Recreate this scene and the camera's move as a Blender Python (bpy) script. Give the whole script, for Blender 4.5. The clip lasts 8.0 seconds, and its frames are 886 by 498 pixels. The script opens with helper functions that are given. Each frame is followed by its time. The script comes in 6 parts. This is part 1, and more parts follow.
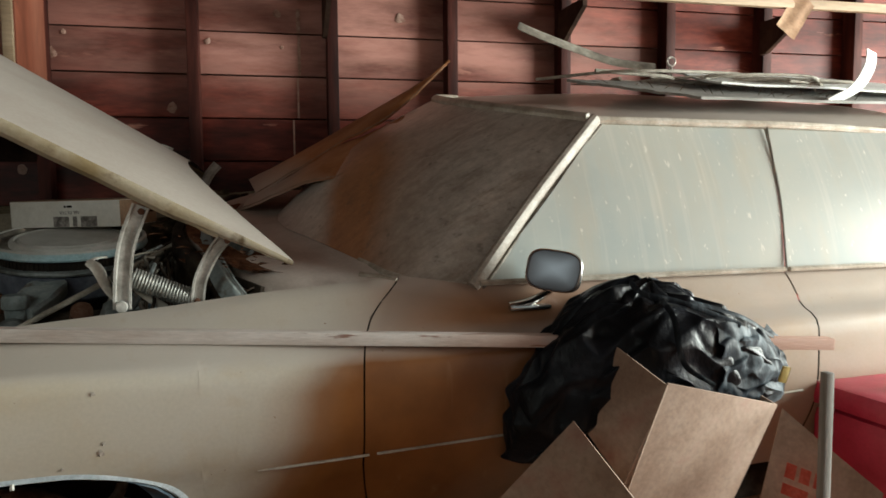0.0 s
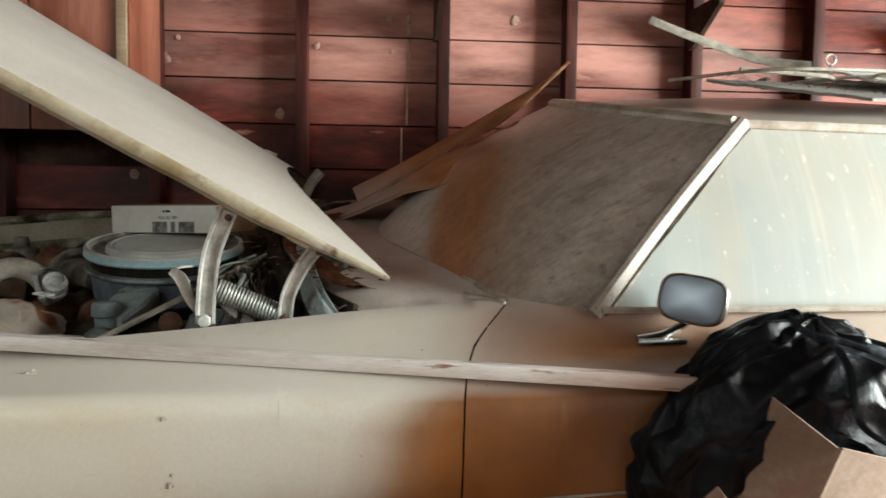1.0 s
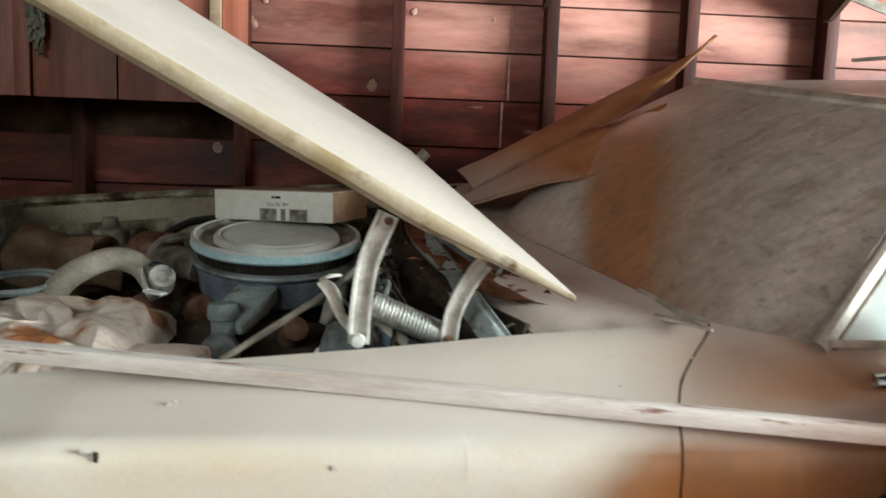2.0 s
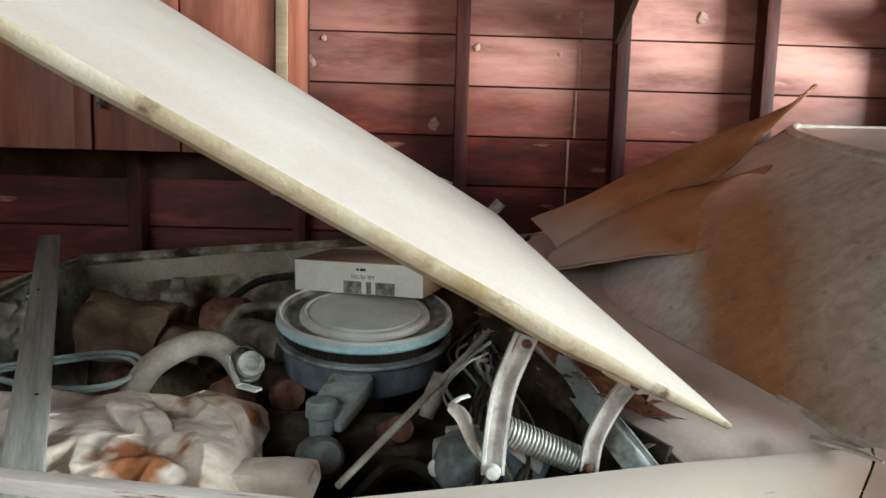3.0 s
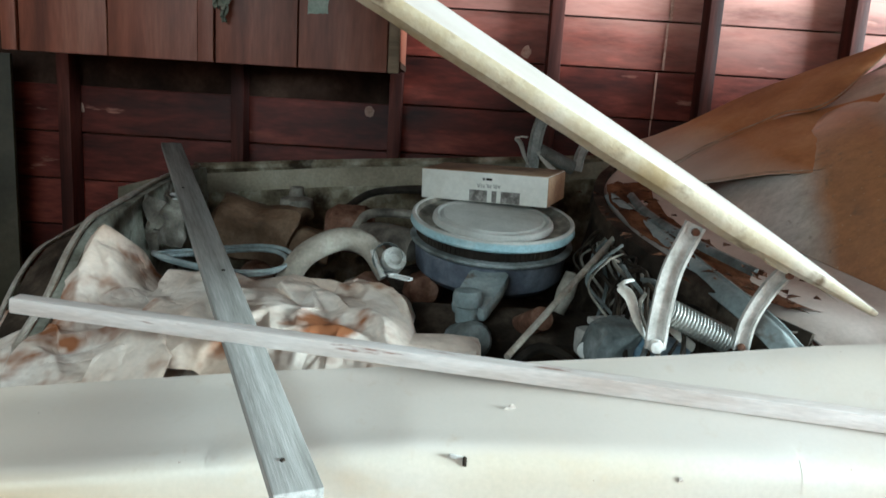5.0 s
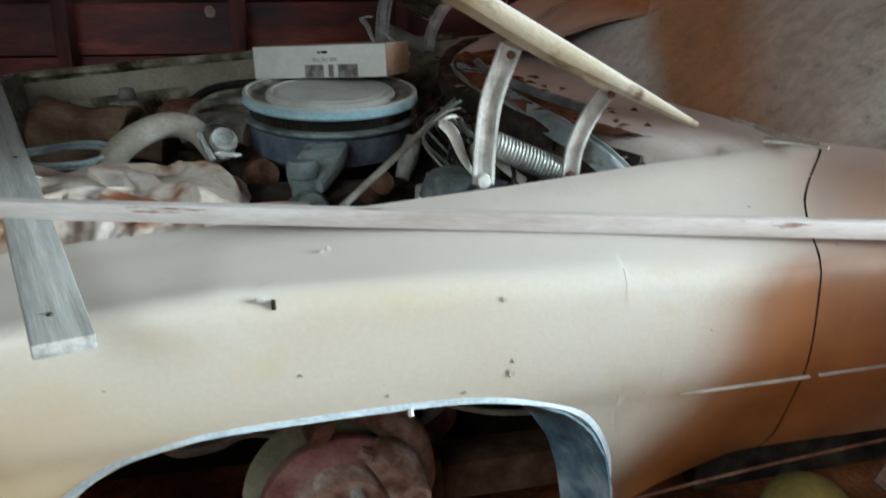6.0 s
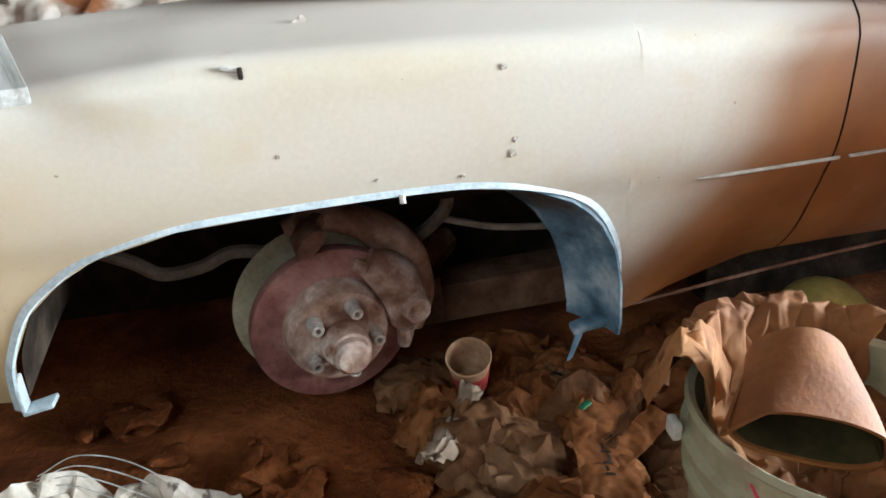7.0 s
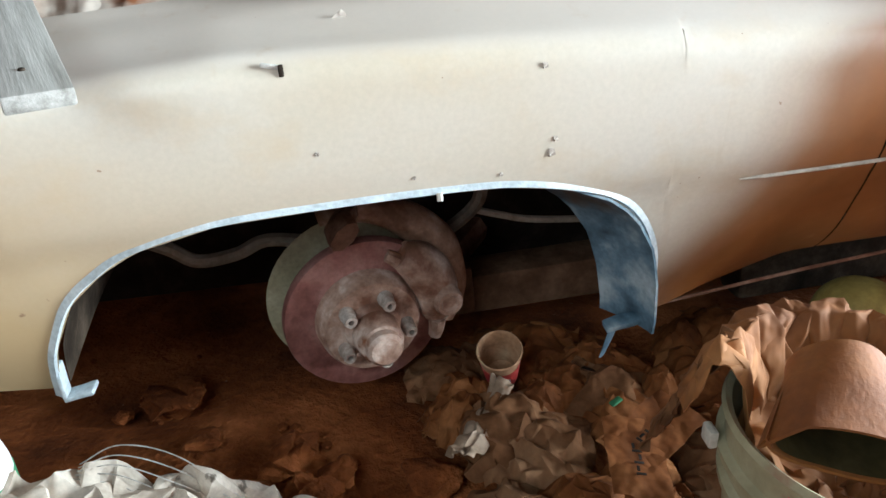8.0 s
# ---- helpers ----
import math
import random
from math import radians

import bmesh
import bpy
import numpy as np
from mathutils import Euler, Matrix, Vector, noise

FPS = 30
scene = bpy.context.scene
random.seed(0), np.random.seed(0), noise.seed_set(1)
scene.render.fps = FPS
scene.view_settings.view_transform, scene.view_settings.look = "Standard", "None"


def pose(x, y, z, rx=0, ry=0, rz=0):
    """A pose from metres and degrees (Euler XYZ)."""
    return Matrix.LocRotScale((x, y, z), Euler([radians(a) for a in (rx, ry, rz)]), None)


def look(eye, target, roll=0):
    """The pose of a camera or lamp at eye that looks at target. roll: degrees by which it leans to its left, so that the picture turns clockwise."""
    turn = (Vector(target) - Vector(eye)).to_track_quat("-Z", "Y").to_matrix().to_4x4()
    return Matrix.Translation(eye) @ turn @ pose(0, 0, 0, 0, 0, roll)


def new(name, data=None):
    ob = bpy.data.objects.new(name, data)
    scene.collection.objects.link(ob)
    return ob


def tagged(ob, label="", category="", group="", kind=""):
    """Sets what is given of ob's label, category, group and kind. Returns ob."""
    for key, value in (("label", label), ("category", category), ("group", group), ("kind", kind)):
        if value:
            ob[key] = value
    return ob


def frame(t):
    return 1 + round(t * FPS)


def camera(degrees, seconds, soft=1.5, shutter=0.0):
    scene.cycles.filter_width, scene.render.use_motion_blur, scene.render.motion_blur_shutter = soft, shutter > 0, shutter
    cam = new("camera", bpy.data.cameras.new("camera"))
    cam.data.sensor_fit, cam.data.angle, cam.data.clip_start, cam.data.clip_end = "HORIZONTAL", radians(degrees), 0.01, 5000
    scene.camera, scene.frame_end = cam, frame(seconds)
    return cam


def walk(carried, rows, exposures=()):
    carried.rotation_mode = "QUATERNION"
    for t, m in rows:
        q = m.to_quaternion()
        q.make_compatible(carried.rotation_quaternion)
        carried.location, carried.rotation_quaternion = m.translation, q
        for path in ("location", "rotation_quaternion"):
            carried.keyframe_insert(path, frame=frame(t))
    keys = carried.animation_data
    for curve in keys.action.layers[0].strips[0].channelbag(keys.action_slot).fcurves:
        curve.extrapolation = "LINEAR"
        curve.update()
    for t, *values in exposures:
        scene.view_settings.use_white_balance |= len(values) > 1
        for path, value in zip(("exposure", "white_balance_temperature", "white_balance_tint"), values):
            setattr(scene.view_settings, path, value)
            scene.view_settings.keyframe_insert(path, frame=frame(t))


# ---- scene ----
cam = camera(61.6, 8.0, shutter=0.3)
PATH = [
    (0, look((0.428, -1.453, 1.013), (0.891, 0.485, 0.846), -0.42)),
    (0.5, look((0.409, -1.391, 1.023), (0.775, 0.571, 0.895), 0.94)),
    (1, look((0.457, -1.249, 1.004), (0.638, 0.738, 0.874), 0.77)),
    (1.5, look((0.417, -1.133, 1.014), (0.460, 0.856, 0.814), 1.33)),
    (2, look((0.208, -1.005, 1.059), (0.304, 0.980, 0.836), 2.08)),
    (2.2, look((0.101, -0.961, 1.140), (0.246, 1.018, 0.889), 2.18)),
    (3.3, look((-0.014, -0.873, 1.243), (0.007, 1.111, 0.996), 1.78)),
    (3.5, look((-0.061, -0.890, 1.237), (-0.054, 1.095, 0.988), 2.15)),
    (4, look((-0.226, -0.980, 1.218), (-0.208, 0.998, 0.921), 2.87)),
    (4.2, look((-0.263, -0.996, 1.221), (-0.243, 0.979, 0.905), 3.20)),
    (5.3, look((-0.221, -1.006, 1.115), (-0.202, 0.944, 0.671), 3.62)),
    (5.5, look((-0.174, -0.996, 1.094), (-0.085, 0.941, 0.603), 2.00)),
    (6, look((-0.095, -0.975, 0.991), (0.164, 0.932, 0.447), -0.67)),
    (6.5, look((-0.044, -0.947, 0.871), (0.196, 0.915, 0.180), -3.17)),
    (7, look((-0.084, -0.921, 0.829), (0.153, 0.876, -0.016), -2.68)),
    (7.5, look((-0.102, -0.908, 0.841), (0.091, 0.878, -0.039), -2.17)),
    (8, look((-0.097, -0.905, 0.854), (0.071, 0.873, -0.046), -2.50)),
]
EXPOSURES = [(0, -0.70, 6350, -4), (0.5, -0.10, 6250, -4), (1, 0.06, 6150, -4), (1.5, 0.34, 6050, -4), (2.2, 0.60, 5850, -6), (3.5, 0.75, 5650, -6), (4.2, 0.99, 5350, -12), (5.5, 0.85, 5150, -11), (6, 0.54, 5250, -8), (6.5, 0.33, 5350, -6), (7, 0.84, 5450, -3), (8, 0.84, 5450, -3)]
walk(cam, PATH, EXPOSURES)

# ---- daylight: sky light through the open garage door and the openings of the south side ----
SUN_AZ = radians(98.0)       # where the sun stands, clockwise from +y
SUN_EL = radians(40.0)
world = bpy.data.worlds.new("daylight")
scene.world = world
world.use_nodes = True
wn = world.node_tree.nodes
sky = wn.new("ShaderNodeTexSky")
sky.sky_type = "NISHITA"
sky.sun_disc = False
sky.sun_elevation = SUN_EL
sky.sun_rotation = SUN_AZ
world.node_tree.links.new(sky.outputs[0], wn["Background"].inputs[0])
wn["Background"].inputs[1].default_value = 0.03
sun_data = bpy.data.lights.new("sun", "SUN")
sun_data.energy = 3.0
sun_data.angle = radians(0.6)
sun_data.color = (1.0, 0.97, 0.92)
sun = new("sun", sun_data)
to_sun = Vector((math.sin(SUN_AZ) * math.cos(SUN_EL), math.cos(SUN_AZ) * math.cos(SUN_EL), math.sin(SUN_EL)))
sun.matrix_world = look(to_sun * 20, (0, 0, 0))


def sky_lamp(name, eye, target, w, h, power, colour):
    """An area lamp that fills an opening and stands for the sky's light in it."""
    d = bpy.data.lights.new(name, "AREA")
    d.shape, d.size, d.size_y, d.energy, d.color = "RECTANGLE", w, h, power, colour
    o = new(name, d)
    o.matrix_world = look(eye, target)
    return o


sky_lamp("door_sky_light", (5.5, -0.73, 1.3), (0.0, -0.73, 1.3), 2.35, 2.3, 1150.0, (1.0, 0.975, 0.95))
sky_lamp("window_sky_light", (-1.35, -1.88, 1.72), (-1.2, 0.0, 1.3), 1.5, 1.0, 20.0, (1.0, 0.985, 0.95))
sky_lamp("side_door_sky_light", (1.75, -1.88, 1.3), (1.75, 0.0, 1.2), 1.3, 1.9, 2.0, (1.0, 0.96, 0.91))

# ---- materials ----
def shader(name):
    m = bpy.data.materials.new(name)
    m.use_nodes = True
    nt = m.node_tree
    return m, nt, nt.nodes["Principled BSDF"]


def noise_fac(nt, scale, detail=6.0, stretch=(1, 1, 1), rough=0.6, island=False):
    co = nt.nodes.new("ShaderNodeTexCoord")
    mp = nt.nodes.new("ShaderNodeMapping")
    mp.inputs["Scale"].default_value = stretch
    nt.links.new(co.outputs["Object"], mp.inputs["Vector"])
    if island:
        add = nt.nodes.new("ShaderNodeVectorMath")
        add.operation = "ADD"
        inf = nt.nodes.new("ShaderNodeObjectInfo")
        mul = nt.nodes.new("ShaderNodeMath")
        mul.operation = "MULTIPLY"
        mul.inputs[1].default_value = 37.0
        nt.links.new(inf.outputs["Random"], mul.inputs[0])
        nt.links.new(mp.outputs[0], add.inputs[0])
        nt.links.new(mul.outputs[0], add.inputs[1])
        out = add.outputs[0]
    else:
        out = mp.outputs[0]
    n = nt.nodes.new("ShaderNodeTexNoise")
    n.inputs["Scale"].default_value = scale
    n.inputs["Detail"].default_value = detail
    n.inputs["Roughness"].default_value = rough
    nt.links.new(out, n.inputs["Vector"])
    return n.outputs["Fac"]


def ramp(nt, fac, stops):
    r = nt.nodes.new("ShaderNodeValToRGB")
    e = r.color_ramp.elements
    while len(e) < len(stops):
        e.new(0.5)
    for k, (p, c) in zip(e, stops):
        k.position = p
        k.color = (*c, 1) if len(c) == 3 else c
    nt.links.new(fac, r.inputs[0])
    return r.outputs[0]


def mix(nt, fac, a, b, mode="MIX"):
    n = nt.nodes.new("ShaderNodeMix")
    n.data_type, n.blend_type = "RGBA", mode
    for sock, v in ((n.inputs[0], fac), (n.inputs[6], a), (n.inputs[7], b)):
        if isinstance(v, (int, float)):
            sock.default_value = v
        elif isinstance(v, tuple):
            sock.default_value = (*v, 1)
        else:
            nt.links.new(v, sock)
    return n.outputs[2]


def bump(nt, bsdf, fac, strength, dist):
    b = nt.nodes.new("ShaderNodeBump")
    b.inputs["Strength"].default_value = strength
    b.inputs["Distance"].default_value = dist
    nt.links.new(fac, b.inputs["Height"])
    nt.links.new(b.outputs[0], bsdf.inputs["Normal"])


def surface(name, dark, mid, light, scale=8, fine=90, rough=0.7, metal=0.0, relief=0.3, depth=0.003,
            stretch=(1, 1, 1), spread=0.18, spots=None, spot_scale=25, spot_at=0.66, vary=False, spec=0.5, grain=0.2, spot_soft=0.05, wrinkle=0.0):
    """Two-scale mottled surface: broad stains, fine grain, optional spots, relief from the grain."""
    m, nt, b = shader(name)
    big = noise_fac(nt, scale, 5, stretch, island=vary)
    small = noise_fac(nt, fine, 4, stretch, island=vary)
    col = ramp(nt, big, [(0.5 - spread, dark), (0.5, mid), (0.5 + spread, light)])
    speckle = ramp(nt, small, [(0.3, (1 - grain,) * 3), (0.7, (1 + grain * 0.5,) * 3)])
    col = mix(nt, 1.0, col, speckle, "MULTIPLY")
    if spots:
        s = noise_fac(nt, spot_scale, 4, stretch, island=vary)
        mask = ramp(nt, s, [(spot_at, (0, 0, 0)), (spot_at + spot_soft, (1, 1, 1))])
        col = mix(nt, mask, col, spots)
    nt.links.new(col, b.inputs["Base Color"])
    b.inputs["Roughness"].default_value = rough
    b.inputs["Metallic"].default_value = metal
    b.inputs["Specular IOR Level"].default_value = spec
    if wrinkle:
        fold = nt.nodes.new("ShaderNodeMath")
        fold.operation = "ABSOLUTE"
        centre = nt.nodes.new("ShaderNodeMath")
        centre.operation = "SUBTRACT"
        centre.inputs[1].default_value = 0.5
        nt.links.new(noise_fac(nt, 9, 3, stretch, island=vary), centre.inputs[0])
        nt.links.new(centre.outputs[0], fold.inputs[0])
        bump(nt, b, fold.outputs[0], 0.8, wrinkle)
    elif relief:
        bump(nt, b, small, relief, depth)
    return m


def span(nt, value, stops):
    return ramp(nt, value, [(p, (v, v, v)) for p, v in stops])


M_SOIL = surface("red_soil", (0.06, 0.017, 0.006), (0.18, 0.053, 0.014), (0.37, 0.13, 0.042), 4, 60, 0.95, relief=0.9, depth=0.012,
                 spots=(0.24, 0.13, 0.08), spot_scale=40, spot_at=0.69, spec=0.12)
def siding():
    """Red-stained boards, grained along their length, with dark runs and a faded pinkish stretch that also paints in
    the light on the upper boards.
    """
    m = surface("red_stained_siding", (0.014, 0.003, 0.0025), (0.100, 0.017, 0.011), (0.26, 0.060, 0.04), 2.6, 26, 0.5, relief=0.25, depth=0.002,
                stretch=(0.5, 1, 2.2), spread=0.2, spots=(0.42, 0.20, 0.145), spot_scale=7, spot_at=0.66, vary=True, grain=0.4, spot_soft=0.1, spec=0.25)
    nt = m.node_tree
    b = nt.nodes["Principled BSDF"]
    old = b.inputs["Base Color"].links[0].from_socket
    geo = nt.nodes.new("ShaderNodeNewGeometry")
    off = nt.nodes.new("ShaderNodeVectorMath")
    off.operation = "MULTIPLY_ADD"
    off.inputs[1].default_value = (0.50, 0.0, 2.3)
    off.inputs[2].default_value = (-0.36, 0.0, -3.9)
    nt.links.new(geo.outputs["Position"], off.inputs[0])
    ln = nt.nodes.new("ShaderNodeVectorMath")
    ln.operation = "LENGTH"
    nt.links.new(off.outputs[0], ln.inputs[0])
    # The pinkish colour paints brighter light onto the upper middle boards.
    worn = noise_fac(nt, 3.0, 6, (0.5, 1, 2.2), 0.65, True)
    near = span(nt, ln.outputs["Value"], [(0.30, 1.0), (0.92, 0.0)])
    lit_fade = mix(nt, 1.0, near, span(nt, worn, [(0.34, 0.25), (0.58, 1.0)]), "MULTIPLY")
    nt.links.new(mix(nt, lit_fade, old, (0.50, 0.25, 0.205)), b.inputs["Base Color"])
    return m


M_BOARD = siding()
M_STUD = surface("red_stained_stud", (0.012, 0.003, 0.0025), (0.042, 0.009, 0.006), (0.11, 0.03, 0.021), 4, 40, 0.6, stretch=(3, 3, 0.3), vary=True, spec=0.22)
M_CAB = surface("brown_cabinet_board", (0.11, 0.029, 0.015), (0.22, 0.065, 0.035), (0.31, 0.115, 0.07), 3, 30, 0.5, relief=0.3, depth=0.002,
                stretch=(3, 1, 0.35), vary=True, spots=(0.05, 0.015, 0.01), spot_scale=9, spot_at=0.7, spot_soft=0.08)
M_RAIL = surface("pale_pine_rail", (0.19, 0.125, 0.072), (0.28, 0.20, 0.125), (0.38, 0.285, 0.195), 5, 50, 0.7, stretch=(0.3, 2, 2))
M_PLASTER = surface("dull_boarding", (0.09, 0.05, 0.035), (0.14, 0.08, 0.055), (0.2, 0.12, 0.085), 2, 30, 0.85)
M_DARKWOOD = surface("dark_wood", (0.02, 0.011, 0.008), (0.04, 0.022, 0.015), (0.08, 0.045, 0.03), 6, 60, 0.8, spec=0.12)
def axis_value(nt, fx, fy, fz, add, noise_amp=0.0, noise_scale=3.0):
    """A linear measure along the object's axes, roughened by noise, for the reach of stains."""
    co = nt.nodes.new("ShaderNodeTexCoord")
    dot = nt.nodes.new("ShaderNodeVectorMath")
    dot.operation = "DOT_PRODUCT"
    dot.inputs[1].default_value = (fx, fy, fz)
    nt.links.new(co.outputs["Object"], dot.inputs[0])
    n = noise_fac(nt, noise_scale, 4)
    m = nt.nodes.new("ShaderNodeMath")
    m.operation = "MULTIPLY_ADD"
    m.inputs[1].default_value = noise_amp
    m.inputs[2].default_value = add - 0.5 * noise_amp
    nt.links.new(n, m.inputs[0])
    a = nt.nodes.new("ShaderNodeMath")
    nt.links.new(dot.outputs["Value"], a.inputs[0])
    nt.links.new(m.outputs[0], a.inputs[1])
    return a.outputs[0]


def car_paint(name):
    """Cream paint under dust: broad fading, a rust-brown film of dust and painted-in warm shade from fender to door,
    drip streaks, specks.
    """
    m, nt, b = shader(name)
    big = noise_fac(nt, 2.0, 5)
    col = ramp(nt, big, [(0.3, (0.50, 0.43, 0.325)), (0.5, (0.545, 0.49, 0.41)), (0.72, (0.57, 0.535, 0.485))])
    fine = noise_fac(nt, 140, 3)
    col = mix(nt, 1.0, col, ramp(nt, fine, [(0.3, (0.95, 0.95, 0.95)), (0.7, (1.03, 1.03, 1.03))]), "MULTIPLY")
    low = axis_value(nt, -0.35, 0.0, -1.0, 0.52, 0.3, 4.0)
    tan = span(nt, low, [(0.04, 0.0), (0.32, 0.85)])
    col = mix(nt, tan, col, (0.45, 0.31, 0.15))
    blotch = noise_fac(nt, 3.4, 6, (1.0, 1.0, 1.6), 0.65)
    col = mix(nt, span(nt, blotch, [(0.54, 0.0), (0.72, 0.5)]), col, (0.50, 0.37, 0.21))
    # Rust-brown film: dust, with the warm shade behind the front fender painted in.
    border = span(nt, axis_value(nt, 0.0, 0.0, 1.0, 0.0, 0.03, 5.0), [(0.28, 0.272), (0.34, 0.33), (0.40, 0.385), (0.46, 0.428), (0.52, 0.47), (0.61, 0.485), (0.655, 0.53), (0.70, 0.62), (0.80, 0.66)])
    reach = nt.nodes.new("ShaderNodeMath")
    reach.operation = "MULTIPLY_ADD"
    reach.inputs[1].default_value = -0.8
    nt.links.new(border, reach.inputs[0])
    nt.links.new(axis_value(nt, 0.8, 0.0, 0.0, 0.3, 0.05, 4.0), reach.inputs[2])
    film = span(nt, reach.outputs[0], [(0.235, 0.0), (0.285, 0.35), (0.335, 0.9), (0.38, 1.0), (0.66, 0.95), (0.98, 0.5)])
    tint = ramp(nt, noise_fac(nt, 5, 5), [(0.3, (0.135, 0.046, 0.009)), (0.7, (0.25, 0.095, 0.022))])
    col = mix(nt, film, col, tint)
    geo = nt.nodes.new("ShaderNodeNewGeometry")
    sep = nt.nodes.new("ShaderNodeSeparateXYZ")
    nt.links.new(geo.outputs["Normal"], sep.inputs[0])
    settled = span(nt, sep.outputs["Z"], [(0.5, 0.0), (0.9, 0.6)])
    col = mix(nt, settled, col, (0.55, 0.50, 0.465))
    streak = noise_fac(nt, 9, 4, (3.0, 3.0, 0.25))
    col = mix(nt, span(nt, streak, [(0.62, 0.0), (0.78, 0.28)]), col, (0.40, 0.28, 0.17))
    specks = noise_fac(nt, 55, 3)
    col = mix(nt, span(nt, specks, [(0.735, 0.0), (0.76, 0.7)]), col, (0.22, 0.12, 0.07))
    nt.links.new(col, b.inputs["Base Color"])
    r = ramp(nt, noise_fac(nt, 7, 4), [(0.3, (0.34,) * 3), (0.7, (0.55,) * 3)])
    nt.links.new(r, b.inputs["Roughness"])
    b.inputs["Coat Weight"].default_value = 0.12
    bump(nt, b, noise_fac(nt, 3.5, 2), 0.12, 0.004)
    return m


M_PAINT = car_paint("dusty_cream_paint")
M_HOOD = surface("dusty_hood_paint", (0.30, 0.255, 0.22), (0.345, 0.305, 0.27), (0.38, 0.34, 0.305), 2, 120, 0.65, relief=0.06, depth=0.0006, grain=0.08)
M_UNDER = surface("hood_underside", (0.31, 0.235, 0.12), (0.45, 0.385, 0.275), (0.52, 0.47, 0.385), 6, 120, 0.7, spots=(0.13, 0.085, 0.045), spot_scale=13, spot_at=0.57, spot_soft=0.12, grain=0.1)
M_BAYPAINT = surface("dirty_bay_paint", (0.045, 0.032, 0.019), (0.17, 0.138, 0.09), (0.40, 0.36, 0.28), 9, 90, 0.75, spec=0.12, spread=0.15, spots=(0.03, 0.02, 0.012), spot_scale=6, spot_at=0.58, spot_soft=0.08)
def dusty_glass():
    """Glass under a coat of brown dust with run marks; a little of the glass shows through."""
    m, nt, b = shader("dust_caked_windshield")
    col = ramp(nt, noise_fac(nt, 3.2, 6), [(0.3, (0.35, 0.315, 0.275)), (0.5, (0.48, 0.44, 0.395)), (0.7, (0.58, 0.54, 0.49))])
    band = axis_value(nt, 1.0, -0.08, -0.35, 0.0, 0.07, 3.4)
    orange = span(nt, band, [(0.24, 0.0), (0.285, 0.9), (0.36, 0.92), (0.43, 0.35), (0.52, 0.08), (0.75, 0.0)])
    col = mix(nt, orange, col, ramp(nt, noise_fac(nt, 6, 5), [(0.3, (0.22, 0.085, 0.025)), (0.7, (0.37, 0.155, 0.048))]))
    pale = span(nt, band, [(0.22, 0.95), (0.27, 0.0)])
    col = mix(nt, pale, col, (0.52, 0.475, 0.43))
    runs = noise_fac(nt, 17, 6, (0.22, 1.9, 0.22), 0.72)
    rained = span(nt, band, [(0.37, 0.06), (0.55, 1.0)])
    col = mix(nt, mix(nt, 1.0, rained, span(nt, runs, [(0.52, 0.0), (0.70, 0.40)]), "MULTIPLY"), col, (0.66, 0.58, 0.49))
    dark = noise_fac(nt, 13, 6, (0.3, 1.7, 0.3), 0.72)
    col = mix(nt, mix(nt, 1.0, rained, span(nt, dark, [(0.49, 0.0), (0.66, 0.6)]), "MULTIPLY"), col, (0.20, 0.145, 0.105))
    specks = noise_fac(nt, 95, 3)
    col = mix(nt, span(nt, specks, [(0.66, 0.0), (0.73, 0.45)]), col, (0.50, 0.44, 0.38))
    blots = noise_fac(nt, 34, 3, (0.8, 1, 0.8))
    col = mix(nt, span(nt, blots, [(0.62, 0.0), (0.70, 0.5)]), col, (0.14, 0.11, 0.085))
    caked = noise_fac(nt, 42, 6, (0.7, 1, 0.7), 0.8)
    col = mix(nt, 1.0, col, ramp(nt, caked, [(0.34, (0.72, 0.70, 0.68)), (0.66, (1.12, 1.12, 1.12))]), "MULTIPLY")
    nt.links.new(col, b.inputs["Base Color"])
    b.inputs["Roughness"].default_value = 0.42
    b.inputs["Coat Weight"].default_value = 0.45
    b.inputs["Coat Roughness"].default_value = 0.3
    clear = nt.nodes.new("ShaderNodeBsdfGlass")
    clear.inputs["Roughness"].default_value = 0.15
    mx = nt.nodes.new("ShaderNodeMixShader")
    mx.inputs[0].default_value = 0.06
    nt.links.new(b.outputs[0], mx.inputs[1])
    nt.links.new(clear.outputs[0], mx.inputs[2])
    nt.links.new(mx.outputs[0], nt.nodes["Material Output"].inputs[0])
    bump(nt, b, runs, 0.15, 0.001)
    return m


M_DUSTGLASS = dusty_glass()
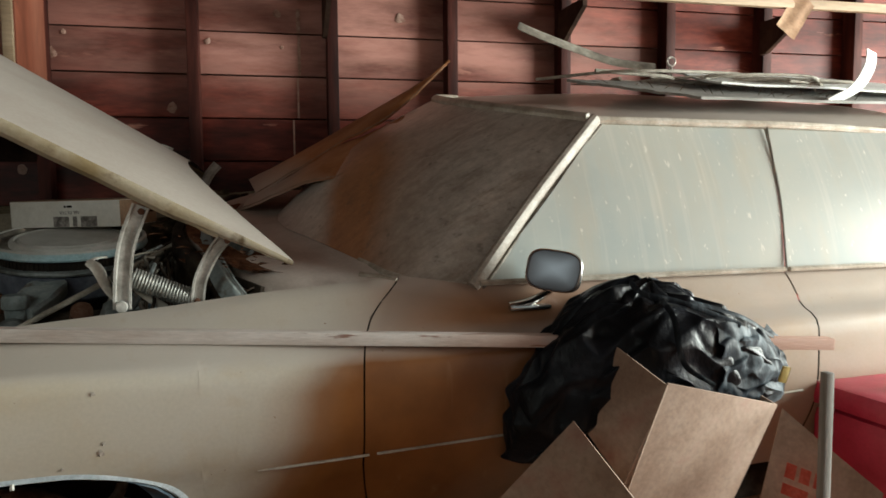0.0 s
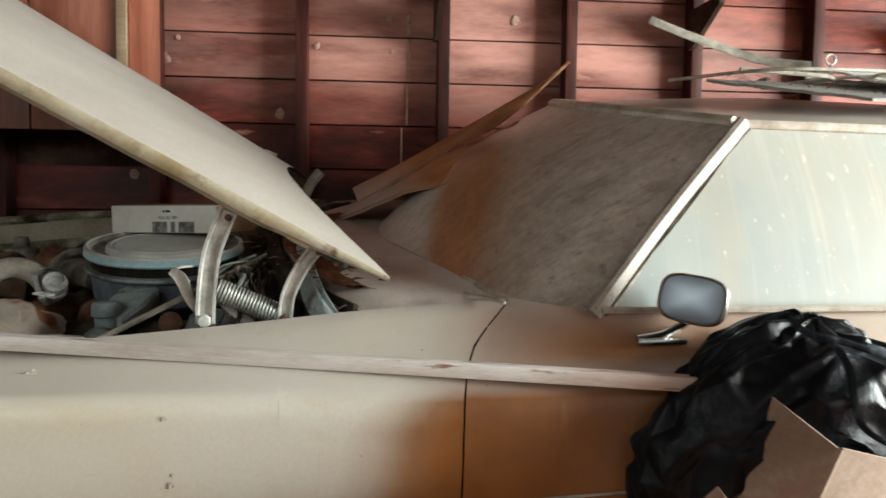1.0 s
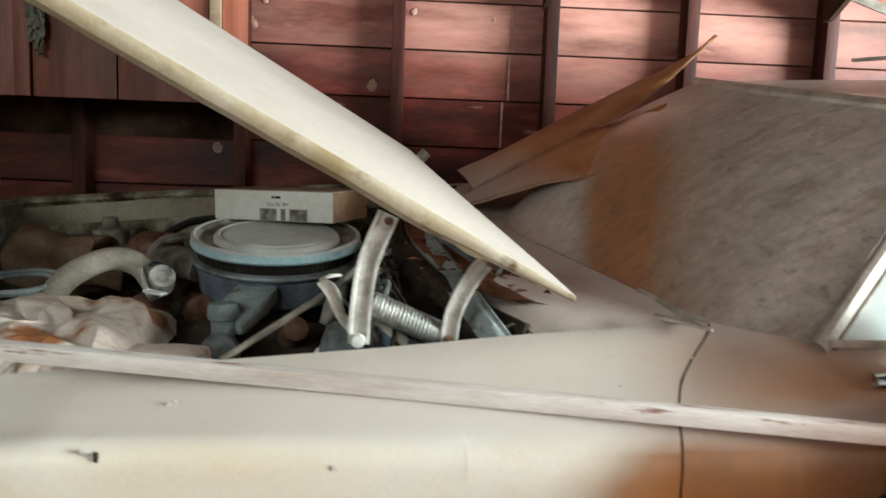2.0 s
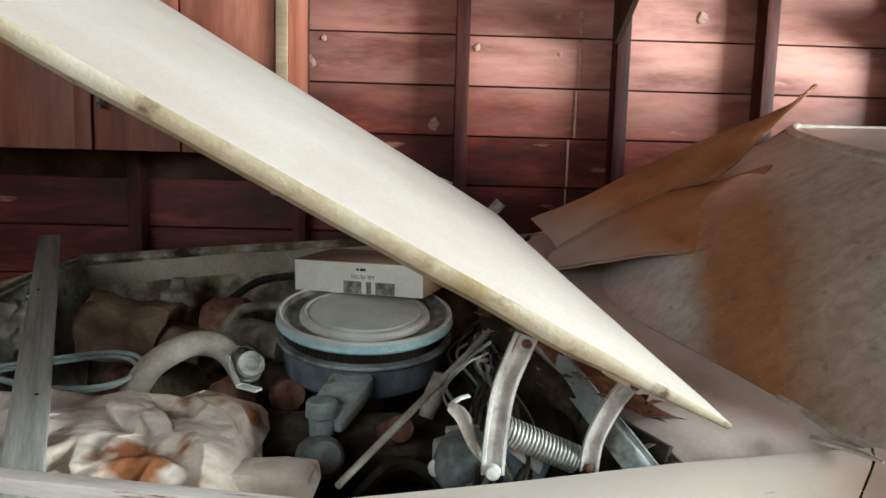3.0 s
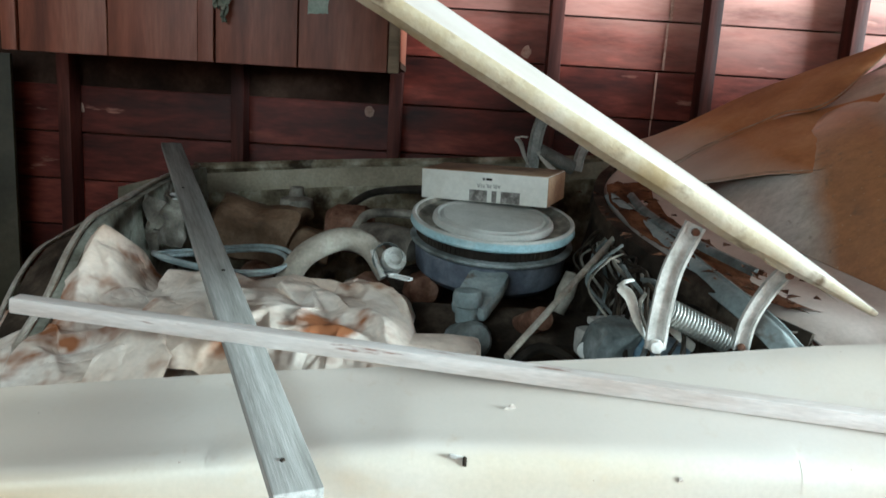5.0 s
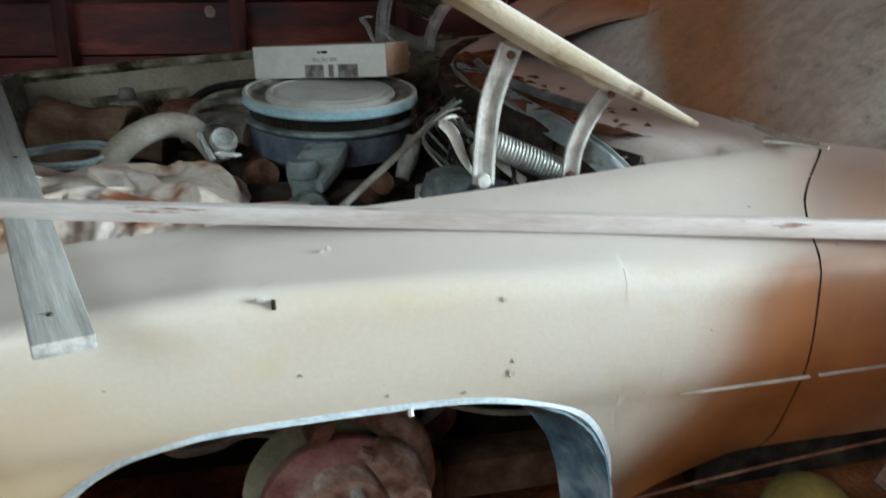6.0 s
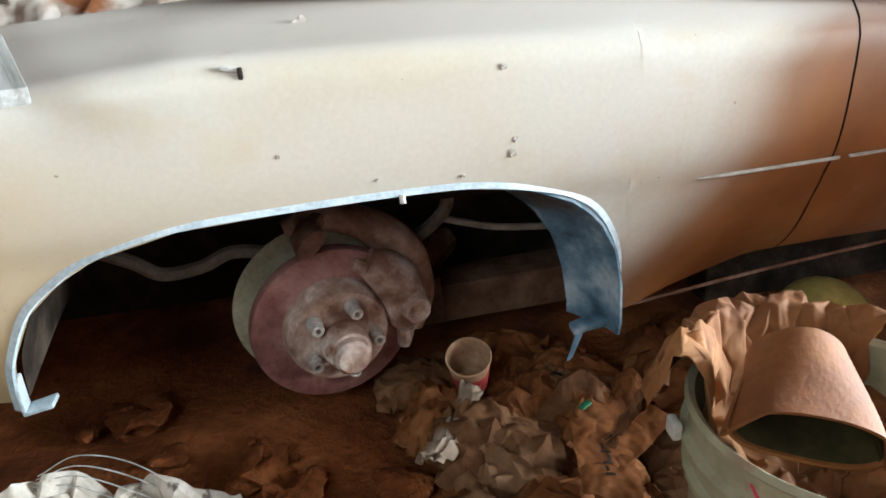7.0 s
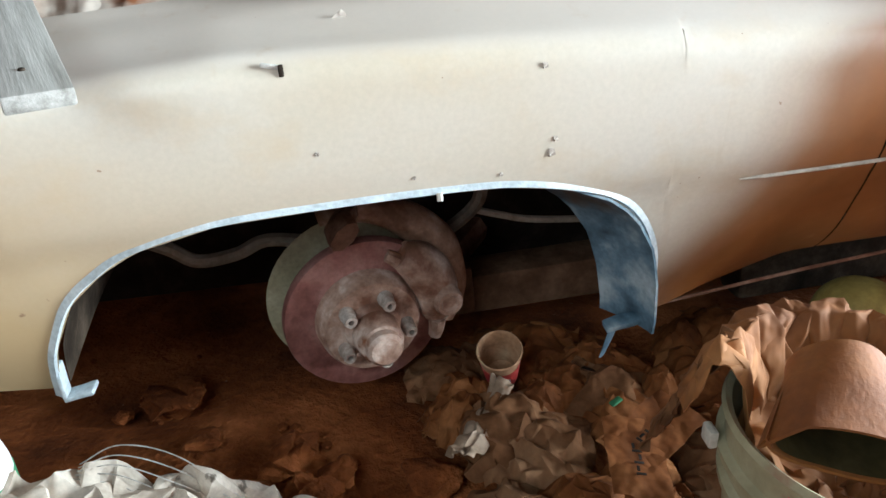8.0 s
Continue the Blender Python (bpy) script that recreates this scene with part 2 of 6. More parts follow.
def streaked_glass():
    """Side glass under grey-blue dust, with upright run marks in tan and pale grey."""
    m, nt, b = shader("dusty_side_glass")
    col = ramp(nt, noise_fac(nt, 2.6, 5), [(0.3, (0.32, 0.345, 0.335)), (0.5, (0.385, 0.395, 0.37)), (0.7, (0.425, 0.415, 0.37))])
    tan = noise_fac(nt, 3.0, 5, (2.4, 0.1, 0.5))
    col = mix(nt, span(nt, tan, [(0.52, 0.0), (0.72, 0.5)]), col, (0.43, 0.35, 0.26))
    blue = noise_fac(nt, 2.2, 4, (1.6, 0.1, 0.7))
    col = mix(nt, span(nt, blue, [(0.52, 0.0), (0.66, 0.4)]), col, (0.27, 0.335, 0.355))
    runs = noise_fac(nt, 9.0, 5, (3.4, 0.02, 0.16))
    col = mix(nt, span(nt, runs, [(0.54, 0.0), (0.72, 0.5)]), col, (0.56, 0.53, 0.47))
    drops = noise_fac(nt, 60.0, 3, (1.2, 0.1, 0.6))
    col = mix(nt, span(nt, drops, [(0.65, 0.0), (0.71, 0.7)]), col, (0.66, 0.63, 0.56))
    nt.links.new(col, b.inputs["Base Color"])
    b.inputs["Roughness"].default_value = 0.36
    b.inputs["Specular IOR Level"].default_value = 0.28
    bump(nt, b, runs, 0.05, 0.0006)
    return m


M_SIDEGLASS = streaked_glass()
M_BRIGHT = surface("dusty_bright_trim", (0.36, 0.31, 0.25), (0.50, 0.45, 0.38), (0.62, 0.58, 0.52), 18, 120, 0.4, metal=0.3, relief=0.06, depth=0.0005, grain=0.15)
M_CHROME = surface("dull_chrome", (0.55, 0.53, 0.5), (0.68, 0.67, 0.65), (0.78, 0.78, 0.78), 30, 200, 0.22, metal=1.0, relief=0.05, depth=0.0005)
M_DULLMETAL = surface("oxidised_metal_trim", (0.28, 0.24, 0.19), (0.40, 0.355, 0.30), (0.52, 0.48, 0.42), 20, 150, 0.6, metal=0.1, relief=0.1, depth=0.0005)
M_PILLAR = surface("dust_dulled_pillar", (0.20, 0.165, 0.13), (0.30, 0.26, 0.22), (0.40, 0.36, 0.315), 18, 150, 0.6, metal=0.0, relief=0.1, depth=0.0005)
M_BLUEEDGE = surface("grey_blue_lip", (0.38, 0.43, 0.46), (0.52, 0.58, 0.62), (0.62, 0.67, 0.70), 18, 150, 0.5)
M_INNERBLUE = surface("pale_blue_inner_panel", (0.04, 0.075, 0.11), (0.14, 0.22, 0.29), (0.42, 0.50, 0.55), 9, 90, 0.5, spread=0.14, spots=(0.10, 0.075, 0.055), spot_scale=6, spot_at=0.56, spot_soft=0.14)
M_RUST = surface("rusty_iron", (0.07, 0.03, 0.018), (0.17, 0.088, 0.058), (0.31, 0.20, 0.15), 14, 120, 0.8, relief=0.4, depth=0.002, spec=0.12)
M_DAB = surface("pinkish_paint_dab", (0.28, 0.14, 0.10), (0.38, 0.225, 0.175), (0.46, 0.31, 0.25), 40, 160, 0.7)
M_SCAB = surface("grey_brown_stain", (0.34, 0.29, 0.25), (0.43, 0.375, 0.325), (0.50, 0.45, 0.40), 60, 200, 0.7)
M_OLIVE = surface("dark_olive_panel", (0.018, 0.016, 0.008), (0.04, 0.036, 0.02), (0.075, 0.066, 0.04), 3, 60, 0.6, spots=(0.35, 0.34, 0.3), spot_scale=11, spot_at=0.73, stretch=(1, 1, 4))
M_ROTOR = surface("rusted_rotor", (0.14, 0.046, 0.036), (0.27, 0.115, 0.098), (0.40, 0.215, 0.185), 9, 120, 0.6, metal=0.2, spread=0.14)
M_STUDNUT = surface("pale_dusty_nut", (0.30, 0.24, 0.20), (0.46, 0.39, 0.34), (0.58, 0.51, 0.46), 40, 160, 0.55, metal=0.2)
M_HUB = surface("dusty_hub", (0.16, 0.072, 0.042), (0.38, 0.25, 0.19), (0.64, 0.52, 0.45), 15, 150, 0.55, spread=0.15, spots=(0.20, 0.075, 0.03), spot_scale=17, spot_at=0.58, spot_soft=0.1)
M_CAL = surface("rust_tan_caliper", (0.16, 0.07, 0.035), (0.36, 0.205, 0.135), (0.60, 0.44, 0.35), 12, 120, 0.6, spread=0.15, relief=0.3, depth=0.002)
M_FRAME = surface("dirt_caked_frame", (0.045, 0.022, 0.012), (0.095, 0.05, 0.028), (0.16, 0.092, 0.056), 9, 100, 0.9, relief=0.4, depth=0.002, spec=0.1)
M_SHIELD = surface("dusty_shield", (0.24, 0.2, 0.12), (0.33, 0.29, 0.18), (0.42, 0.37, 0.25), 12, 120, 0.8)
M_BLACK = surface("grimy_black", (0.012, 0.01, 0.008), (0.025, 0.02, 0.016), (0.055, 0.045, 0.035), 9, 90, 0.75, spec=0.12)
M_GRIME = surface("oily_grime", (0.012, 0.009, 0.007), (0.035, 0.026, 0.019), (0.10, 0.075, 0.055), 11, 110, 0.7, relief=0.5, depth=0.003, spec=0.12)
M_ENGBLUE = surface("faded_blue_engine_paint", (0.05, 0.055, 0.07), (0.105, 0.118, 0.150), (0.20, 0.215, 0.25), 9, 110, 0.6)
M_LIDBLUE = surface("pale_blue_lid_rim", (0.24, 0.37, 0.41), (0.36, 0.51, 0.55), (0.50, 0.62, 0.63), 12, 120, 0.5)
M_COWLEDGE = surface("grey_green_cowl_edge", (0.06, 0.065, 0.06), (0.14, 0.155, 0.15), (0.27, 0.29, 0.29), 16, 110, 0.6)
M_FLANGE = surface("blue_grey_flange", (0.16, 0.19, 0.19), (0.27, 0.31, 0.31), (0.40, 0.43, 0.42), 9, 110, 0.65, spots=(0.10, 0.06, 0.035), spot_scale=13, spot_at=0.62, spot_soft=0.1)
M_FARPAINT = surface("dust_brown_paint", (0.16, 0.125, 0.08), (0.27, 0.225, 0.155), (0.38, 0.33, 0.25), 4, 100, 0.7)
M_LID = surface("dusty_grey_lid", (0.36, 0.345, 0.31), (0.46, 0.445, 0.41), (0.55, 0.535, 0.50), 9, 140, 0.55, grain=0.1)
M_WORNSTEEL = surface("grey_spring_steel", (0.13, 0.13, 0.12), (0.24, 0.24, 0.22), (0.36, 0.35, 0.32), 20, 140, 0.5, metal=0.4)
M_HINGE = surface("dusty_hinge_steel", (0.30, 0.285, 0.25), (0.49, 0.475, 0.44), (0.63, 0.61, 0.57), 20, 140, 0.5, metal=0.15)
M_HOSE = surface("dusty_rubber", (0.06, 0.05, 0.04), (0.18, 0.155, 0.125), (0.38, 0.35, 0.29), 12, 120, 0.8)
M_DUSTHOSE = surface("pale_dust_on_rubber", (0.18, 0.15, 0.115), (0.34, 0.295, 0.24), (0.48, 0.44, 0.37), 8, 110, 0.85)
M_SUPPORT = surface("pale_green_grey_panel", (0.07, 0.06, 0.042), (0.27, 0.27, 0.22), (0.44, 0.44, 0.38), 9, 100, 0.7, spots=(0.045, 0.028, 0.016), spot_scale=7, spot_at=0.57, spot_soft=0.1)
M_PALEPLASTIC = surface("pale_plastic", (0.4, 0.38, 0.33), (0.55, 0.53, 0.47), (0.68, 0.66, 0.6), 14, 120, 0.5)
M_KRAFT = surface("crumpled_kraft_paper", (0.56, 0.43, 0.33), (0.69, 0.59, 0.50), (0.77, 0.70, 0.63), 4, 90, 0.8, relief=0.1, depth=0.001,
                  spots=(0.27, 0.10, 0.035), spot_scale=5.0, spot_at=0.53, spot_soft=0.09, grain=0.1, wrinkle=0.03)
M_SACK = surface("brown_sack_paper", (0.12, 0.040, 0.008), (0.21, 0.078, 0.018), (0.31, 0.136, 0.040), 6, 90, 0.8, relief=0.1, depth=0.001,
                 spots=(0.2, 0.09, 0.045), spot_scale=9, spot_at=0.66, spot_soft=0.1, grain=0.1, wrinkle=0.025)
M_TRASHPAPER = surface("soiled_brown_paper", (0.045, 0.013, 0.004), (0.14, 0.048, 0.013), (0.29, 0.125, 0.045), 7, 90, 0.8, vary=True, spread=0.22, spec=0.12, wrinkle=0.03)
M_TRASHGREY = surface("grey_soiled_paper", (0.065, 0.025, 0.010), (0.145, 0.066, 0.028), (0.25, 0.138, 0.072), 7, 90, 0.8, vary=True, spread=0.2, spec=0.12, wrinkle=0.03)
M_PALESCRAP = surface("pale_soiled_scrap", (0.13, 0.08, 0.045), (0.24, 0.165, 0.11), (0.35, 0.265, 0.195), 14, 90, 0.8, wrinkle=0.03)
M_NEWS = surface("soiled_newspaper", (0.34, 0.28, 0.22), (0.52, 0.46, 0.39), (0.62, 0.57, 0.5), 7, 120, 0.85, spots=(0.13, 0.11, 0.09), spot_scale=22, spot_at=0.60, wrinkle=0.03)
def dusty_card():
    """Cardboard, orange-brown where clean, under grey dust at its lower end."""
    m = surface("dusty_cardboard_sheet", (0.22, 0.078, 0.024), (0.34, 0.135, 0.048), (0.43, 0.205, 0.09), 4, 80, 0.8, relief=0.1, depth=0.001, grain=0.12)
    nt = m.node_tree
    b = nt.nodes["Principled BSDF"]
    old = b.inputs["Base Color"].links[0].from_socket
    reach = axis_value(nt, 0.7, 0.0, 0.7, -0.9, 0.14, 3.0)
    nt.links.new(mix(nt, span(nt, reach, [(0.10, 0.9), (0.29, 0.0)]), old, (0.50, 0.425, 0.37)), b.inputs["Base Color"])
    return m


M_SHEETCARD = dusty_card()
M_BOXCARD = surface("box_cardboard", (0.235, 0.15, 0.105), (0.32, 0.222, 0.165), (0.41, 0.31, 0.245), 6, 80, 0.8, relief=0.1, depth=0.001, grain=0.2, spots=(0.27, 0.115, 0.082), spot_scale=6, spot_at=0.57, spot_soft=0.2)
M_TANK = surface("grimy_tan_plastic", (0.055, 0.032, 0.019), (0.125, 0.075, 0.044), (0.21, 0.14, 0.09), 7, 100, 0.75, spec=0.2)
M_WHITEBOX = surface("cream_carton", (0.6, 0.57, 0.5), (0.7, 0.68, 0.62), (0.76, 0.74, 0.69), 7, 100, 0.7, grain=0.08)
M_CARTONSIDE = surface("stained_carton_end", (0.16, 0.09, 0.05), (0.28, 0.165, 0.095), (0.40, 0.27, 0.17), 7, 100, 0.8)
M_INK = surface("faded_ink", (0.010, 0.008, 0.006), (0.018, 0.014, 0.011), (0.04, 0.032, 0.027), 60, 200, 0.9, relief=0, spec=0.05)
M_GREYINK = surface("worn_grey_ink", (0.10, 0.09, 0.08), (0.18, 0.165, 0.15), (0.32, 0.30, 0.275), 70, 220, 0.8, relief=0, spread=0.14)
M_REDINK = surface("red_ink", (0.4, 0.05, 0.03), (0.5, 0.08, 0.05), (0.55, 0.14, 0.1), 40, 200, 0.8, relief=0)
M_GREYWOOD = surface("weathered_grey_wood", (0.15, 0.14, 0.125), (0.26, 0.25, 0.23), (0.35, 0.335, 0.315), 9, 60, 0.75, relief=0.35, depth=0.001, stretch=(0.35, 7, 7))
M_STRIP = surface("flaking_white_strip", (0.50, 0.42, 0.37), (0.65, 0.585, 0.545), (0.74, 0.69, 0.66), 10, 110, 0.6, stretch=(0.4, 3, 3), spots=(0.25, 0.135, 0.10), spot_scale=16, spot_at=0.63, spot_soft=0.06, grain=0.12)
_nt = M_STRIP.node_tree
_b = _nt.nodes["Principled BSDF"]
_nt.links.new(mix(_nt, span(_nt, axis_value(_nt, 1.0, 0.0, 0.0, 0.0, 0.25, 6.0), [(0.35, 0.0), (0.80, 0.75)]), _b.inputs["Base Color"].links[0].from_socket, (0.40, 0.185, 0.115)), _b.inputs["Base Color"])
M_RED = surface("red_plastic", (0.40, 0.018, 0.05), (0.54, 0.035, 0.085), (0.60, 0.075, 0.13), 6, 120, 0.4, grain=0.08)
M_CUP = surface("red_cup_print", (0.3, 0.02, 0.02), (0.42, 0.04, 0.035), (0.5, 0.08, 0.07), 20, 120, 0.6)
M_CUPIN = surface("stained_cup_paper", (0.24, 0.125, 0.06), (0.40, 0.235, 0.13), (0.52, 0.36, 0.22), 20, 120, 0.8)
M_BUCKET = surface("grey_green_bucket", (0.23, 0.205, 0.12), (0.34, 0.315, 0.20), (0.43, 0.395, 0.27), 7, 100, 0.5, spots=(0.25, 0.15, 0.09), spot_scale=9, spot_at=0.64, grain=0.08)
M_TERRA = surface("dusty_orange_tube", (0.11, 0.030, 0.004), (0.19, 0.061, 0.009), (0.27, 0.108, 0.023), 6, 110, 0.75, grain=0.15, spread=0.22, spots=(0.12, 0.04, 0.015), spot_scale=14, spot_at=0.64, spot_soft=0.14)
M_TUBEIN = surface("dark_tube_lining", (0.018, 0.014, 0.005), (0.036, 0.028, 0.010), (0.07, 0.054, 0.024), 8, 100, 0.85, spec=0.1)
M_BALL = surface("yellow_green_plastic", (0.32, 0.24, 0.06), (0.42, 0.325, 0.095), (0.50, 0.41, 0.17), 8, 90, 0.6)
M_GREEN = surface("green_scrap", (0.03, 0.12, 0.05), (0.05, 0.2, 0.09), (0.1, 0.3, 0.14), 14, 90, 0.6)
M_WHITE = surface("white_sheet", (0.6, 0.6, 0.57), (0.72, 0.72, 0.69), (0.78, 0.78, 0.76), 8, 100, 0.6)
M_ROPE = surface("grey_cord", (0.28, 0.25, 0.2), (0.42, 0.38, 0.32), (0.55, 0.51, 0.45), 30, 160, 0.8)
M_WIRE = surface("pale_wire", (0.3, 0.28, 0.25), (0.45, 0.43, 0.4), (0.6, 0.58, 0.55), 40, 160, 0.4, metal=0.5)
M_COWL = surface("grey_cowl_dust", (0.41, 0.34, 0.29), (0.54, 0.47, 0.42), (0.63, 0.56, 0.51), 4, 100, 0.6, grain=0.08)
M_MIRRORGLASS, _nt, _b = shader("mirror_glass")
_b.inputs["Base Color"].default_value = (0.19, 0.205, 0.235, 1)
_b.inputs["Metallic"].default_value = 0.8
_b.inputs["Roughness"].default_value = 0.3
M_BAG, _nt, _b = shader("black_plastic_film")
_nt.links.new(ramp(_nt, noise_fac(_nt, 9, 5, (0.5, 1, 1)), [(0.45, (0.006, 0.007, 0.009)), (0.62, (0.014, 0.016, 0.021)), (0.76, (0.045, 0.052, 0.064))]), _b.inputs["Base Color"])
_b.inputs["Roughness"].default_value = 0.3
_b.inputs["Specular IOR Level"].default_value = 0.13
bump(_nt, _b, noise_fac(_nt, 38, 5, (1.0, 1.0, 0.6), 0.7), 0.6, 0.006)


# ---- mesh tools ----
def part(name, bm, material, parent=None, label="", smooth=True):
    me = bpy.data.meshes.new(name)
    bm.to_mesh(me)
    bm.free()
    if smooth:
        me.shade_smooth()
        me.set_sharp_from_angle(angle=radians(38))
    for m in material if isinstance(material, (list, tuple)) else [material]:
        me.materials.append(m)
    ob = new(name, me)
    if parent:
        ob.parent = parent
    if label:
        tagged(ob, label)
    return ob


def thing(name, label, category, m=None, group="", kind=""):
    ob = new(name)
    ob.empty_display_size = 0.05
    if m:
        ob.matrix_world = m
    return tagged(ob, label, category, group, kind)


def box(size, at=(0, 0, 0), bevel=0.0, turn=None, bm=None):
    """A box of a size round a centre, its edges rounded."""
    b = bmesh.new()
    bmesh.ops.create_cube(b, size=1)
    for v in b.verts:
        v.co = Vector((v.co.x * size[0], v.co.y * size[1], v.co.z * size[2]))
    if bevel:
        bmesh.ops.bevel(b, geom=b.edges[:], offset=bevel, segments=2, affect="EDGES", profile=0.6)
    b.transform(Matrix.Translation(at) @ (turn or Matrix()))
    return join(bm, b)


def battered(size, at, turn, bevel, dent, seed, cuts=5):
    """A box whose faces have sagged and buckled."""
    b = box(size, (0, 0, 0), bevel)
    bmesh.ops.subdivide_edges(b, edges=b.edges[:], cuts=cuts, use_grid_fill=True)
    for v in b.verts:
        v.co += wob(v.co, 9, dent, seed) + wob(v.co, 26, 0.35 * dent, seed + 3)
    b.transform(Matrix.Translation(at) @ turn)
    return b


def join(a, b):
    if a is None:
        return b
    me = bpy.data.meshes.new("join")
    b.to_mesh(me)
    b.free()
    a.from_mesh(me)
    bpy.data.meshes.remove(me)
    return a


def sheet(nu, nv, f, thick=0.0, close=False, bm=None):
    """A grid whose points are f(s, t), s and t from 0 to 1; thick: given depth along its normals."""
    b = bmesh.new()
    g = [[b.verts.new(f(i / nu, j / nv)) for j in range(nv + 1)] for i in range(nu + (0 if close else 1))]
    n = len(g)
    for i in range(nu):
        for j in range(nv):
            q = [g[i][j], g[(i + 1) % n][j], g[(i + 1) % n][j + 1], g[i][j + 1]]
            if len({tuple(v.co) for v in q}) >= 3:
                b.faces.new(q)
    if thick:
        thicken(b, thick)
    return join(bm, b)


def thicken(b, thick):
    """Gives an open sheet a back and edges."""
    b.normal_update()
    if thick:
        ends = [e for e in b.edges if e.is_boundary]
        faces = b.faces[:]
        twin = {v: b.verts.new(v.co - v.normal * thick) for v in b.verts[:]}
        for q in faces:
            b.faces.new([twin[v] for v in reversed(q.verts)])
        for e in ends:
            q, r = (l := e.link_loops[0]).vert, l.link_loop_next.vert
            b.faces.new((r, q, twin[q], twin[r]))


def paper(nu, nv, f, amp, seed, levels=3, thick=0.0012, close=False, soft=2):
    """A crumpled sheet: flat random panels over the form f(s, t), with rounded creases between them."""
    r = random.Random(seed)
    b = bmesh.new()
    g = []
    for i in range(nu if close else nu + 1):
        row = []
        for j in range(nv + 1):
            ds = (r.random() - 0.5) * 0.8 if close or 0 < i < nu else 0.0
            dt = (r.random() - 0.5) * 0.8 if 0 < j < nv else 0.0
            p = Vector(f((i + ds) / nu, (j + dt) / nv))
            row.append(b.verts.new(p + Vector((r.random() - 0.5, r.random() - 0.5, (r.random() - 0.5) * 1.4)) * 2 * amp))
        g.append(row)
    n = len(g)
    for i in range(nu):
        for j in range(nv):
            a, c, d, e = g[i][j], g[(i + 1) % n][j], g[(i + 1) % n][j + 1], g[i][j + 1]
            for tri in ((a, c, d), (a, d, e)) if r.random() < 0.5 else ((a, c, e), (c, d, e)):
                b.faces.new(tri)
    for k in range(levels):
        bmesh.ops.subdivide_edges(b, edges=b.edges[:], cuts=1, use_grid_fill=True)
        shake = amp * (0.34, 0.10, 0.0)[min(k, 2)]
        if shake:
            for v in b.verts:
                v.co += Vector((r.random() - 0.5, r.random() - 0.5, r.random() - 0.5)) * shake
    for k in range(soft):
        bmesh.ops.smooth_vert(b, verts=b.verts[:], factor=0.5, use_axis_x=True, use_axis_y=True, use_axis_z=True)
    if thick:
        thicken(b, thick)
    return b


def smooth_path(pts, n=8):
    """Catmull-Rom through the points."""
    p = [Vector(q) for q in pts]
    p = [2 * p[0] - p[1]] + p + [2 * p[-1] - p[-2]]
    out = []
    for i in range(1, len(p) - 2):
        for k in range(n):
            t = k / n
            a, b, c, d = p[i - 1:i + 3]
            out.append(0.5 * (2 * b + (c - a) * t + (2 * a - 5 * b + 4 * c - d) * t * t + (3 * b - a - 3 * c + d) * t ** 3))
    return out + [p[-2]]


def tube(pts, r, sides=8, n=6, bm=None, flat=1.0):
    """A round bar along a smooth path; r may be a function of 0..1."""
    path = smooth_path(pts, n) if n > 1 else [Vector(q) for q in pts]
    b = bmesh.new()
    rings = []
    side = None
    for i, c in enumerate(path):
        d = (path[min(i + 1, len(path) - 1)] - path[max(i - 1, 0)]).normalized()
        if side is None:
            side = d.orthogonal().normalized()
        side = (side - d * side.dot(d)).normalized()
        up = d.cross(side)
        rad = r(i / (len(path) - 1)) if callable(r) else r
        rings.append([b.verts.new(c + rad * (math.cos(a) * side + flat * math.sin(a) * up)) for a in (2 * math.pi * k / sides for k in range(sides))])
    for p, q in zip(rings, rings[1:]):
        for k in range(sides):
            b.faces.new((p[k], p[(k + 1) % sides], q[(k + 1) % sides], q[k]))
    b.faces.new(rings[0][::-1])
    b.faces.new(rings[-1])
    return join(bm, b)


def lathe(profile, sides=32, m=None, bm=None):
    """A turned body: profile of (radius, height) about z."""
    b = bmesh.new()
    rings = [[b.verts.new((max(r, 1e-4) * math.cos(a), max(r, 1e-4) * math.sin(a), z)) for a in (2 * math.pi * k / sides for k in range(sides))] for r, z in profile]
    for p, q in zip(rings, rings[1:]):
        for k in range(sides):
            b.faces.new((p[k], p[(k + 1) % sides], q[(k + 1) % sides], q[k]))
    if m:
        b.transform(m)
    return join(bm, b)


def coil(a, b, r, turns, wire, bm=None):
    a, b = Vector(a), Vector(b)
    d = (b - a).normalized()
    s = d.orthogonal().normalized()
    u = d.cross(s)
    k = turns * 10
    pts = [a + (b - a) * i / k + r * (math.cos(2 * math.pi * i / 10) * s + math.sin(2 * math.pi * i / 10) * u) for i in range(k + 1)]
    return tube(pts, wire, 5, 1, bm)


def wob(p, scale, amp, seed=0.0):
    """A smooth three-way shift by noise."""
    q = Vector(p) * scale + Vector((seed * 7.3, seed * 3.1, seed * 5.7))
    return Vector((noise.noise(q), noise.noise(q + Vector((31.4, 0, 0))), noise.noise(q + Vector((0, 47.1, 0))))) * amp


def hashed(i, j, seed):
    return math.modf(abs(math.sin(i * 127.1 + j * 311.7 + seed * 74.7) * 43758.5453))[0] * 2 - 1


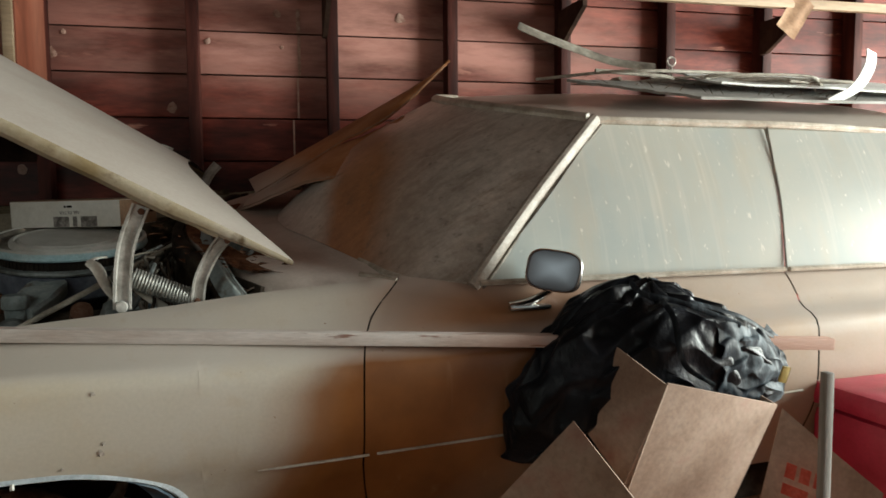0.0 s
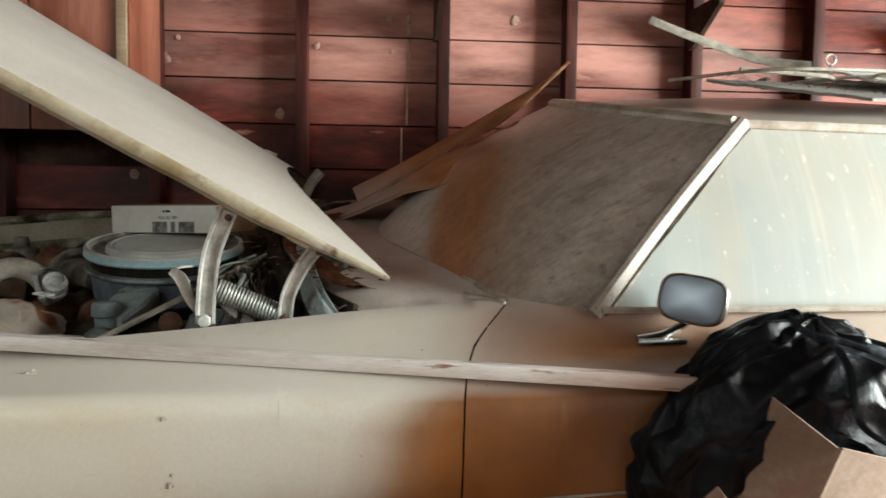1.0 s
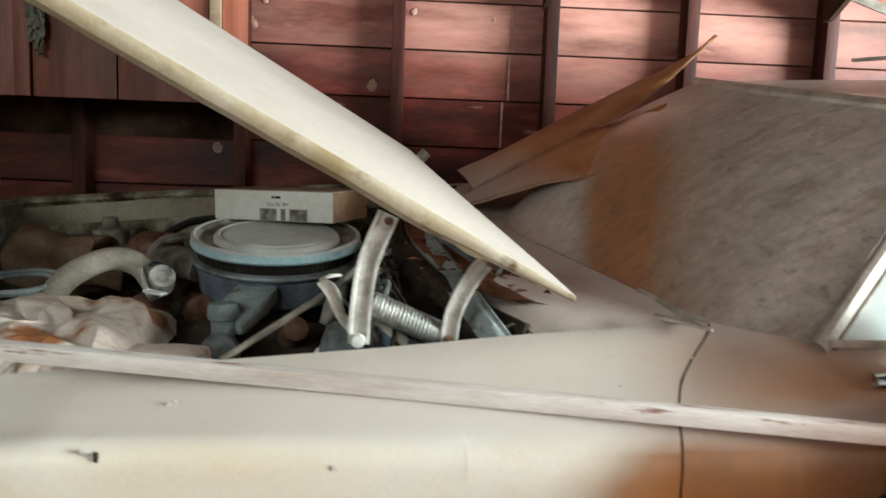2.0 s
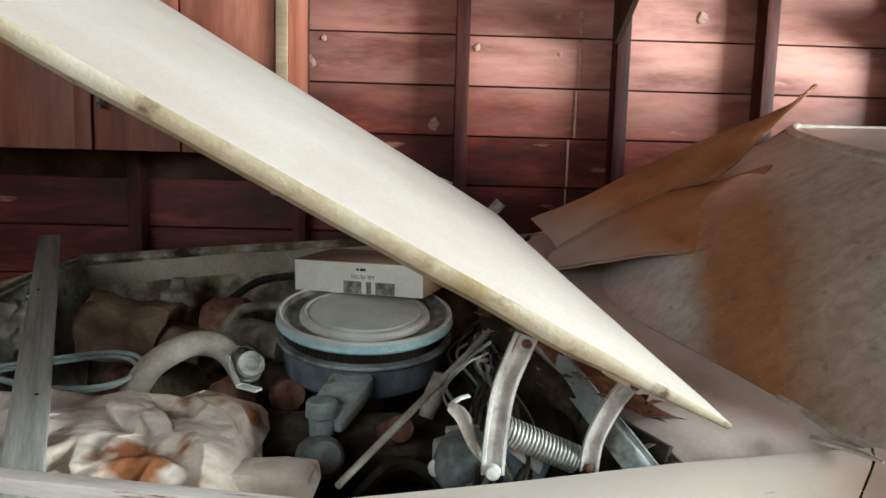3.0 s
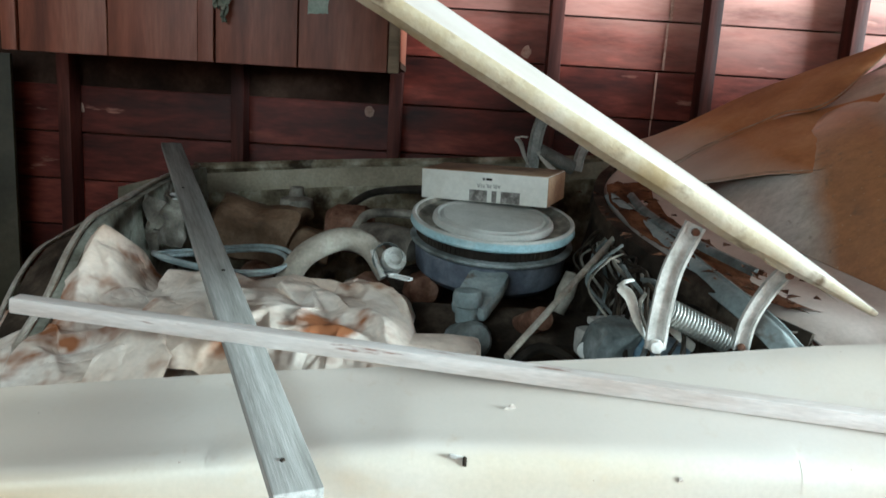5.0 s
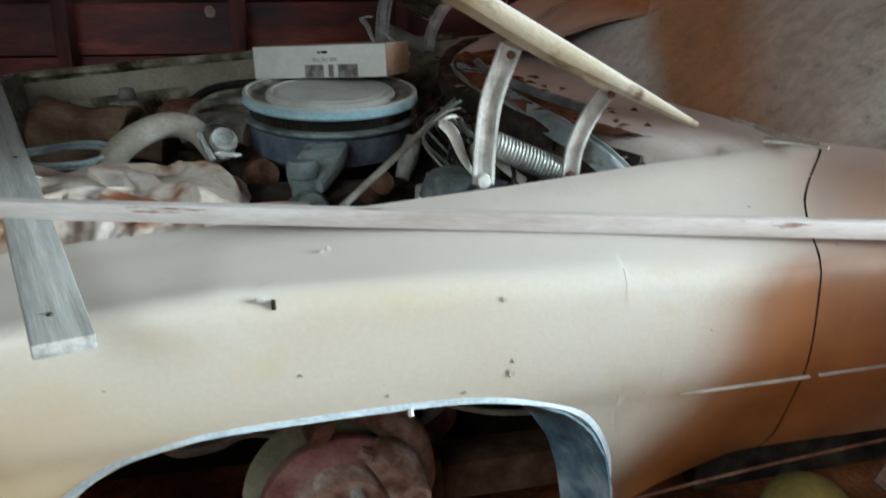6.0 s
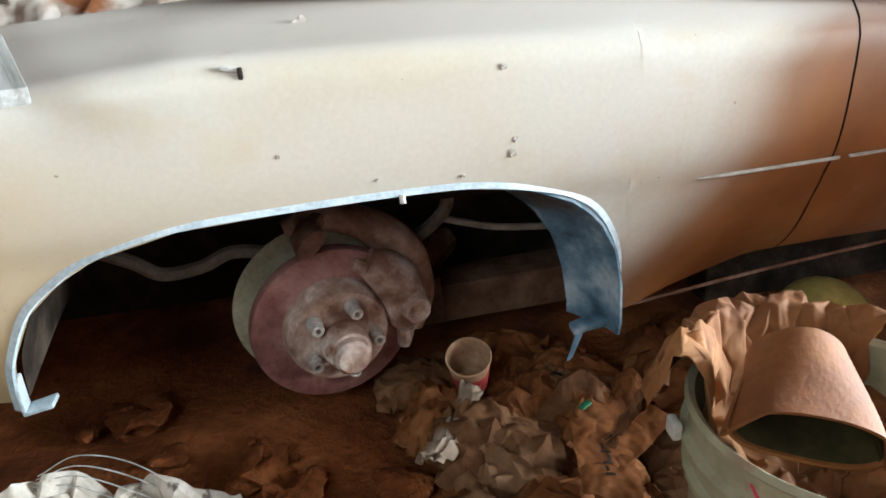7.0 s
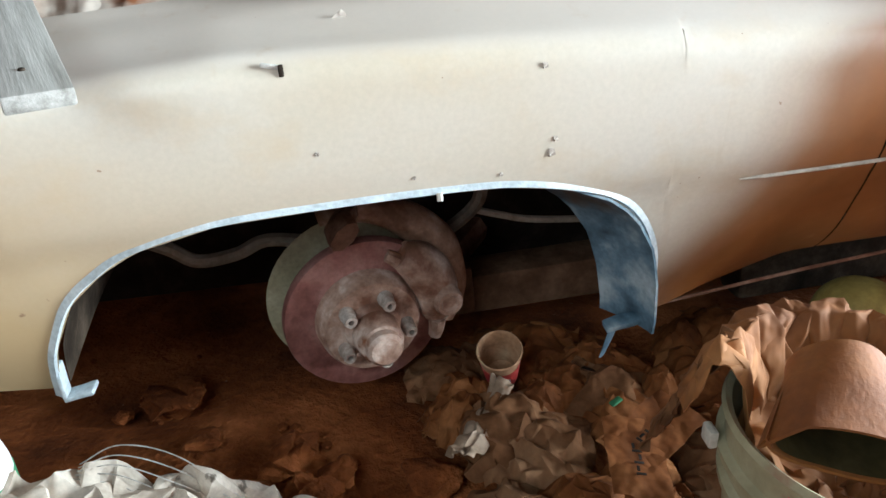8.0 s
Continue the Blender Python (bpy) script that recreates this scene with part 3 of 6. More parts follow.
def facet(x, y, seed):
    """Flat triangles between random heights: the facets of folded paper."""
    x, y = x + 0.35 * math.sin(1.3 * y + seed), y + 0.35 * math.sin(1.7 * x + 2 * seed)
    i, j = math.floor(x), math.floor(y)
    u, v = x - i, y - j
    a, b, c, d = hashed(i, j, seed), hashed(i + 1, j, seed), hashed(i, j + 1, seed), hashed(i + 1, j + 1, seed)
    if (i + j) % 2:
        return a + (b - a) * u + (d - b) * v if u > v else a + (c - a) * v + (d - c) * u
    return a + (b - a) * u + (c - a) * v if u + v < 1 else d + (c - d) * (1 - u) + (b - d) * (1 - v)


def crumple(s, t, seed, folds=5.0, amp=1.0):
    """Height of crumpled paper, about -1 to 1: creases between facets at two sizes."""
    return amp * (0.75 * facet(s * folds, t * folds, seed) + 0.32 * facet(s * folds * 2.3 + 9, t * folds * 2.3 + 4, seed + 5))


def lerp(x, table):
    """Straight lines between the rows (x, value) of a table."""
    if x <= table[0][0]:
        return table[0][1]
    for (a, p), (b, q) in zip(table, table[1:]):
        if x <= b:
            return p + (q - p) * (x - a) / (b - a)
    return table[-1][1]


def bars(name, m, rows, material, parent, thick=0.0006):
    """Flat printed bars: rows of (x, y, width, height) on the plane of m."""
    bm = None
    for x, y, w, h in rows:
        bm = box((w, h, thick), (x, y, thick / 2), bm=bm)
    bm.transform(m)
    return part(name, bm, material, parent, smooth=False)

M_WEB = surface("grey_green_web", (0.12, 0.13, 0.1), (0.2, 0.21, 0.16), (0.3, 0.3, 0.24), 20, 120, 0.9)
M_PATCH = surface("pale_green_patch", (0.34, 0.4, 0.34), (0.44, 0.5, 0.43), (0.52, 0.57, 0.5), 20, 120, 0.8)
M_LITTER = surface("rust_brown_litter", (0.035, 0.014, 0.007), (0.12, 0.048, 0.022), (0.24, 0.11, 0.055), 16, 90, 0.9, relief=0.8, depth=0.006, stretch=(1.0, 0.5, 1.0), spec=0.12)
M_LEAF = surface("dry_brown_debris", (0.03, 0.012, 0.007), (0.075, 0.033, 0.017), (0.15, 0.078, 0.045), 40, 160, 0.85, vary=True, spec=0.15)

# ---- the garage ----
WALL_Y, STUD_Y = 1.965, 1.875
STUDS = [-2.95, -2.33, -1.70, -1.04, -0.44, 0.150, 0.735, 1.275, 1.825, 2.37, 2.91, 3.45, 4.0, 4.55, 5.1, 5.54]

ground = part("ground", sheet(150, 150, lambda s, t: (
    lambda x, y: (x, y, 0.0 if max(abs(x), abs(y)) > 6 else 0.022 * noise.noise(Vector((x * 3.1, y * 3.1, 0.3))) + 0.012 * noise.noise(Vector((x * 11, y * 11, 5.0))) - 0.012))(
    math.copysign(abs(2 * s - 1) ** 4.5 * 600 + abs(2 * s - 1) * 4.5, s - 0.5), math.copysign(abs(2 * t - 1) ** 4.5 * 600 + abs(2 * t - 1) * 4.5, t - 0.5))), M_SOIL)
tagged(ground, "bare reddish-brown dirt floor with stones and dust", "ground", kind="structure")


def wall(name, size, at, label, material=M_PLASTER):
    return tagged(part(name, box(size, at), material, smooth=False), label, "wall", kind="structure")


north = wall("wall_north", (8.95, 0.06, 2.9), (1.175, WALL_Y + 0.06, 1.43), "dark board wall behind red-stained horizontal siding and studs", M_DARKWOOD)
wall("wall_west", (0.1, 4.1, 2.9), (-3.3, 0.0, 1.43), "brown boarded end wall of the garage")
SY, EX = -1.98, 5.6
wall("wall_east_jamb", (0.1, 1.55, 2.9), (EX, 1.25, 1.43), "brown boarded jamb beside the open garage door")
wall("wall_east_header", (0.1, 2.4, 0.42), (EX, -0.73, 2.67), "brown boarded wall over the open garage door")
wall("wall_south_sill", (1.6, 0.1, 1.2), (-1.35, SY, 0.6), "brown boarded wall below the window")
wall("wall_south_corner", (1.1, 0.1, 2.9), (-2.7, SY, 1.43), "brown boarded wall beside the window")
wall("wall_south_pier", (1.60, 0.1, 2.9), (0.25, SY, 1.43), "brown boarded pier between window and door opening")
wall("wall_south_end", (3.15, 0.1, 2.9), (4.025, SY, 1.43), "brown boarded wall beside the door opening")
wall("wall_south_lintel", (1.6, 0.1, 0.64), (-1.35, SY, 2.56), "brown boarded wall over the window")
wall("wall_south_header", (1.4, 0.1, 0.6), (1.75, SY, 2.58), "brown boarded wall over the door opening")
ceiling = part("ceiling", box((9.1, 4.2, 0.08), (1.15, 0.0, 2.92)), M_DARKWOOD, smooth=False)
tagged(ceiling, "dark boarded garage ceiling", "ceiling", kind="structure")
frame_w = thing("window_1", "plain wooden window frame in the south wall", "window", kind="structure")
part("window_frame", box((0.05, 0.13, 1.02), (-2.12, SY, 1.73), 0.004), M_STUD, frame_w)
part("window_frame", box((0.05, 0.13, 1.02), (-0.58, SY, 1.73), 0.004), M_STUD, frame_w)
part("window_sill", box((1.56, 0.17, 0.04), (-1.35, SY + 0.02, 1.225), 0.004), M_STUD, frame_w)

# studs nailed on the siding's inner face
for x in STUDS:
    o = part("stud", box((0.048, 0.09, 2.86), (x, STUD_Y + 0.045 - 0.003, 1.43), 0.003), M_STUD, north)

# a rail on triangular gussets along the wall, with a pale face
rail = thing("wall_rail", "pale pine rail carried on dark triangular gussets", "shelf rail", kind="")
part("board", box((3.7, 0.035, 0.042), (2.1, 1.60, 1.845), 0.004), M_RAIL, rail)
for x in (0.735, 1.825, 2.91):
    b = bmesh.new()
    q = [b.verts.new((x - 0.045 + dx, y, z)) for dx in (0, 0.02) for y, z in ((1.585, 1.82), (1.875, 1.82), (1.875, 1.66), (1.83, 1.66), (1.585, 1.785))]
    b.faces.new(q[4::-1])
    b.faces.new(q[5:])
    for k in range(5):
        b.faces.new((q[k], q[(k + 1) % 5], q[5 + (k + 1) % 5], q[5 + k]))
    part("gusset", b, M_DARKWOOD, rail, smooth=False)

# the wall cabinet of upright boards
cab = thing("wall_cabinet", "reddish-brown cabinet of upright boards hung on the wall", "cabinet", pose(0, 0, 0))
CX0, CX1, CY, CZ = -1.68, -0.405, 1.47, 1.232
part("body", box((CX1 - CX0, 1.87 - CY - 0.03, 0.022), ((CX0 + CX1) / 2, (CY + 1.87) / 2 + 0.01, CZ + 0.03), 0.002), M_DARKWOOD, cab)
part("side_panel", box((0.02, 0.37, 1.0), (CX1 - 0.012, CY + 0.205, CZ + 0.52), 0.002), M_CAB, cab)
part("side_panel", box((0.02, 0.37, 1.0), (CX0 + 0.012, CY + 0.205, CZ + 0.52), 0.002), M_CAB, cab)
part("top", box((CX1 - CX0, 0.39, 0.02), ((CX0 + CX1) / 2, CY + 0.2, CZ + 1.03), 0.002), M_CAB, cab)
for x0, x1, dy in ((-1.68, -1.63, -0.012), (-1.628, -1.345, 0), (-1.343, -1.055, 0), (-1.052, -1.0, -0.012), (-0.998, -0.735, 0), (-0.732, -0.445, 0), (-0.442, -0.405, -0.012)):
    part("panel", box((x1 - x0 - 0.002, 0.02, 1.02), ((x0 + x1) / 2, CY + dy, CZ + 0.51), 0.003), M_RAIL if x0 == -0.442 else M_CAB, cab)
part("hinge", box((0.022, 0.006, 0.07), (-1.07, CY - 0.014, CZ + 0.38), 0.002), M_RUST, cab)

# ---- the car: built along its own axis, nose towards -x, then turned a little ----
CAR = pose(0, 0, 0, 0, 0, 4.0)
CAR_INV = CAR.inverted()
ROLL = 0.16            # the near front wheel is off: the far side stands higher
car = thing("car", "dusty cream two-door car, hood open, front wheel missing", "car", CAR)


def cpart(name, bm, material, parent=None, label="", smooth=True):
    """A part of the car, given in the garage's coordinates."""
    bm.transform(CAR_INV)
    return part(name, bm, material, parent or car, label, smooth)


ARCH = [(-0.551, 0.225), (-0.543, 0.27), (-0.53, 0.316), (-0.495, 0.383), (-0.449, 0.424), (-0.40, 0.452), (-0.296, 0.48), (-0.152, 0.489), (-0.021, 0.493),
        (0.068, 0.492), (0.144, 0.48), (0.212, 0.458), (0.256, 0.424), (0.286, 0.368), (0.296, 0.31), (0.298, 0.25)]
SEAM = [(0.28, 0.640), (0.33, 0.630), (0.40, 0.616), (0.45, 0.609), (0.60, 0.610), (0.66, 0.612), (0.70, 0.626), (0.735, 0.648), (0.765, 0.680), (0.80, 0.722), (0.83, 0.75)]
SILL = [(-1.1, 0.30), (-0.62, 0.25), (-0.5, 0.235), (0.29, 0.235), (0.36, 0.24), (0.63, 0.27), (0.75, 0.275), (3.0, 0.30)]
TOP = [(-1.1, 0.648), (-0.83, 0.675), (-0.49, 0.71), (-0.1, 0.738), (0.18, 0.762), (0.5, 0.795), (0.62, 0.812), (0.75, 0.805), (0.9, 0.79), (3.0, 0.785)]
SHOULDER = [(-1.1, 0.59), (-0.74, 0.627), (-0.5, 0.655), (-0.27, 0.676), (0.0, 0.676), (0.5, 0.668), (0.9, 0.675), (3.0, 0.71)]
TOPV = [(-1.1, 0.165), (0.5, 0.165), (0.62, 0.158), (0.75, 0.105), (0.9, 0.082), (3.0, 0.082)]


def section(u):
    """The side's outline at u, from sill to hood gap, as points (u, v, z)."""
    zc, zt, vt = lerp(u, SHOULDER), lerp(u, TOP), lerp(u, TOPV)
    side = max(0.0, -1.0 - u)
    bow = 7.0 * side * side
    tuck = max(0.0, min(1.0, (u - 0.32) / 0.25))
    rows = [(0.035 + 0.13 * tuck, 0.20), (0.06 * tuck, 0.31), (-0.014 + 0.017 * tuck, 0.40), (-0.022, 0.45), (-0.036, 0.49), (-0.042, min(0.55, zc - 0.08)), (-0.040, zc - 0.036), (-0.032, zc - 0.010), (-0.018, zc + 0.004),
            (0.02, zc + 0.22 * (zt - zc)), (0.5 * vt, zc + 0.54 * (zt - zc)), (0.85 * vt, zt - 0.011), (vt, zt)]
    return smooth_path([(u, v + bow, z) for v, z in rows], 5)


def cut(path, z0, n):
    """n + 1 even points of the outline above z0."""
    p = [q for q in path]
    k = next((i for i, q in enumerate(p) if q.z >= z0), len(p) - 2)
    if k:
        a, b = p[k - 1], p[k]
        p = [a.lerp(b, (z0 - a.z) / max(b.z - a.z, 1e-6))] + p[k:]
    run = [0.0]
    for a, b in zip(p, p[1:]):
        run.append(run[-1] + (b - a).length)
    out = []
    for i in range(n + 1):
        d = run[-1] * i / n
        j = min(max(1, next((j for j, r in enumerate(run) if r >= d - 1e-9), len(run) - 1)), len(run) - 1)
        out.append(p[j - 1].lerp(p[j], (d - run[j - 1]) / max(run[j] - run[j - 1], 1e-9)))
    return out


def low(u):
    return lerp(u, ARCH) if ARCH[0][0] < u < ARCH[-1][0] else lerp(u, SILL)


def skirt(cols, n, rear=None, front=None):
    """A body panel from columns of u, with its ends fitted to the door gap."""
    b = bmesh.new()
    grid = []
    for k, u in enumerate(cols):
        pts = cut(section(u), low(u), n)
        line = []
        for q in pts:
            du = 0.0
            if rear is not None and u > rear:
                f = (u - rear) / (cols[-1] - rear)
                du = f * (lerp(q.z, SEAM) - 0.0018 - cols[-1])
            if front is not None and u < front:
                f = (front - u) / (front - cols[0])
                du = f * (lerp(q.z, SEAM) + 0.0018 - cols[0])
            line.append(b.verts.new(q + Vector((du, 0, 0))))
        line.append(b.verts.new(line[-1].co + Vector((0, 0.006, -0.012))))
        line.append(b.verts.new(line[-1].co + Vector((0, 0.0, -0.05))))
        grid.append(line)
    for p, q in zip(grid, grid[1:]):
        for a, c, d, e in zip(p, q, q[1:], p[1:]):
            b.faces.new((a, c, d, e))
    return b


def spaced(a, b, n):
    return [a + (b - a) * (0.5 - 0.5 * math.cos(math.pi * i / n)) for i in range(n + 1)]


cols = [-1.14 + 0.0146 * i for i in range(41)] + [ARCH[0][0] - 0.002] + spaced(ARCH[0][0] + 0.001, ARCH[-1][0] - 0.001, 60) + [ARCH[-1][0] + 0.002] + [0.31 + 0.0275 * i for i in range(12)]
fender_b = skirt(cols, 34, rear=0.42)
for q in fender_b.verts:          # a creased dent near the nose
    a, c = -0.755 * (q.co.x + 0.685) - 0.656 * (q.co.z - 0.545), 0.656 * (q.co.x + 0.685) - 0.755 * (q.co.z - 0.545)
    if q.co.y < 0.05:
        q.co.y += 0.030 * math.exp(-abs(c / 0.014) - (a / 0.022) ** 2) + 0.016 * math.exp(-(c / 0.022) ** 2 - ((a - 0.05) / 0.05) ** 2) - 0.006 * math.exp(-((c - 0.03) / 0.02) ** 2 - ((a - 0.03) / 0.05) ** 2)
fender = part("front_fender", fender_b, M_PAINT, car, "cream fender with rust-brown dust and painted-in shade towards the door")
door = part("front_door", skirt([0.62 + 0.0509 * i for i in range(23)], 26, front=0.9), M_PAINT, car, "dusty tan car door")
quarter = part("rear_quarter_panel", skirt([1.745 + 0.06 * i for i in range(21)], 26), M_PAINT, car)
part("door_jamb", sheet(2, 30, lambda s, t: (lambda q: Vector((lerp(q.z, SEAM) + (s - 0.5) * 0.06, q.y + 0.014, q.z - 0.010)))(section(0.655)[round(t * 50) + 8])), M_BLACK, car)
part("door_jamb", sheet(2, 8, lambda s, t: section(1.742)[int(t * 40) + 8] + Vector(((s - 0.5) * 0.09, 0.016, -0.016))), M_BLACK, car)

# the far fender mirrors the near one
far_b = bmesh.new()
far_b.from_mesh(fender.data)
bmesh.ops.scale(far_b, vec=(1, -1, 1), verts=far_b.verts)
bmesh.ops.translate(far_b, vec=(0, 1.64, 0), verts=far_b.verts)
bmesh.ops.reverse_faces(far_b, faces=far_b.faces)
for q in far_b.verts:
    q.co.z += ROLL * (q.co.y - 0.16)
part("front_fender", far_b, M_FARPAINT, car, "dust-brown far fender")
far_d = bmesh.new()
for src in (door, quarter):
    far_d.from_mesh(src.data)
bmesh.ops.scale(far_d, vec=(1, -1, 1), verts=far_d.verts)
bmesh.ops.translate(far_d, vec=(0, 1.64, 0), verts=far_d.verts)
bmesh.ops.reverse_faces(far_d, faces=far_d.faces)
for q in far_d.verts:
    q.co.z += ROLL * (q.co.y - 0.16)
part("far_side_panel", far_d, M_PAINT, car)

# rolled lip round the wheel opening, its tabs and the wheelhouse behind
def on_side(u, z):
    pts = section(u)
    for a, b in zip(pts, pts[1:]):
        if a.z <= z <= b.z:
            return a.lerp(b, (z - a.z) / max(b.z - a.z, 1e-6))
    return pts[0]


def fender_at(u, z):
    """The dented fender's skin at a place."""
    q = min((v.co for v in fender.data.vertices if v.co.y < 0.08), key=lambda c: (c.x - u) ** 2 + (c.z - z) ** 2)
    return Vector((u, q.y - 0.003, z))


arch_pts = [on_side(u, z) for u, z in ARCH]
edge = smooth_path(arch_pts, 5)
part("arch_lip", sheet(len(edge) - 1, 3, lambda s, t: edge[round(s * (len(edge) - 1))] + (
    (lambda c: Vector((c.x * 0.011 * (1, 0.2, 0, 0.9)[round(3 * t)], (-0.001, -0.006, -0.001, 0.03)[round(3 * t)], c.z * 0.011 * (1, 0.2, 0, 0.9)[round(3 * t)])))(
        (Vector((-0.13, 0, 0.15)) - edge[round(s * (len(edge) - 1))]).normalized() * Vector((1, 0, 1)).length * -0.75))), M_BLUEEDGE, car, "pale blue-grey rolled lip of the wheel opening")
part("wheelhouse", sheet(len(edge) - 1, 6, lambda s, t: edge[round(s * (len(edge) - 1))] + Vector((0, 0.03 + 0.5 * t, 0.02 * math.sin(3 * t)))), M_GRIME, car)
part("splash_panel", sheet(12, 8, lambda s, t: (lambda z: Vector((lerp(z, [(0.21, 0.290), (0.25, 0.294), (0.31, 0.292), (0.368, 0.282), (0.424, 0.252), (0.458, 0.208), (0.475, 0.16)]) - 0.040 * t ** 1.5 - 0.03 * t * s, -0.032 + 0.105 * t, z - 0.010 * t)))(0.230 + 0.244 * s), 0.004), M_INNERBLUE, car, "dusty pale blue inner splash panel")
part("lip_tab", battered((0.062, 0.024, 0.012), (0.266, 0.004, 0.232), pose(0, 0, 0, 0, -4, 6), 0.004, 0.014, 4.0, 5), M_INNERBLUE, car, "crushed pale blue tab")
part("lip_tab", battered((0.042, 0.026, 0.007), (-0.528, 0.018, 0.232), pose(0, 0, 0, 0, -14, -6), 0.002, 0.006, 7.0, 3), M_BLUEEDGE, car)
part("lip_tab", box((0.006, 0.025, 0.05), (-0.545, 0.02, 0.255), 0.002), M_BLUEEDGE, car)
part("lip_tab", tube([(0.262, 0.03, 0.225), (0.255, 0.03, 0.195), (0.245, 0.035, 0.155)], lambda s: 0.024 * (1 - 0.5 * s), 6, 4, flat=0.2), M_INNERBLUE, car, "bent strap hanging from the lip")
part("clip", tube([(-0.02, -0.042, 0.497), (-0.02, -0.046, 0.487)], 0.004, 6, 2), M_PALEPLASTIC, car)

# Dark slivers draw the shadow lines that run out from the dent.
for pts in (((-0.684, 0.545), (-0.715, 0.515), (-0.752, 0.478)), ((-0.684, 0.546), (-0.72, 0.530), (-0.76, 0.522)), ((-0.682, 0.545), (-0.668, 0.520), (-0.662, 0.500))):
    line = [fender_at(u, z) for u, z in pts]
    part("dent_shade", tube(line, lambda s: 0.0065 * (1 - 0.75 * s), 6, 5, flat=0.5), M_HOSE, car)
# thin raised moulding along fender and door
mould = [on_side(u, 0.464 + 0.036 * (u - 0.4)) + Vector((0, -0.002, 0)) for u in (0.40, 0.46, 0.54, 0.62)]
part("side_moulding", tube(mould, lambda s: 0.0012 + 0.0018 * min(1, 4 * s), 6, 4, flat=0.6), M_DULLMETAL, car)
mould = [on_side(u, 0.464 + 0.036 * (u - 0.4)) + Vector((0, -0.002, 0)) for u in (0.636, 0.8, 1.0, 1.3, 1.7)]
part("side_moulding", tube(mould, 0.003, 6, 4, flat=0.6), M_DULLMETAL, car)
# small damage on the fender: a bent tab and a dent's pressed rim
part("bent_tab", box((0.024, 0.005, 0.006), on_side(-0.205, 0.668) + Vector((0, -0.002, 0)), 0.002, pose(0, 0, 0, 0, 12, 0)), M_HINGE, car)
part("bent_tab", box((0.006, 0.006, 0.014), on_side(-0.194, 0.663) + Vector((0, -0.002, 0)), 0.002), M_GRIME, car)
rust_marks = [(0.115, 0.645, 0.0045), (-0.117, 0.702, 0.009), (-0.165, 0.563, 0.003), (0.125, 0.535, 0.006), (0.13, 0.553, 0.004), (0.06, 0.512, 0.003), (-0.05, 0.52, 0.003)]
for u, z, r in rust_marks:
    p = on_side(u, z)
    bm = lathe([(0.0001, 0.0003), (r * 0.6, 0.0003), (r, -0.0005)], 12)
    for v in bm.verts:
        v.co += wob(v.co, 2.2 / r, r * 0.9, u) * Vector((1, 1, 0)).length * 0.6
        v.co.z = max(-0.0006, min(0.0008, v.co.z))
    bm.transform(Matrix.Translation(p + Vector((0, -0.0008, 0))) @ pose(0, 0, 0, 90, 0, 0))
    part("rust_scab", bm, M_SCAB, car)

# ---- roof, pillars, glass ----
VC = 0.81


def bowv(v, half):
    return max(0.0, 1 - ((v - VC) / half) ** 2)


def header(v):
    return Vector((1.290 - 0.225 * bowv(v, 0.55), v, 1.183 + ROLL * (v - 0.262) + 0.012 * bowv(v, 0.55) ** 0.8))


# the glass's lower edge: distance from the middle, distance from the nose
WBASE = [(0.0, 0.525), (0.12, 0.54), (0.21, 0.578), (0.30, 0.612), (0.42, 0.655), (0.52, 0.69), (0.60, 0.715), (0.66, 0.755), (0.70, 0.82), (0.72, 0.885), (0.74, 0.89)]


def wbase(v):
    k = bowv(v, 0.735)
    return Vector((lerp(abs(v - VC), WBASE), v, 0.787 + ROLL * (v - 0.09) + 0.01 * k))


roof_b = sheet(24, 24, lambda s, t: (lambda v, h: Vector((h.x + (2.55 - h.x) * s, v + (0.0 if 0.02 < t < 0.98 else 0), h.z + 0.045 * min(1.0, 2.5 * s) ** 0.7 * bowv(v, 0.6) - 0.015 * s * s)))(
    0.262 + 1.096 * t, header(0.262 + 1.096 * t)), 0.006)
part("roof", roof_b, M_PAINT, car, "dusty tan roof")
part("header_trim", tube([header(0.27 + 1.08 * i / 16) + Vector((-0.012, 0, 0.004)) for i in range(17)], 0.015, 8, 3, flat=0.7), M_BRIGHT, car, "dull metal windshield trim")
wind_b = sheet(30, 20, lambda s, t: (lambda a, b: a.lerp(b, t) + Vector((-0.035, 0, 0.02)) * math.sin(math.pi * t) * min(1.0, 0.35 + 4 * s, 0.35 + 4 * (1 - s)))(wbase(0.092 + 1.436 * s), header(0.264 + 1.092 * s)), 0.006)
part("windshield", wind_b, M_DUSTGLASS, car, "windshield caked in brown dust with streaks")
part("windshield_trim", tube([wbase(0.09 + 0.24 * i / 8) + Vector((0, 0, 0.003)) for i in range(9)], 0.009, 8, 3, flat=0.7), M_DULLMETAL, car)
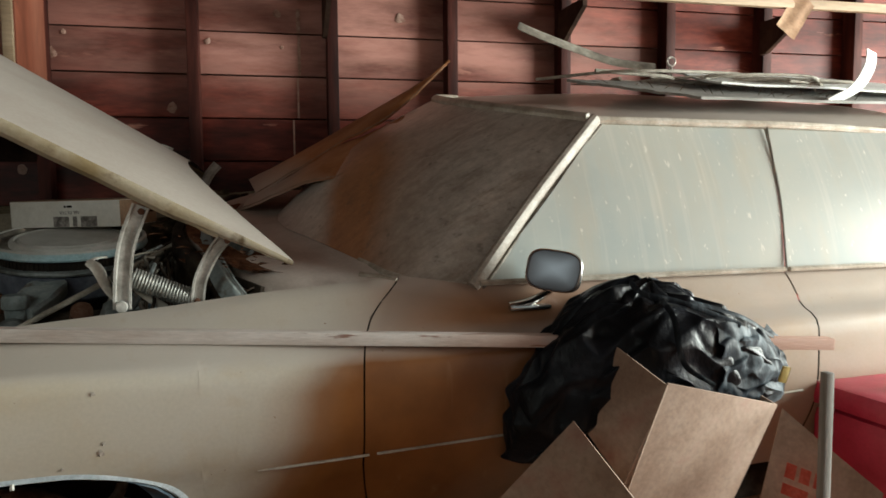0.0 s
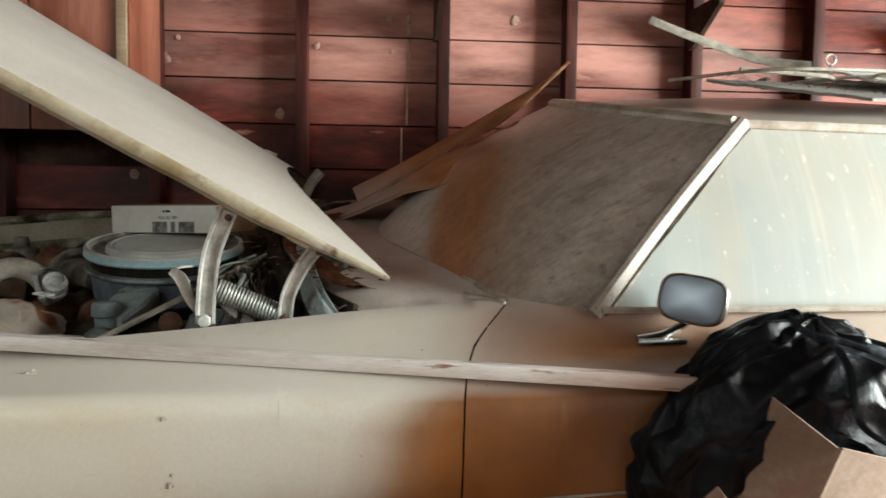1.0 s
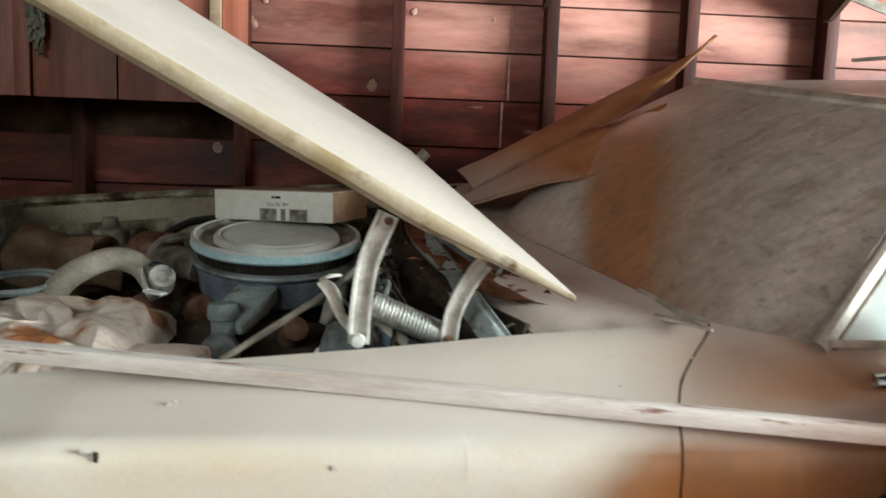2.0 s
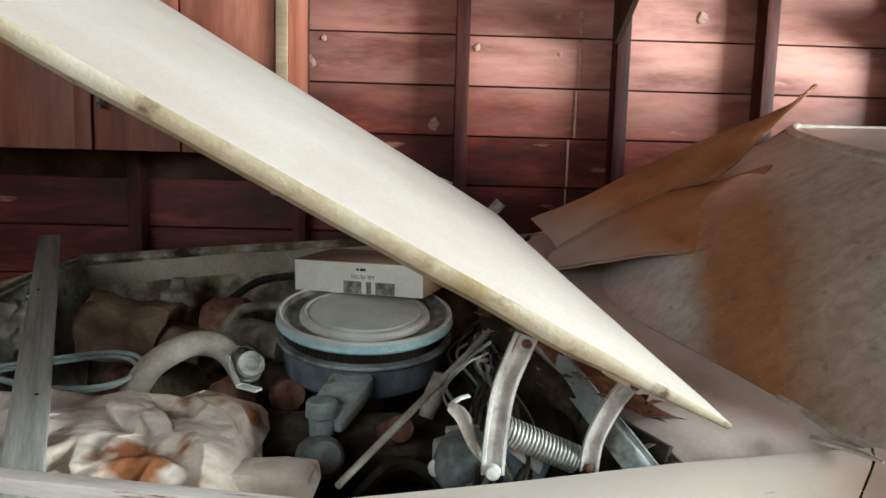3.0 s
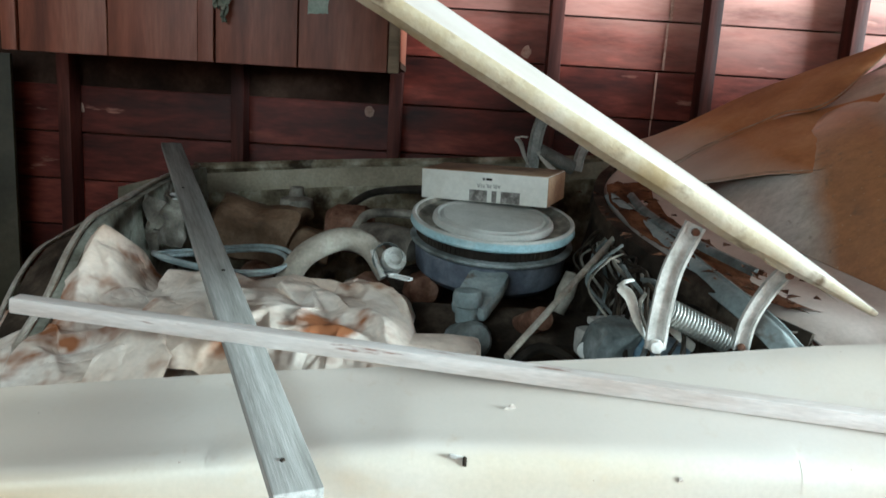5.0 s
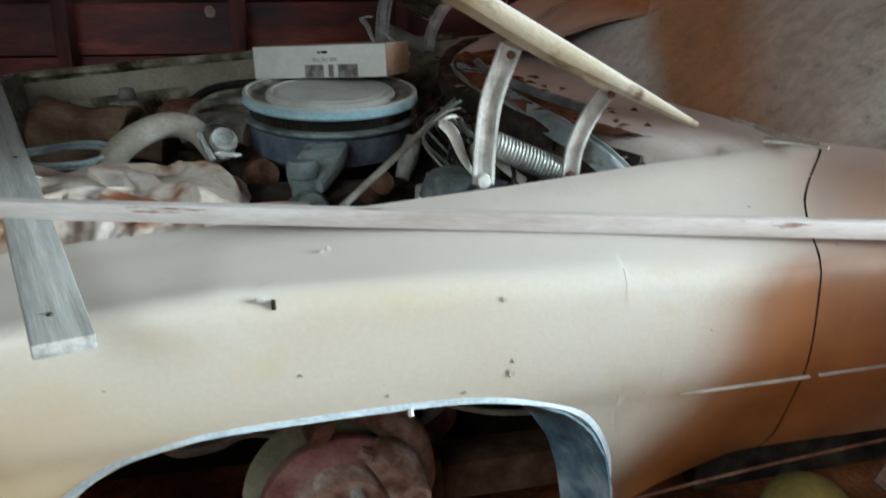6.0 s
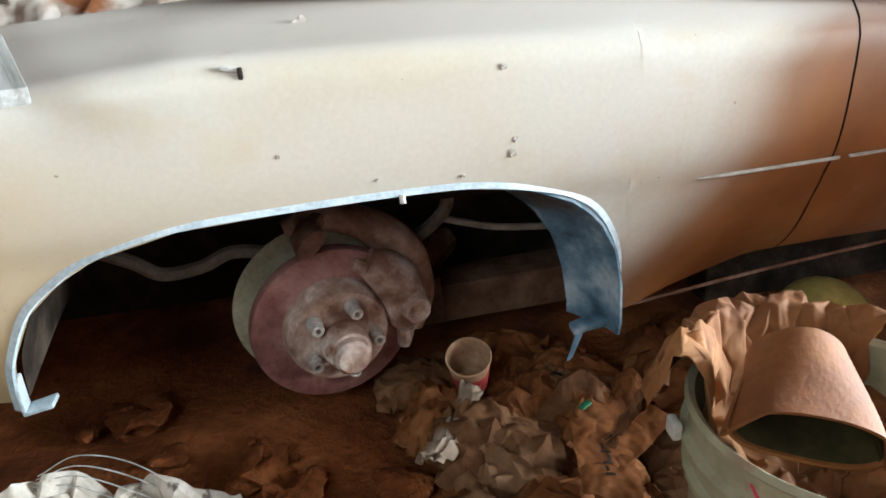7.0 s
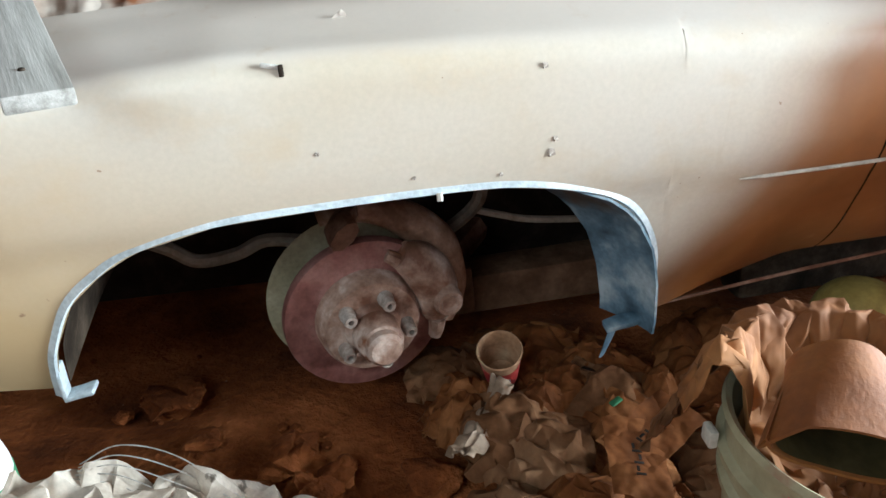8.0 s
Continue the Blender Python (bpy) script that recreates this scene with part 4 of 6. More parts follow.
for sgn, nm in ((1, "near"), (-1, "far")):
    def mv(p, sgn=sgn):
        return Vector((p[0], p[1], p[2])) if sgn > 0 else Vector((p[0], 1.62 - p[1], p[2] + ROLL * (1.62 - 2 * p[1])))
    a, c = Vector((0.885, 0.083, 0.785)), Vector((1.286, 0.256, 1.182))
    part("windshield_pillar", tube([mv(a), mv(a.lerp(c, 0.5) + Vector((-0.006, -0.004, 0.005))), mv(c)], 0.021, 10, 8, flat=0.7), M_PILLAR, car, "dull metal windshield pillar")
    part("pillar_seal", tube([mv(a + Vector((0.022, -0.004, -0.004))), mv(a.lerp(c, 0.5) + Vector((0.016, -0.008, 0.001))), mv(c + Vector((0.014, -0.004, -0.012)))], 0.004, 8, 8), M_HOSE, car)
    part("roof_rail", tube([mv(c), mv((1.6, 0.25, 1.180)), mv((2.0, 0.25, 1.176)), mv((2.6, 0.27, 1.15))], 0.012, 8, 6), M_BRIGHT, car)
    part("side_glass", sheet(12, 10, lambda s, t, mv=mv: mv((0.905 + 0.395 * t + (0.843 - 0.331 * t) * s, 0.088 + 0.168 * t - 0.018 * math.sin(math.pi * t), 0.788 + 0.390 * t)), 0.005), M_SIDEGLASS, car, "side window grey with streaked dust")
    part("rear_side_glass", sheet(10, 10, lambda s, t, mv=mv: mv((1.757 + 0.064 * t + (0.865 - 0.334 * t) * s, 0.088 + 0.168 * t - 0.018 * math.sin(math.pi * t), 0.788 + 0.390 * t)), 0.005), M_SIDEGLASS, car)
    part("window_channel", tube([mv((1.752, 0.082, 0.79)), mv((1.783, 0.152, 0.98)), mv((1.816, 0.25, 1.19))], 0.0024, 6, 6), M_HOSE, car)
    part("belt_trim", tube([mv((0.9, 0.074, 0.797)), mv((1.3, 0.072, 0.797)), mv((1.736, 0.072, 0.795))], 0.007, 6, 6), M_BRIGHT, car, "thin bright belt trim")
    part("belt_trim", tube([mv((1.75, 0.072, 0.795)), mv((2.2, 0.074, 0.793)), mv((2.9, 0.08, 0.79))], 0.007, 6, 6), M_BRIGHT, car)
    part("rear_pillar", sheet(6, 8, lambda s, t, mv=mv: mv((2.62 - 0.29 * t + 0.3 * s * (1 - 0.2 * t), 0.086 + 0.172 * t, 0.786 + 0.41 * t)), 0.006), M_PAINT, car)
part("cowl_trim", tube([(0.650, 0.188, 0.816), (0.69, 0.145, 0.814), (0.716, 0.108, 0.809)], lambda s: 0.008 - 0.004 * s, 6, 5, flat=0.6), M_BRIGHT, car, "bright cowl end trim")
part("rear_deck", sheet(10, 10, lambda s, t: Vector((2.5 + 0.45 * s, 0.09 + 1.44 * t, 1.16 - 0.38 * s ** 0.8 + ROLL * 1.44 * t)), 0.006), M_PAINT, car)


def hood_rear(v):
    return 0.497 - 0.225 * bowv(v, 0.655)


# grey dusty cowl between hood gap and glass
part("cowl_panel", sheet(10, 24, lambda s, t: (lambda v: Vector((hood_rear(v) - 0.02 + (wbase(v).x - hood_rear(v) + 0.03) * s, v, lerp(s, [(0, 0.775), (0.2, 0.79), (0.85, 0.79), (1, 0.802)]) + ROLL * (v - 0.09) * 0.97 - 0.03 * max(0.0, min(1.0, (0.24 - v) / 0.07)))))(0.11 + 1.4 * t), 0.004), M_COWL, car, "cowl grey with settled dust")
part("firewall", sheet(12, 3, lambda s, t: (lambda v: Vector((hood_rear(v) - 0.03 - 0.10 * t, v, 0.775 - 0.45 * t + ROLL * (v - 0.09))))(0.21 + 1.27 * s), 0.01), M_GRIME, car)
part("cowl_seal", sheet(24, 3, lambda s, t: (lambda v: Vector((hood_rear(v) - (0.015, 0.02, 0.05, 0.055)[round(3 * t)], v, (0.75, 0.782, 0.778, 0.74)[round(3 * t)] + ROLL * (v - 0.09) + 0.004 * noise.noise(Vector((v * 9, t, 0))))))(0.36 + 1.04 * s), 0.004), M_GRIME, car, "grimy cowl edge")

# door mirror on its stalk
mir = CAR_INV @ Vector((1.05, 0.085, 0.825))
MM = Matrix.Translation(mir) @ pose(0, 0, 0, 0, 0, -40) @ pose(0, 0, 0, 79, 0, 0) @ pose(0, 0, 0, 0, 0, -7)


def rounded(w, h, a, e=3.4):
    """A point on a rounded rectangle's outline."""
    c, q = math.cos(a), math.sin(a)
    return math.copysign(abs(c) ** (2 / e), c) * w / 2, math.copysign(abs(q) ** (2 / e), q) * h / 2


def pillow(rows, n=40):
    """A shell of rounded-rectangle rings: rows of (scale, depth)."""
    return lambda s, t: Vector((*(k * rows[round(t * (len(rows) - 1))][0] for k in rounded(0.128, 0.094, 2 * math.pi * s)), rows[round(t * (len(rows) - 1))][1]))


shell = [(0.01, -0.050), (0.45, -0.048), (0.72, -0.040), (0.90, -0.026), (0.98, -0.008), (1.0, 0.008), (0.97, 0.014), (0.93, 0.013)]
bm = sheet(40, len(shell) - 1, pillow(shell), close=True)
bm.transform(MM)
mirror = part("door_mirror", bm, M_CHROME, car, "chrome door mirror")
face = [(0.93, 0.013), (0.90, 0.010), (0.86, 0.0105), (0.01, 0.0115)]
bm = sheet(40, 3, pillow(face), close=True)
bm.transform(MM)
part("mirror_glass", bm, M_MIRRORGLASS, mirror)
part("mirror_stalk", tube([CAR_INV @ Vector(p) for p in ((1.06, 0.10, 0.79), (1.04, 0.11, 0.772), (1.00, 0.115, 0.752), (0.955, 0.12, 0.742))], lambda s: 0.013 + 0.010 * s, 10, 6, flat=0.45), M_CHROME, mirror)
part("mirror_foot", box((0.10, 0.05, 0.012), CAR_INV @ Vector((1.0, 0.125, 0.742)), 0.005), M_CHROME, mirror)

# ---- the open hood ----
HX0, HX1 = -1.02, 0.5


def hood_edge(v):
    """The hood's rear edge; its far half hangs forward of the hinge."""
    return hood_rear(v) if v < VC else 0.272 + 0.05 * ((v - VC) / 0.665) ** 2


def hood_pt(s, t, lift=0.0):
    v = 0.145 + 1.33 * t
    k = bowv(v, 0.665)
    u1 = hood_edge(v)
    u = HX0 + (u1 - HX0) * s
    z = 0.868 + 0.54 * (0.487 - u) - 0.05 * max(0, s - 0.8) ** 2 + lift + 0.054 * k - 0.006 * (1 - t) + (0.20 - 0.09 * s) * t
    return Vector((u, v, z))


hood = part("hood", sheet(28, 30, lambda s, t: hood_pt(s, t)), M_HOOD, car, "cream hood raised at the nose, yellowed flange along its edge")
part("hood_flange", sheet(60, 4, lambda s, t: hood_pt(s, 0) + (Vector((0, -0.002, 0)), Vector((-0.004, -0.003, -0.012)), Vector((-0.008, 0.004, -0.024)), Vector((-0.012, 0.03, -0.032)), Vector((-0.01, 0.06, -0.02)))[round(t * 4)] * min(1.0, 0.30 + 4.5 * (1 - s))
     + Vector((0, 0, -0.004 * noise.noise(Vector((s * 14, 0, 0))) * (round(t * 4) > 0) * min(1.0, 4 * (1 - s))))), M_UNDER, hood, "yellowed grimy edge flange")
part("hood_flange", sheet(28, 3, lambda s, t: hood_pt(s, 1) + (Vector((0, 0.002, 0)), Vector((-0.004, 0.003, -0.012)), Vector((-0.008, -0.004, -0.024)), Vector((-0.012, -0.04, -0.032)))[round(t * 3)]), M_UNDER, hood)
part("hood_inner_panel", sheet(20, 20, lambda s, t: hood_pt(0.02 + 0.965 * s, 0.03 + 0.94 * t, -0.03 - 0.012 * abs(math.sin(s * 9)) * abs(math.sin(t * 9)))), M_BAYPAINT, hood, "dirty ribbed underside")
for s in (0.792, 0.888):
    p = hood_pt(s, 0) + Vector((-0.01, 0.0, -0.032))
    part("hood_bracket", battered((0.050, 0.026, 0.018), p + Vector((0.0, 0.020, 0.010)), pose(0, 0, 0, 0, 28, 0), 0.005, 0.016, 9 * s, 4), M_UNDER, hood)


def hood_hinge(vy, out, up=0.0):
    """Two pressed arms, a plate and a coil spring, at one side of the bay."""
    def q(x, z, dv=0.0):
        p = CAR_INV @ Vector((x, 0.205, z))
        return Vector((p.x, vy + out * dv, p.z + up))
    h = part("hood_hinge", tube([q(0.066, 0.862, 0.02), q(0.086, 0.845, 0.015), q(0.105, 0.80, 0.012), q(0.134, 0.755, 0.012)], lambda s: 0.004 + 0.009 * math.sin(math.pi * min(1.0, 0.15 + s)), 8, 6, flat=0.3), M_PALEPLASTIC, car, "pressed steel hood hinge")
    part("hinge_plate", tube([q(0.066, 0.862, 0.02), q(0.082, 0.868, 0.035), q(0.100, 0.868, 0.05)], 0.004, 6, 4, flat=0.5), M_PALEPLASTIC, h)
    part("hinge_plate", tube([q(0.140, 0.825, 0.03), q(0.170, 0.790, 0.03), q(0.215, 0.755, 0.03)], 0.010, 8, 6, flat=0.3), M_PALEPLASTIC, h)
    for pts, w in (([q(0.132, 0.762), q(0.135, 0.823), q(0.146, 0.900), q(0.176, 0.978)], 0.020), ([q(0.282, 0.765), q(0.290, 0.818), q(0.318, 0.875), q(0.348, 0.912)], 0.016)):
        path = smooth_path(pts, 6)
        n = len(path) - 1

        def arm(s, t, path=path, n=n, w=w):
            i = round(s * n)
            d = (path[min(i + 1, n)] - path[max(i - 1, 0)]).normalized()
            across, deep = ((-1, 0), (-1, 1), (-0.72, 1), (-0.6, 0.25), (0.6, 0.25), (0.72, 1), (1, 1), (1, 0))[round(7 * t)]
            return path[i] + Vector((-d.z, 0, d.x)) * across * w * 0.9 + Vector((0, -0.008 * deep * out, 0))
        part("hinge_arm", sheet(n, 7, arm, 0.003), M_HINGE, h)
        for k in (0, 3):
            part("hinge_rivet", lathe([(0.0001, 0.004), (0.006, 0.003), (0.007, -0.003)], 10, Matrix.Translation(pts[k] + Vector((0, -0.008 * out, 0.006 if k == 0 else -0.012))) @ pose(0, 0, 0, 90 * out, 0, 0)), M_RUST, h)
    part("hinge_bolt", lathe([(0.0001, 0.006), (0.011, 0.005), (0.013, -0.004)], 12, Matrix.Translation(q(0.131, 0.768, -0.012)) @ pose(0, 0, 0, 90 * out, 0, 0)), M_HINGE, h)
    part("hinge_spring", coil(q(0.152, 0.825, 0.015), q(0.268, 0.775, 0.015), 0.021, 19, 0.0028), M_WORNSTEEL, h)


hood_hinge(0.196, 1)
hood_hinge(1.425, -1, 0.19)

# ---- engine bay shell ----
part("bay_apron", sheet(12, 6, lambda s, t: Vector((-0.95 + 1.35 * s, 1.485 - 0.12 * t ** 2, 0.91 + 0.08 * s - 0.57 * t)), 0.006), M_BAYPAINT, car, "dirty beige inner fender")
part("bay_apron", sheet(12, 6, lambda s, t: Vector((-0.95 + 1.35 * s, 0.175 + 0.08 * t ** 2, 0.66 + 0.08 * s - 0.3 * t)), 0.006), M_BAYPAINT, car)
part("fender_gutter", tube([(-0.93, 1.47, 0.90), (-0.5, 1.475, 0.935), (0.0, 1.475, 0.97), (0.4, 1.47, 1.0)], 0.014, 6, 6, flat=0.6), M_BAYPAINT, car)
SUPPORT = [(0.17, 0.60), (0.49, 0.72), (0.64, 0.82), (0.73, 0.845), (1.32, 0.885), (1.5, 0.90)]
part("radiator_support", sheet(18, 5, lambda s, t: (lambda v: Vector((-0.975 + 0.05 * abs(2 * s - 1) ** 6 + 0.02 * t, v, lerp(v, SUPPORT) - 0.4 * t)))(0.17 + 1.3 * s), 0.02), M_SUPPORT, car, "pale grey-green radiator support panel")
part("support_edge", tube([Vector((-0.985 + 0.05 * abs(i / 6 - 1) ** 6, 0.17 + 1.3 * i / 12, lerp(0.17 + 1.3 * i / 12, SUPPORT) + 0.002)) for i in range(13)], 0.012, 8, 4, flat=0.6), M_DULLMETAL, car, "pale bare edge of the radiator support")
part("nose_panel", sheet(14, 6, lambda s, t: (lambda v: Vector((-0.99 - 0.14 * t * (1 - 0.6 * abs(2 * s - 1) ** 3), v, lerp(v, SUPPORT) - 0.03 - 0.06 * t - 0.3 * max(0, t - 0.7))))(0.13 + 1.38 * s), 0.006), M_GRIME, car)
part("nose_lip", tube([Vector((-1.10 + 0.07 * abs(i / 6 - 1) ** 3, 0.15 + 1.34 * i / 12, lerp(0.15 + 1.34 * i / 12, SUPPORT) - 0.075)) for i in range(13)], 0.008, 8, 4, flat=0.7), M_DULLMETAL, car)
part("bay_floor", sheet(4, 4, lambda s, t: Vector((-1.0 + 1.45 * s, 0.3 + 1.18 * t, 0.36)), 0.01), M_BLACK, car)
# Added black sheet that keeps the wheel opening dark behind the brake.
part("light_block_panel", sheet(4, 4, lambda s, t: Vector((-0.75 + 1.3 * s, 0.60, 0.06 + 0.6 * t)), 0.02), M_BLACK, car)
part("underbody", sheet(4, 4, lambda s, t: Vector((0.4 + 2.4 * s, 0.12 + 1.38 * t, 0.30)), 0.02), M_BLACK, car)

# ---- engine ----
engine = cpart("engine", box((0.62, 0.42, 0.26), (-0.12, 0.85, 0.50), 0.03), M_GRIME, None, "grimy V engine block")
cpart("cylinder_head", box((0.58, 0.13, 0.10), (-0.10, 0.62, 0.63), 0.025, pose(0, 0, 0, 24, 0, 0)), M_GRIME, engine)
cpart("cylinder_head", box((0.58, 0.13, 0.10), (-0.10, 1.06, 0.63), 0.025, pose(0, 0, 0, -24, 0, 0)), M_GRIME, engine)
AC = Matrix.Translation((-0.112, 0.835, 0.868)) @ pose(0, 0, 0, 9, 1, 0) @ Matrix.Translation((0, 0, -0.855))
air = cpart("air_cleaner", lathe([(0.10, 0.70), (0.165, 0.715), (0.186, 0.735), (0.190, 0.775), (0.193, 0.796), (0.186, 0.801)], 56, AC), M_ENGBLUE, None, "round air cleaner with dusty pale blue lid")
cpart("base_rim", lathe([(0.186, 0.800), (0.201, 0.803), (0.205, 0.808), (0.202, 0.814), (0.188, 0.816)], 56, AC), M_COWLEDGE, air)
mesh_b = lathe([(0.187, 0.814), (0.187, 0.844)], 56, AC)
for k in range(96):
    a = 2 * math.pi * k / 96
    mesh_b = box((0.003, 0.004, 0.030), (0, 0, 0), turn=AC @ Matrix.Translation((0.188 * math.cos(a), 0.188 * math.sin(a), 0.829)) @ Matrix.Rotation(a, 4, "Z"), bm=mesh_b)
cpart("filter_element", mesh_b, M_BLACK, air, "dark pleated filter element")
cpart("lid_skirt", lathe([(0.188, 0.841), (0.203, 0.843), (0.206, 0.848), (0.203, 0.855), (0.2035, 0.864)], 64, AC), M_LIDBLUE, air, "pale blue lid skirt")
cpart("lid_rim", lathe([(0.2035, 0.862), (0.202, 0.868), (0.197, 0.870), (0.192, 0.867)], 64, AC), M_LID, air, "dusty grey-blue lid rim")
cpart("lid_well", lathe([(0.1925, 0.867), (0.187, 0.857), (0.170, 0.851), (0.150, 0.851)], 56, AC), M_HOSE, air, "dark dusty well inside the lid rim")
cpart("lid", lathe([(0.152, 0.846), (0.151, 0.860), (0.147, 0.866), (0.139, 0.868), (0.134, 0.864), (0.129, 0.864), (0.125, 0.868), (0.06, 0.871), (0.0001, 0.872)], 56, AC), M_LID, air, "dusty grey lid disc")
cpart("snorkel", tube([(-0.30, 0.86, 0.785), (-0.40, 0.93, 0.79), (-0.47, 1.0, 0.775)], 0.045, 12, 5, flat=0.7), M_HOSE, air)
cpart("pipe", tube([(-0.47, 0.98, 0.80), (-0.44, 1.03, 0.835), (-0.34, 1.04, 0.84), (-0.28, 1.0, 0.835)], 0.013, 8, 6), M_HOSE, engine)
cpart("radiator_hose", tube([(-0.60, 0.66, 0.70), (-0.56, 0.70, 0.775), (-0.48, 0.74, 0.815), (-0.41, 0.74, 0.80), (-0.36, 0.72, 0.74)], 0.028, 14, 6), M_DUSTHOSE, engine, "dusty pale radiator hose")
cpart("hose_clamp", lathe([(0.034, -0.012), (0.036, -0.01), (0.036, 0.01), (0.034, 0.012)], 14, Matrix.Translation((-0.362, 0.70, 0.785)) @ pose(0, 0, 0, 65, 20, 0)), M_COWLEDGE, engine)
cpart("thermostat_neck", lathe([(0.0001, 0.012), (0.014, 0.014), (0.017, 0.024), (0.028, 0.024), (0.030, 0.014), (0.026, 0.008), (0.026, -0.006), (0.031, -0.010), (0.031, -0.022)], 18, Matrix.Translation((-0.352, 0.705, 0.775)) @ pose(0, 0, 0, 55, 10, 20)), M_HINGE, engine, "pale dusty thermostat neck")
cpart("neck_lug", tube([(-0.398, 0.70, 0.800), (-0.385, 0.685, 0.775), (-0.368, 0.67, 0.745)], 0.007, 6, 4), M_HINGE, engine)
cpart("filler_cap", lathe([(0.0001, 0.022), (0.028, 0.02), (0.032, 0.012), (0.032, -0.012), (0.026, -0.016), (0.024, -0.05)], 20, Matrix.Translation((-0.175, 0.555, 0.735))), M_FLANGE, engine, "pale oil filler cap")
cpart("valve_cover_end", battered((0.09, 0.15, 0.045), (-0.145, 0.62, 0.735), pose(0, 0, 0, 24, 10, -25), 0.014, 0.012, 21.0), M_FLANGE, engine)
cpart("filter_canister", lathe([(0.0001, 0.05), (0.03, 0.048), (0.04, 0.035), (0.04, -0.05)], 18, Matrix.Translation((-0.17, 0.50, 0.66)) @ pose(0, 0, 0, 70, 0, 20)), M_COWLEDGE, engine)
cpart("breather", lathe([(0.0001, 0.05), (0.018, 0.045), (0.022, 0.0), (0.016, -0.05)], 12, Matrix.Translation((0.05, 0.63, 0.745)) @ pose(0, 0, 0, -15, 20, 0)), M_HOSE, engine)
cpart("coil", lathe([(0.0001, 0.06), (0.026, 0.055), (0.028, -0.06)], 14, Matrix.Translation((-0.03, 0.56, 0.69)) @ pose(0, 0, 0, 60, 30, 0)), M_RUST, engine)
cpart("belt", tube([(-0.10, 0.45, 0.60), (-0.02, 0.48, 0.66), (0.06, 0.47, 0.62), (0.02, 0.45, 0.55), (-0.08, 0.45, 0.56), (-0.10, 0.45, 0.60)], 0.012, 6, 6), M_BLACK, engine)
cpart("bracket_box", battered((0.16, 0.08, 0.05), (-0.235, 0.34, 0.685), pose(0, 0, 0, 0, 0, -4), 0.015, 0.012, 9.0), M_KRAFT, engine, "tan dusty bracket box")
# long diagonal strut rod from the cowl to the inner fender
cpart("strut_rod", tube([(0.205, 0.80, 0.870), (0.05, 0.54, 0.79), (-0.110, 0.27, 0.708)], lambda s: 0.0082 - 0.002 * s, 10, 4), M_DUSTHOSE, None, "long dusty strut rod")
# brake master cylinder
cpart("washer_bottle", battered((0.085, 0.07, 0.08), (0.100, 0.365, 0.715), pose(0, 0, 0, 8, -6, 25), 0.022, 0.02, 11.0), M_COWLEDGE, None, "dull grey squashed bottle")
cpart("fluid_bag", battered((0.10, 0.06, 0.075), (0.195, 0.375, 0.705), pose(0, 0, 0, -5, 12, -10), 0.024, 0.02, 13.0), M_INNERBLUE, None, "pale blue plastic fluid bag")
mc = cpart("master_cylinder", box((0.13, 0.075, 0.06), (0.115, 0.45, 0.69), 0.015, pose(0, 0, 0, 0, 0, 20)), M_HINGE, None, "grey brake master cylinder")
cpart("lid", box((0.10, 0.065, 0.016), (0.125, 0.45, 0.732), 0.006, pose(0, 0, 0, 0, 0, 20)), M_LID, mc)
cpart("booster", lathe([(0.0001, 0.03), (0.07, 0.025), (0.095, 0.0), (0.095, -0.03)], 24, Matrix.Translation((0.245, 0.44, 0.69)) @ pose(0, 0, 0, 0, -80, 8)), M_BLACK, mc)
cpart("outlet", lathe([(0.0001, 0.02), (0.016, 0.018), (0.018, -0.03)], 12, Matrix.Translation((0.055, 0.39, 0.69)) @ pose(0, 0, 0, 70, -30, 0)), M_HINGE, mc)
# wiring along the firewall
rng = random.Random(5)
for k in range(20):
    x, y = 0.15 + 0.03 * rng.random(), 0.74 - 0.024 * k
    pts = [(x, y + 0.1, 0.83), (x + 0.02 - 0.06 * rng.random(), y + 0.03, 0.79 + 0.05 * rng.random()), (x - 0.04 + 0.08 * rng.random(), y - 0.05, 0.74 + 0.05 * rng.random()), (x + 0.03 - 0.1 * rng.random(), y - 0.12, 0.66)]
    cpart("wire", tube(pts, 0.0035 + 0.002 * rng.random(), 6, 6), (M_HOSE, M_GRIME, M_COWLEDGE, M_BLACK, M_GRIME)[k % 5], None)
for k in range(8):
    x, y = 0.08 + 0.14 * rng.random(), 0.42 + 0.42 * rng.random()
    pts = [(x + 0.07, y + 0.08, 0.84 + 0.03 * rng.random()), (x + 0.02, y + 0.02 * rng.random(), 0.85 - 0.02 * rng.random()), (x - 0.03 * rng.random(), y - 0.03, 0.80), (x + 0.05 * rng.random(), y - 0.06, 0.73), (x + 0.06, y - 0.1, 0.66)]
    cpart("wire", tube(pts, 0.0025 + 0.002 * rng.random(), 6, 6), (M_COWLEDGE, M_HOSE, M_GRIME)[k % 3], None)
for k in range(4):
    x = 0.22 + 0.05 * k
    cpart("harness", tube([(x - 0.05, 0.95 - 0.06 * k, 0.80), (x + 0.02, 0.72 - 0.06 * k, 0.775), (x + 0.05, 0.50 - 0.04 * k, 0.765), (x + 0.06, 0.37, 0.735)], 0.012 + 0.004 * (k % 2), 8, 5), (M_HOSE, M_ENGBLUE, M_RUST, M_BLACK)[k], None)
for k, (x, y) in enumerate(((0.34, 0.52), (0.40, 0.42), (0.43, 0.33))):
    cpart("rag", sheet(10, 8, lambda s, t, x=x, y=y, k=k: Vector((x + 0.12 * (s - 0.5), y + 0.14 * (t - 0.5), 0.785 + 0.02 * crumple(s, t, 3 + k, 3))), 0.003), (M_TRASHPAPER, M_RUST, M_COWL)[k], None)

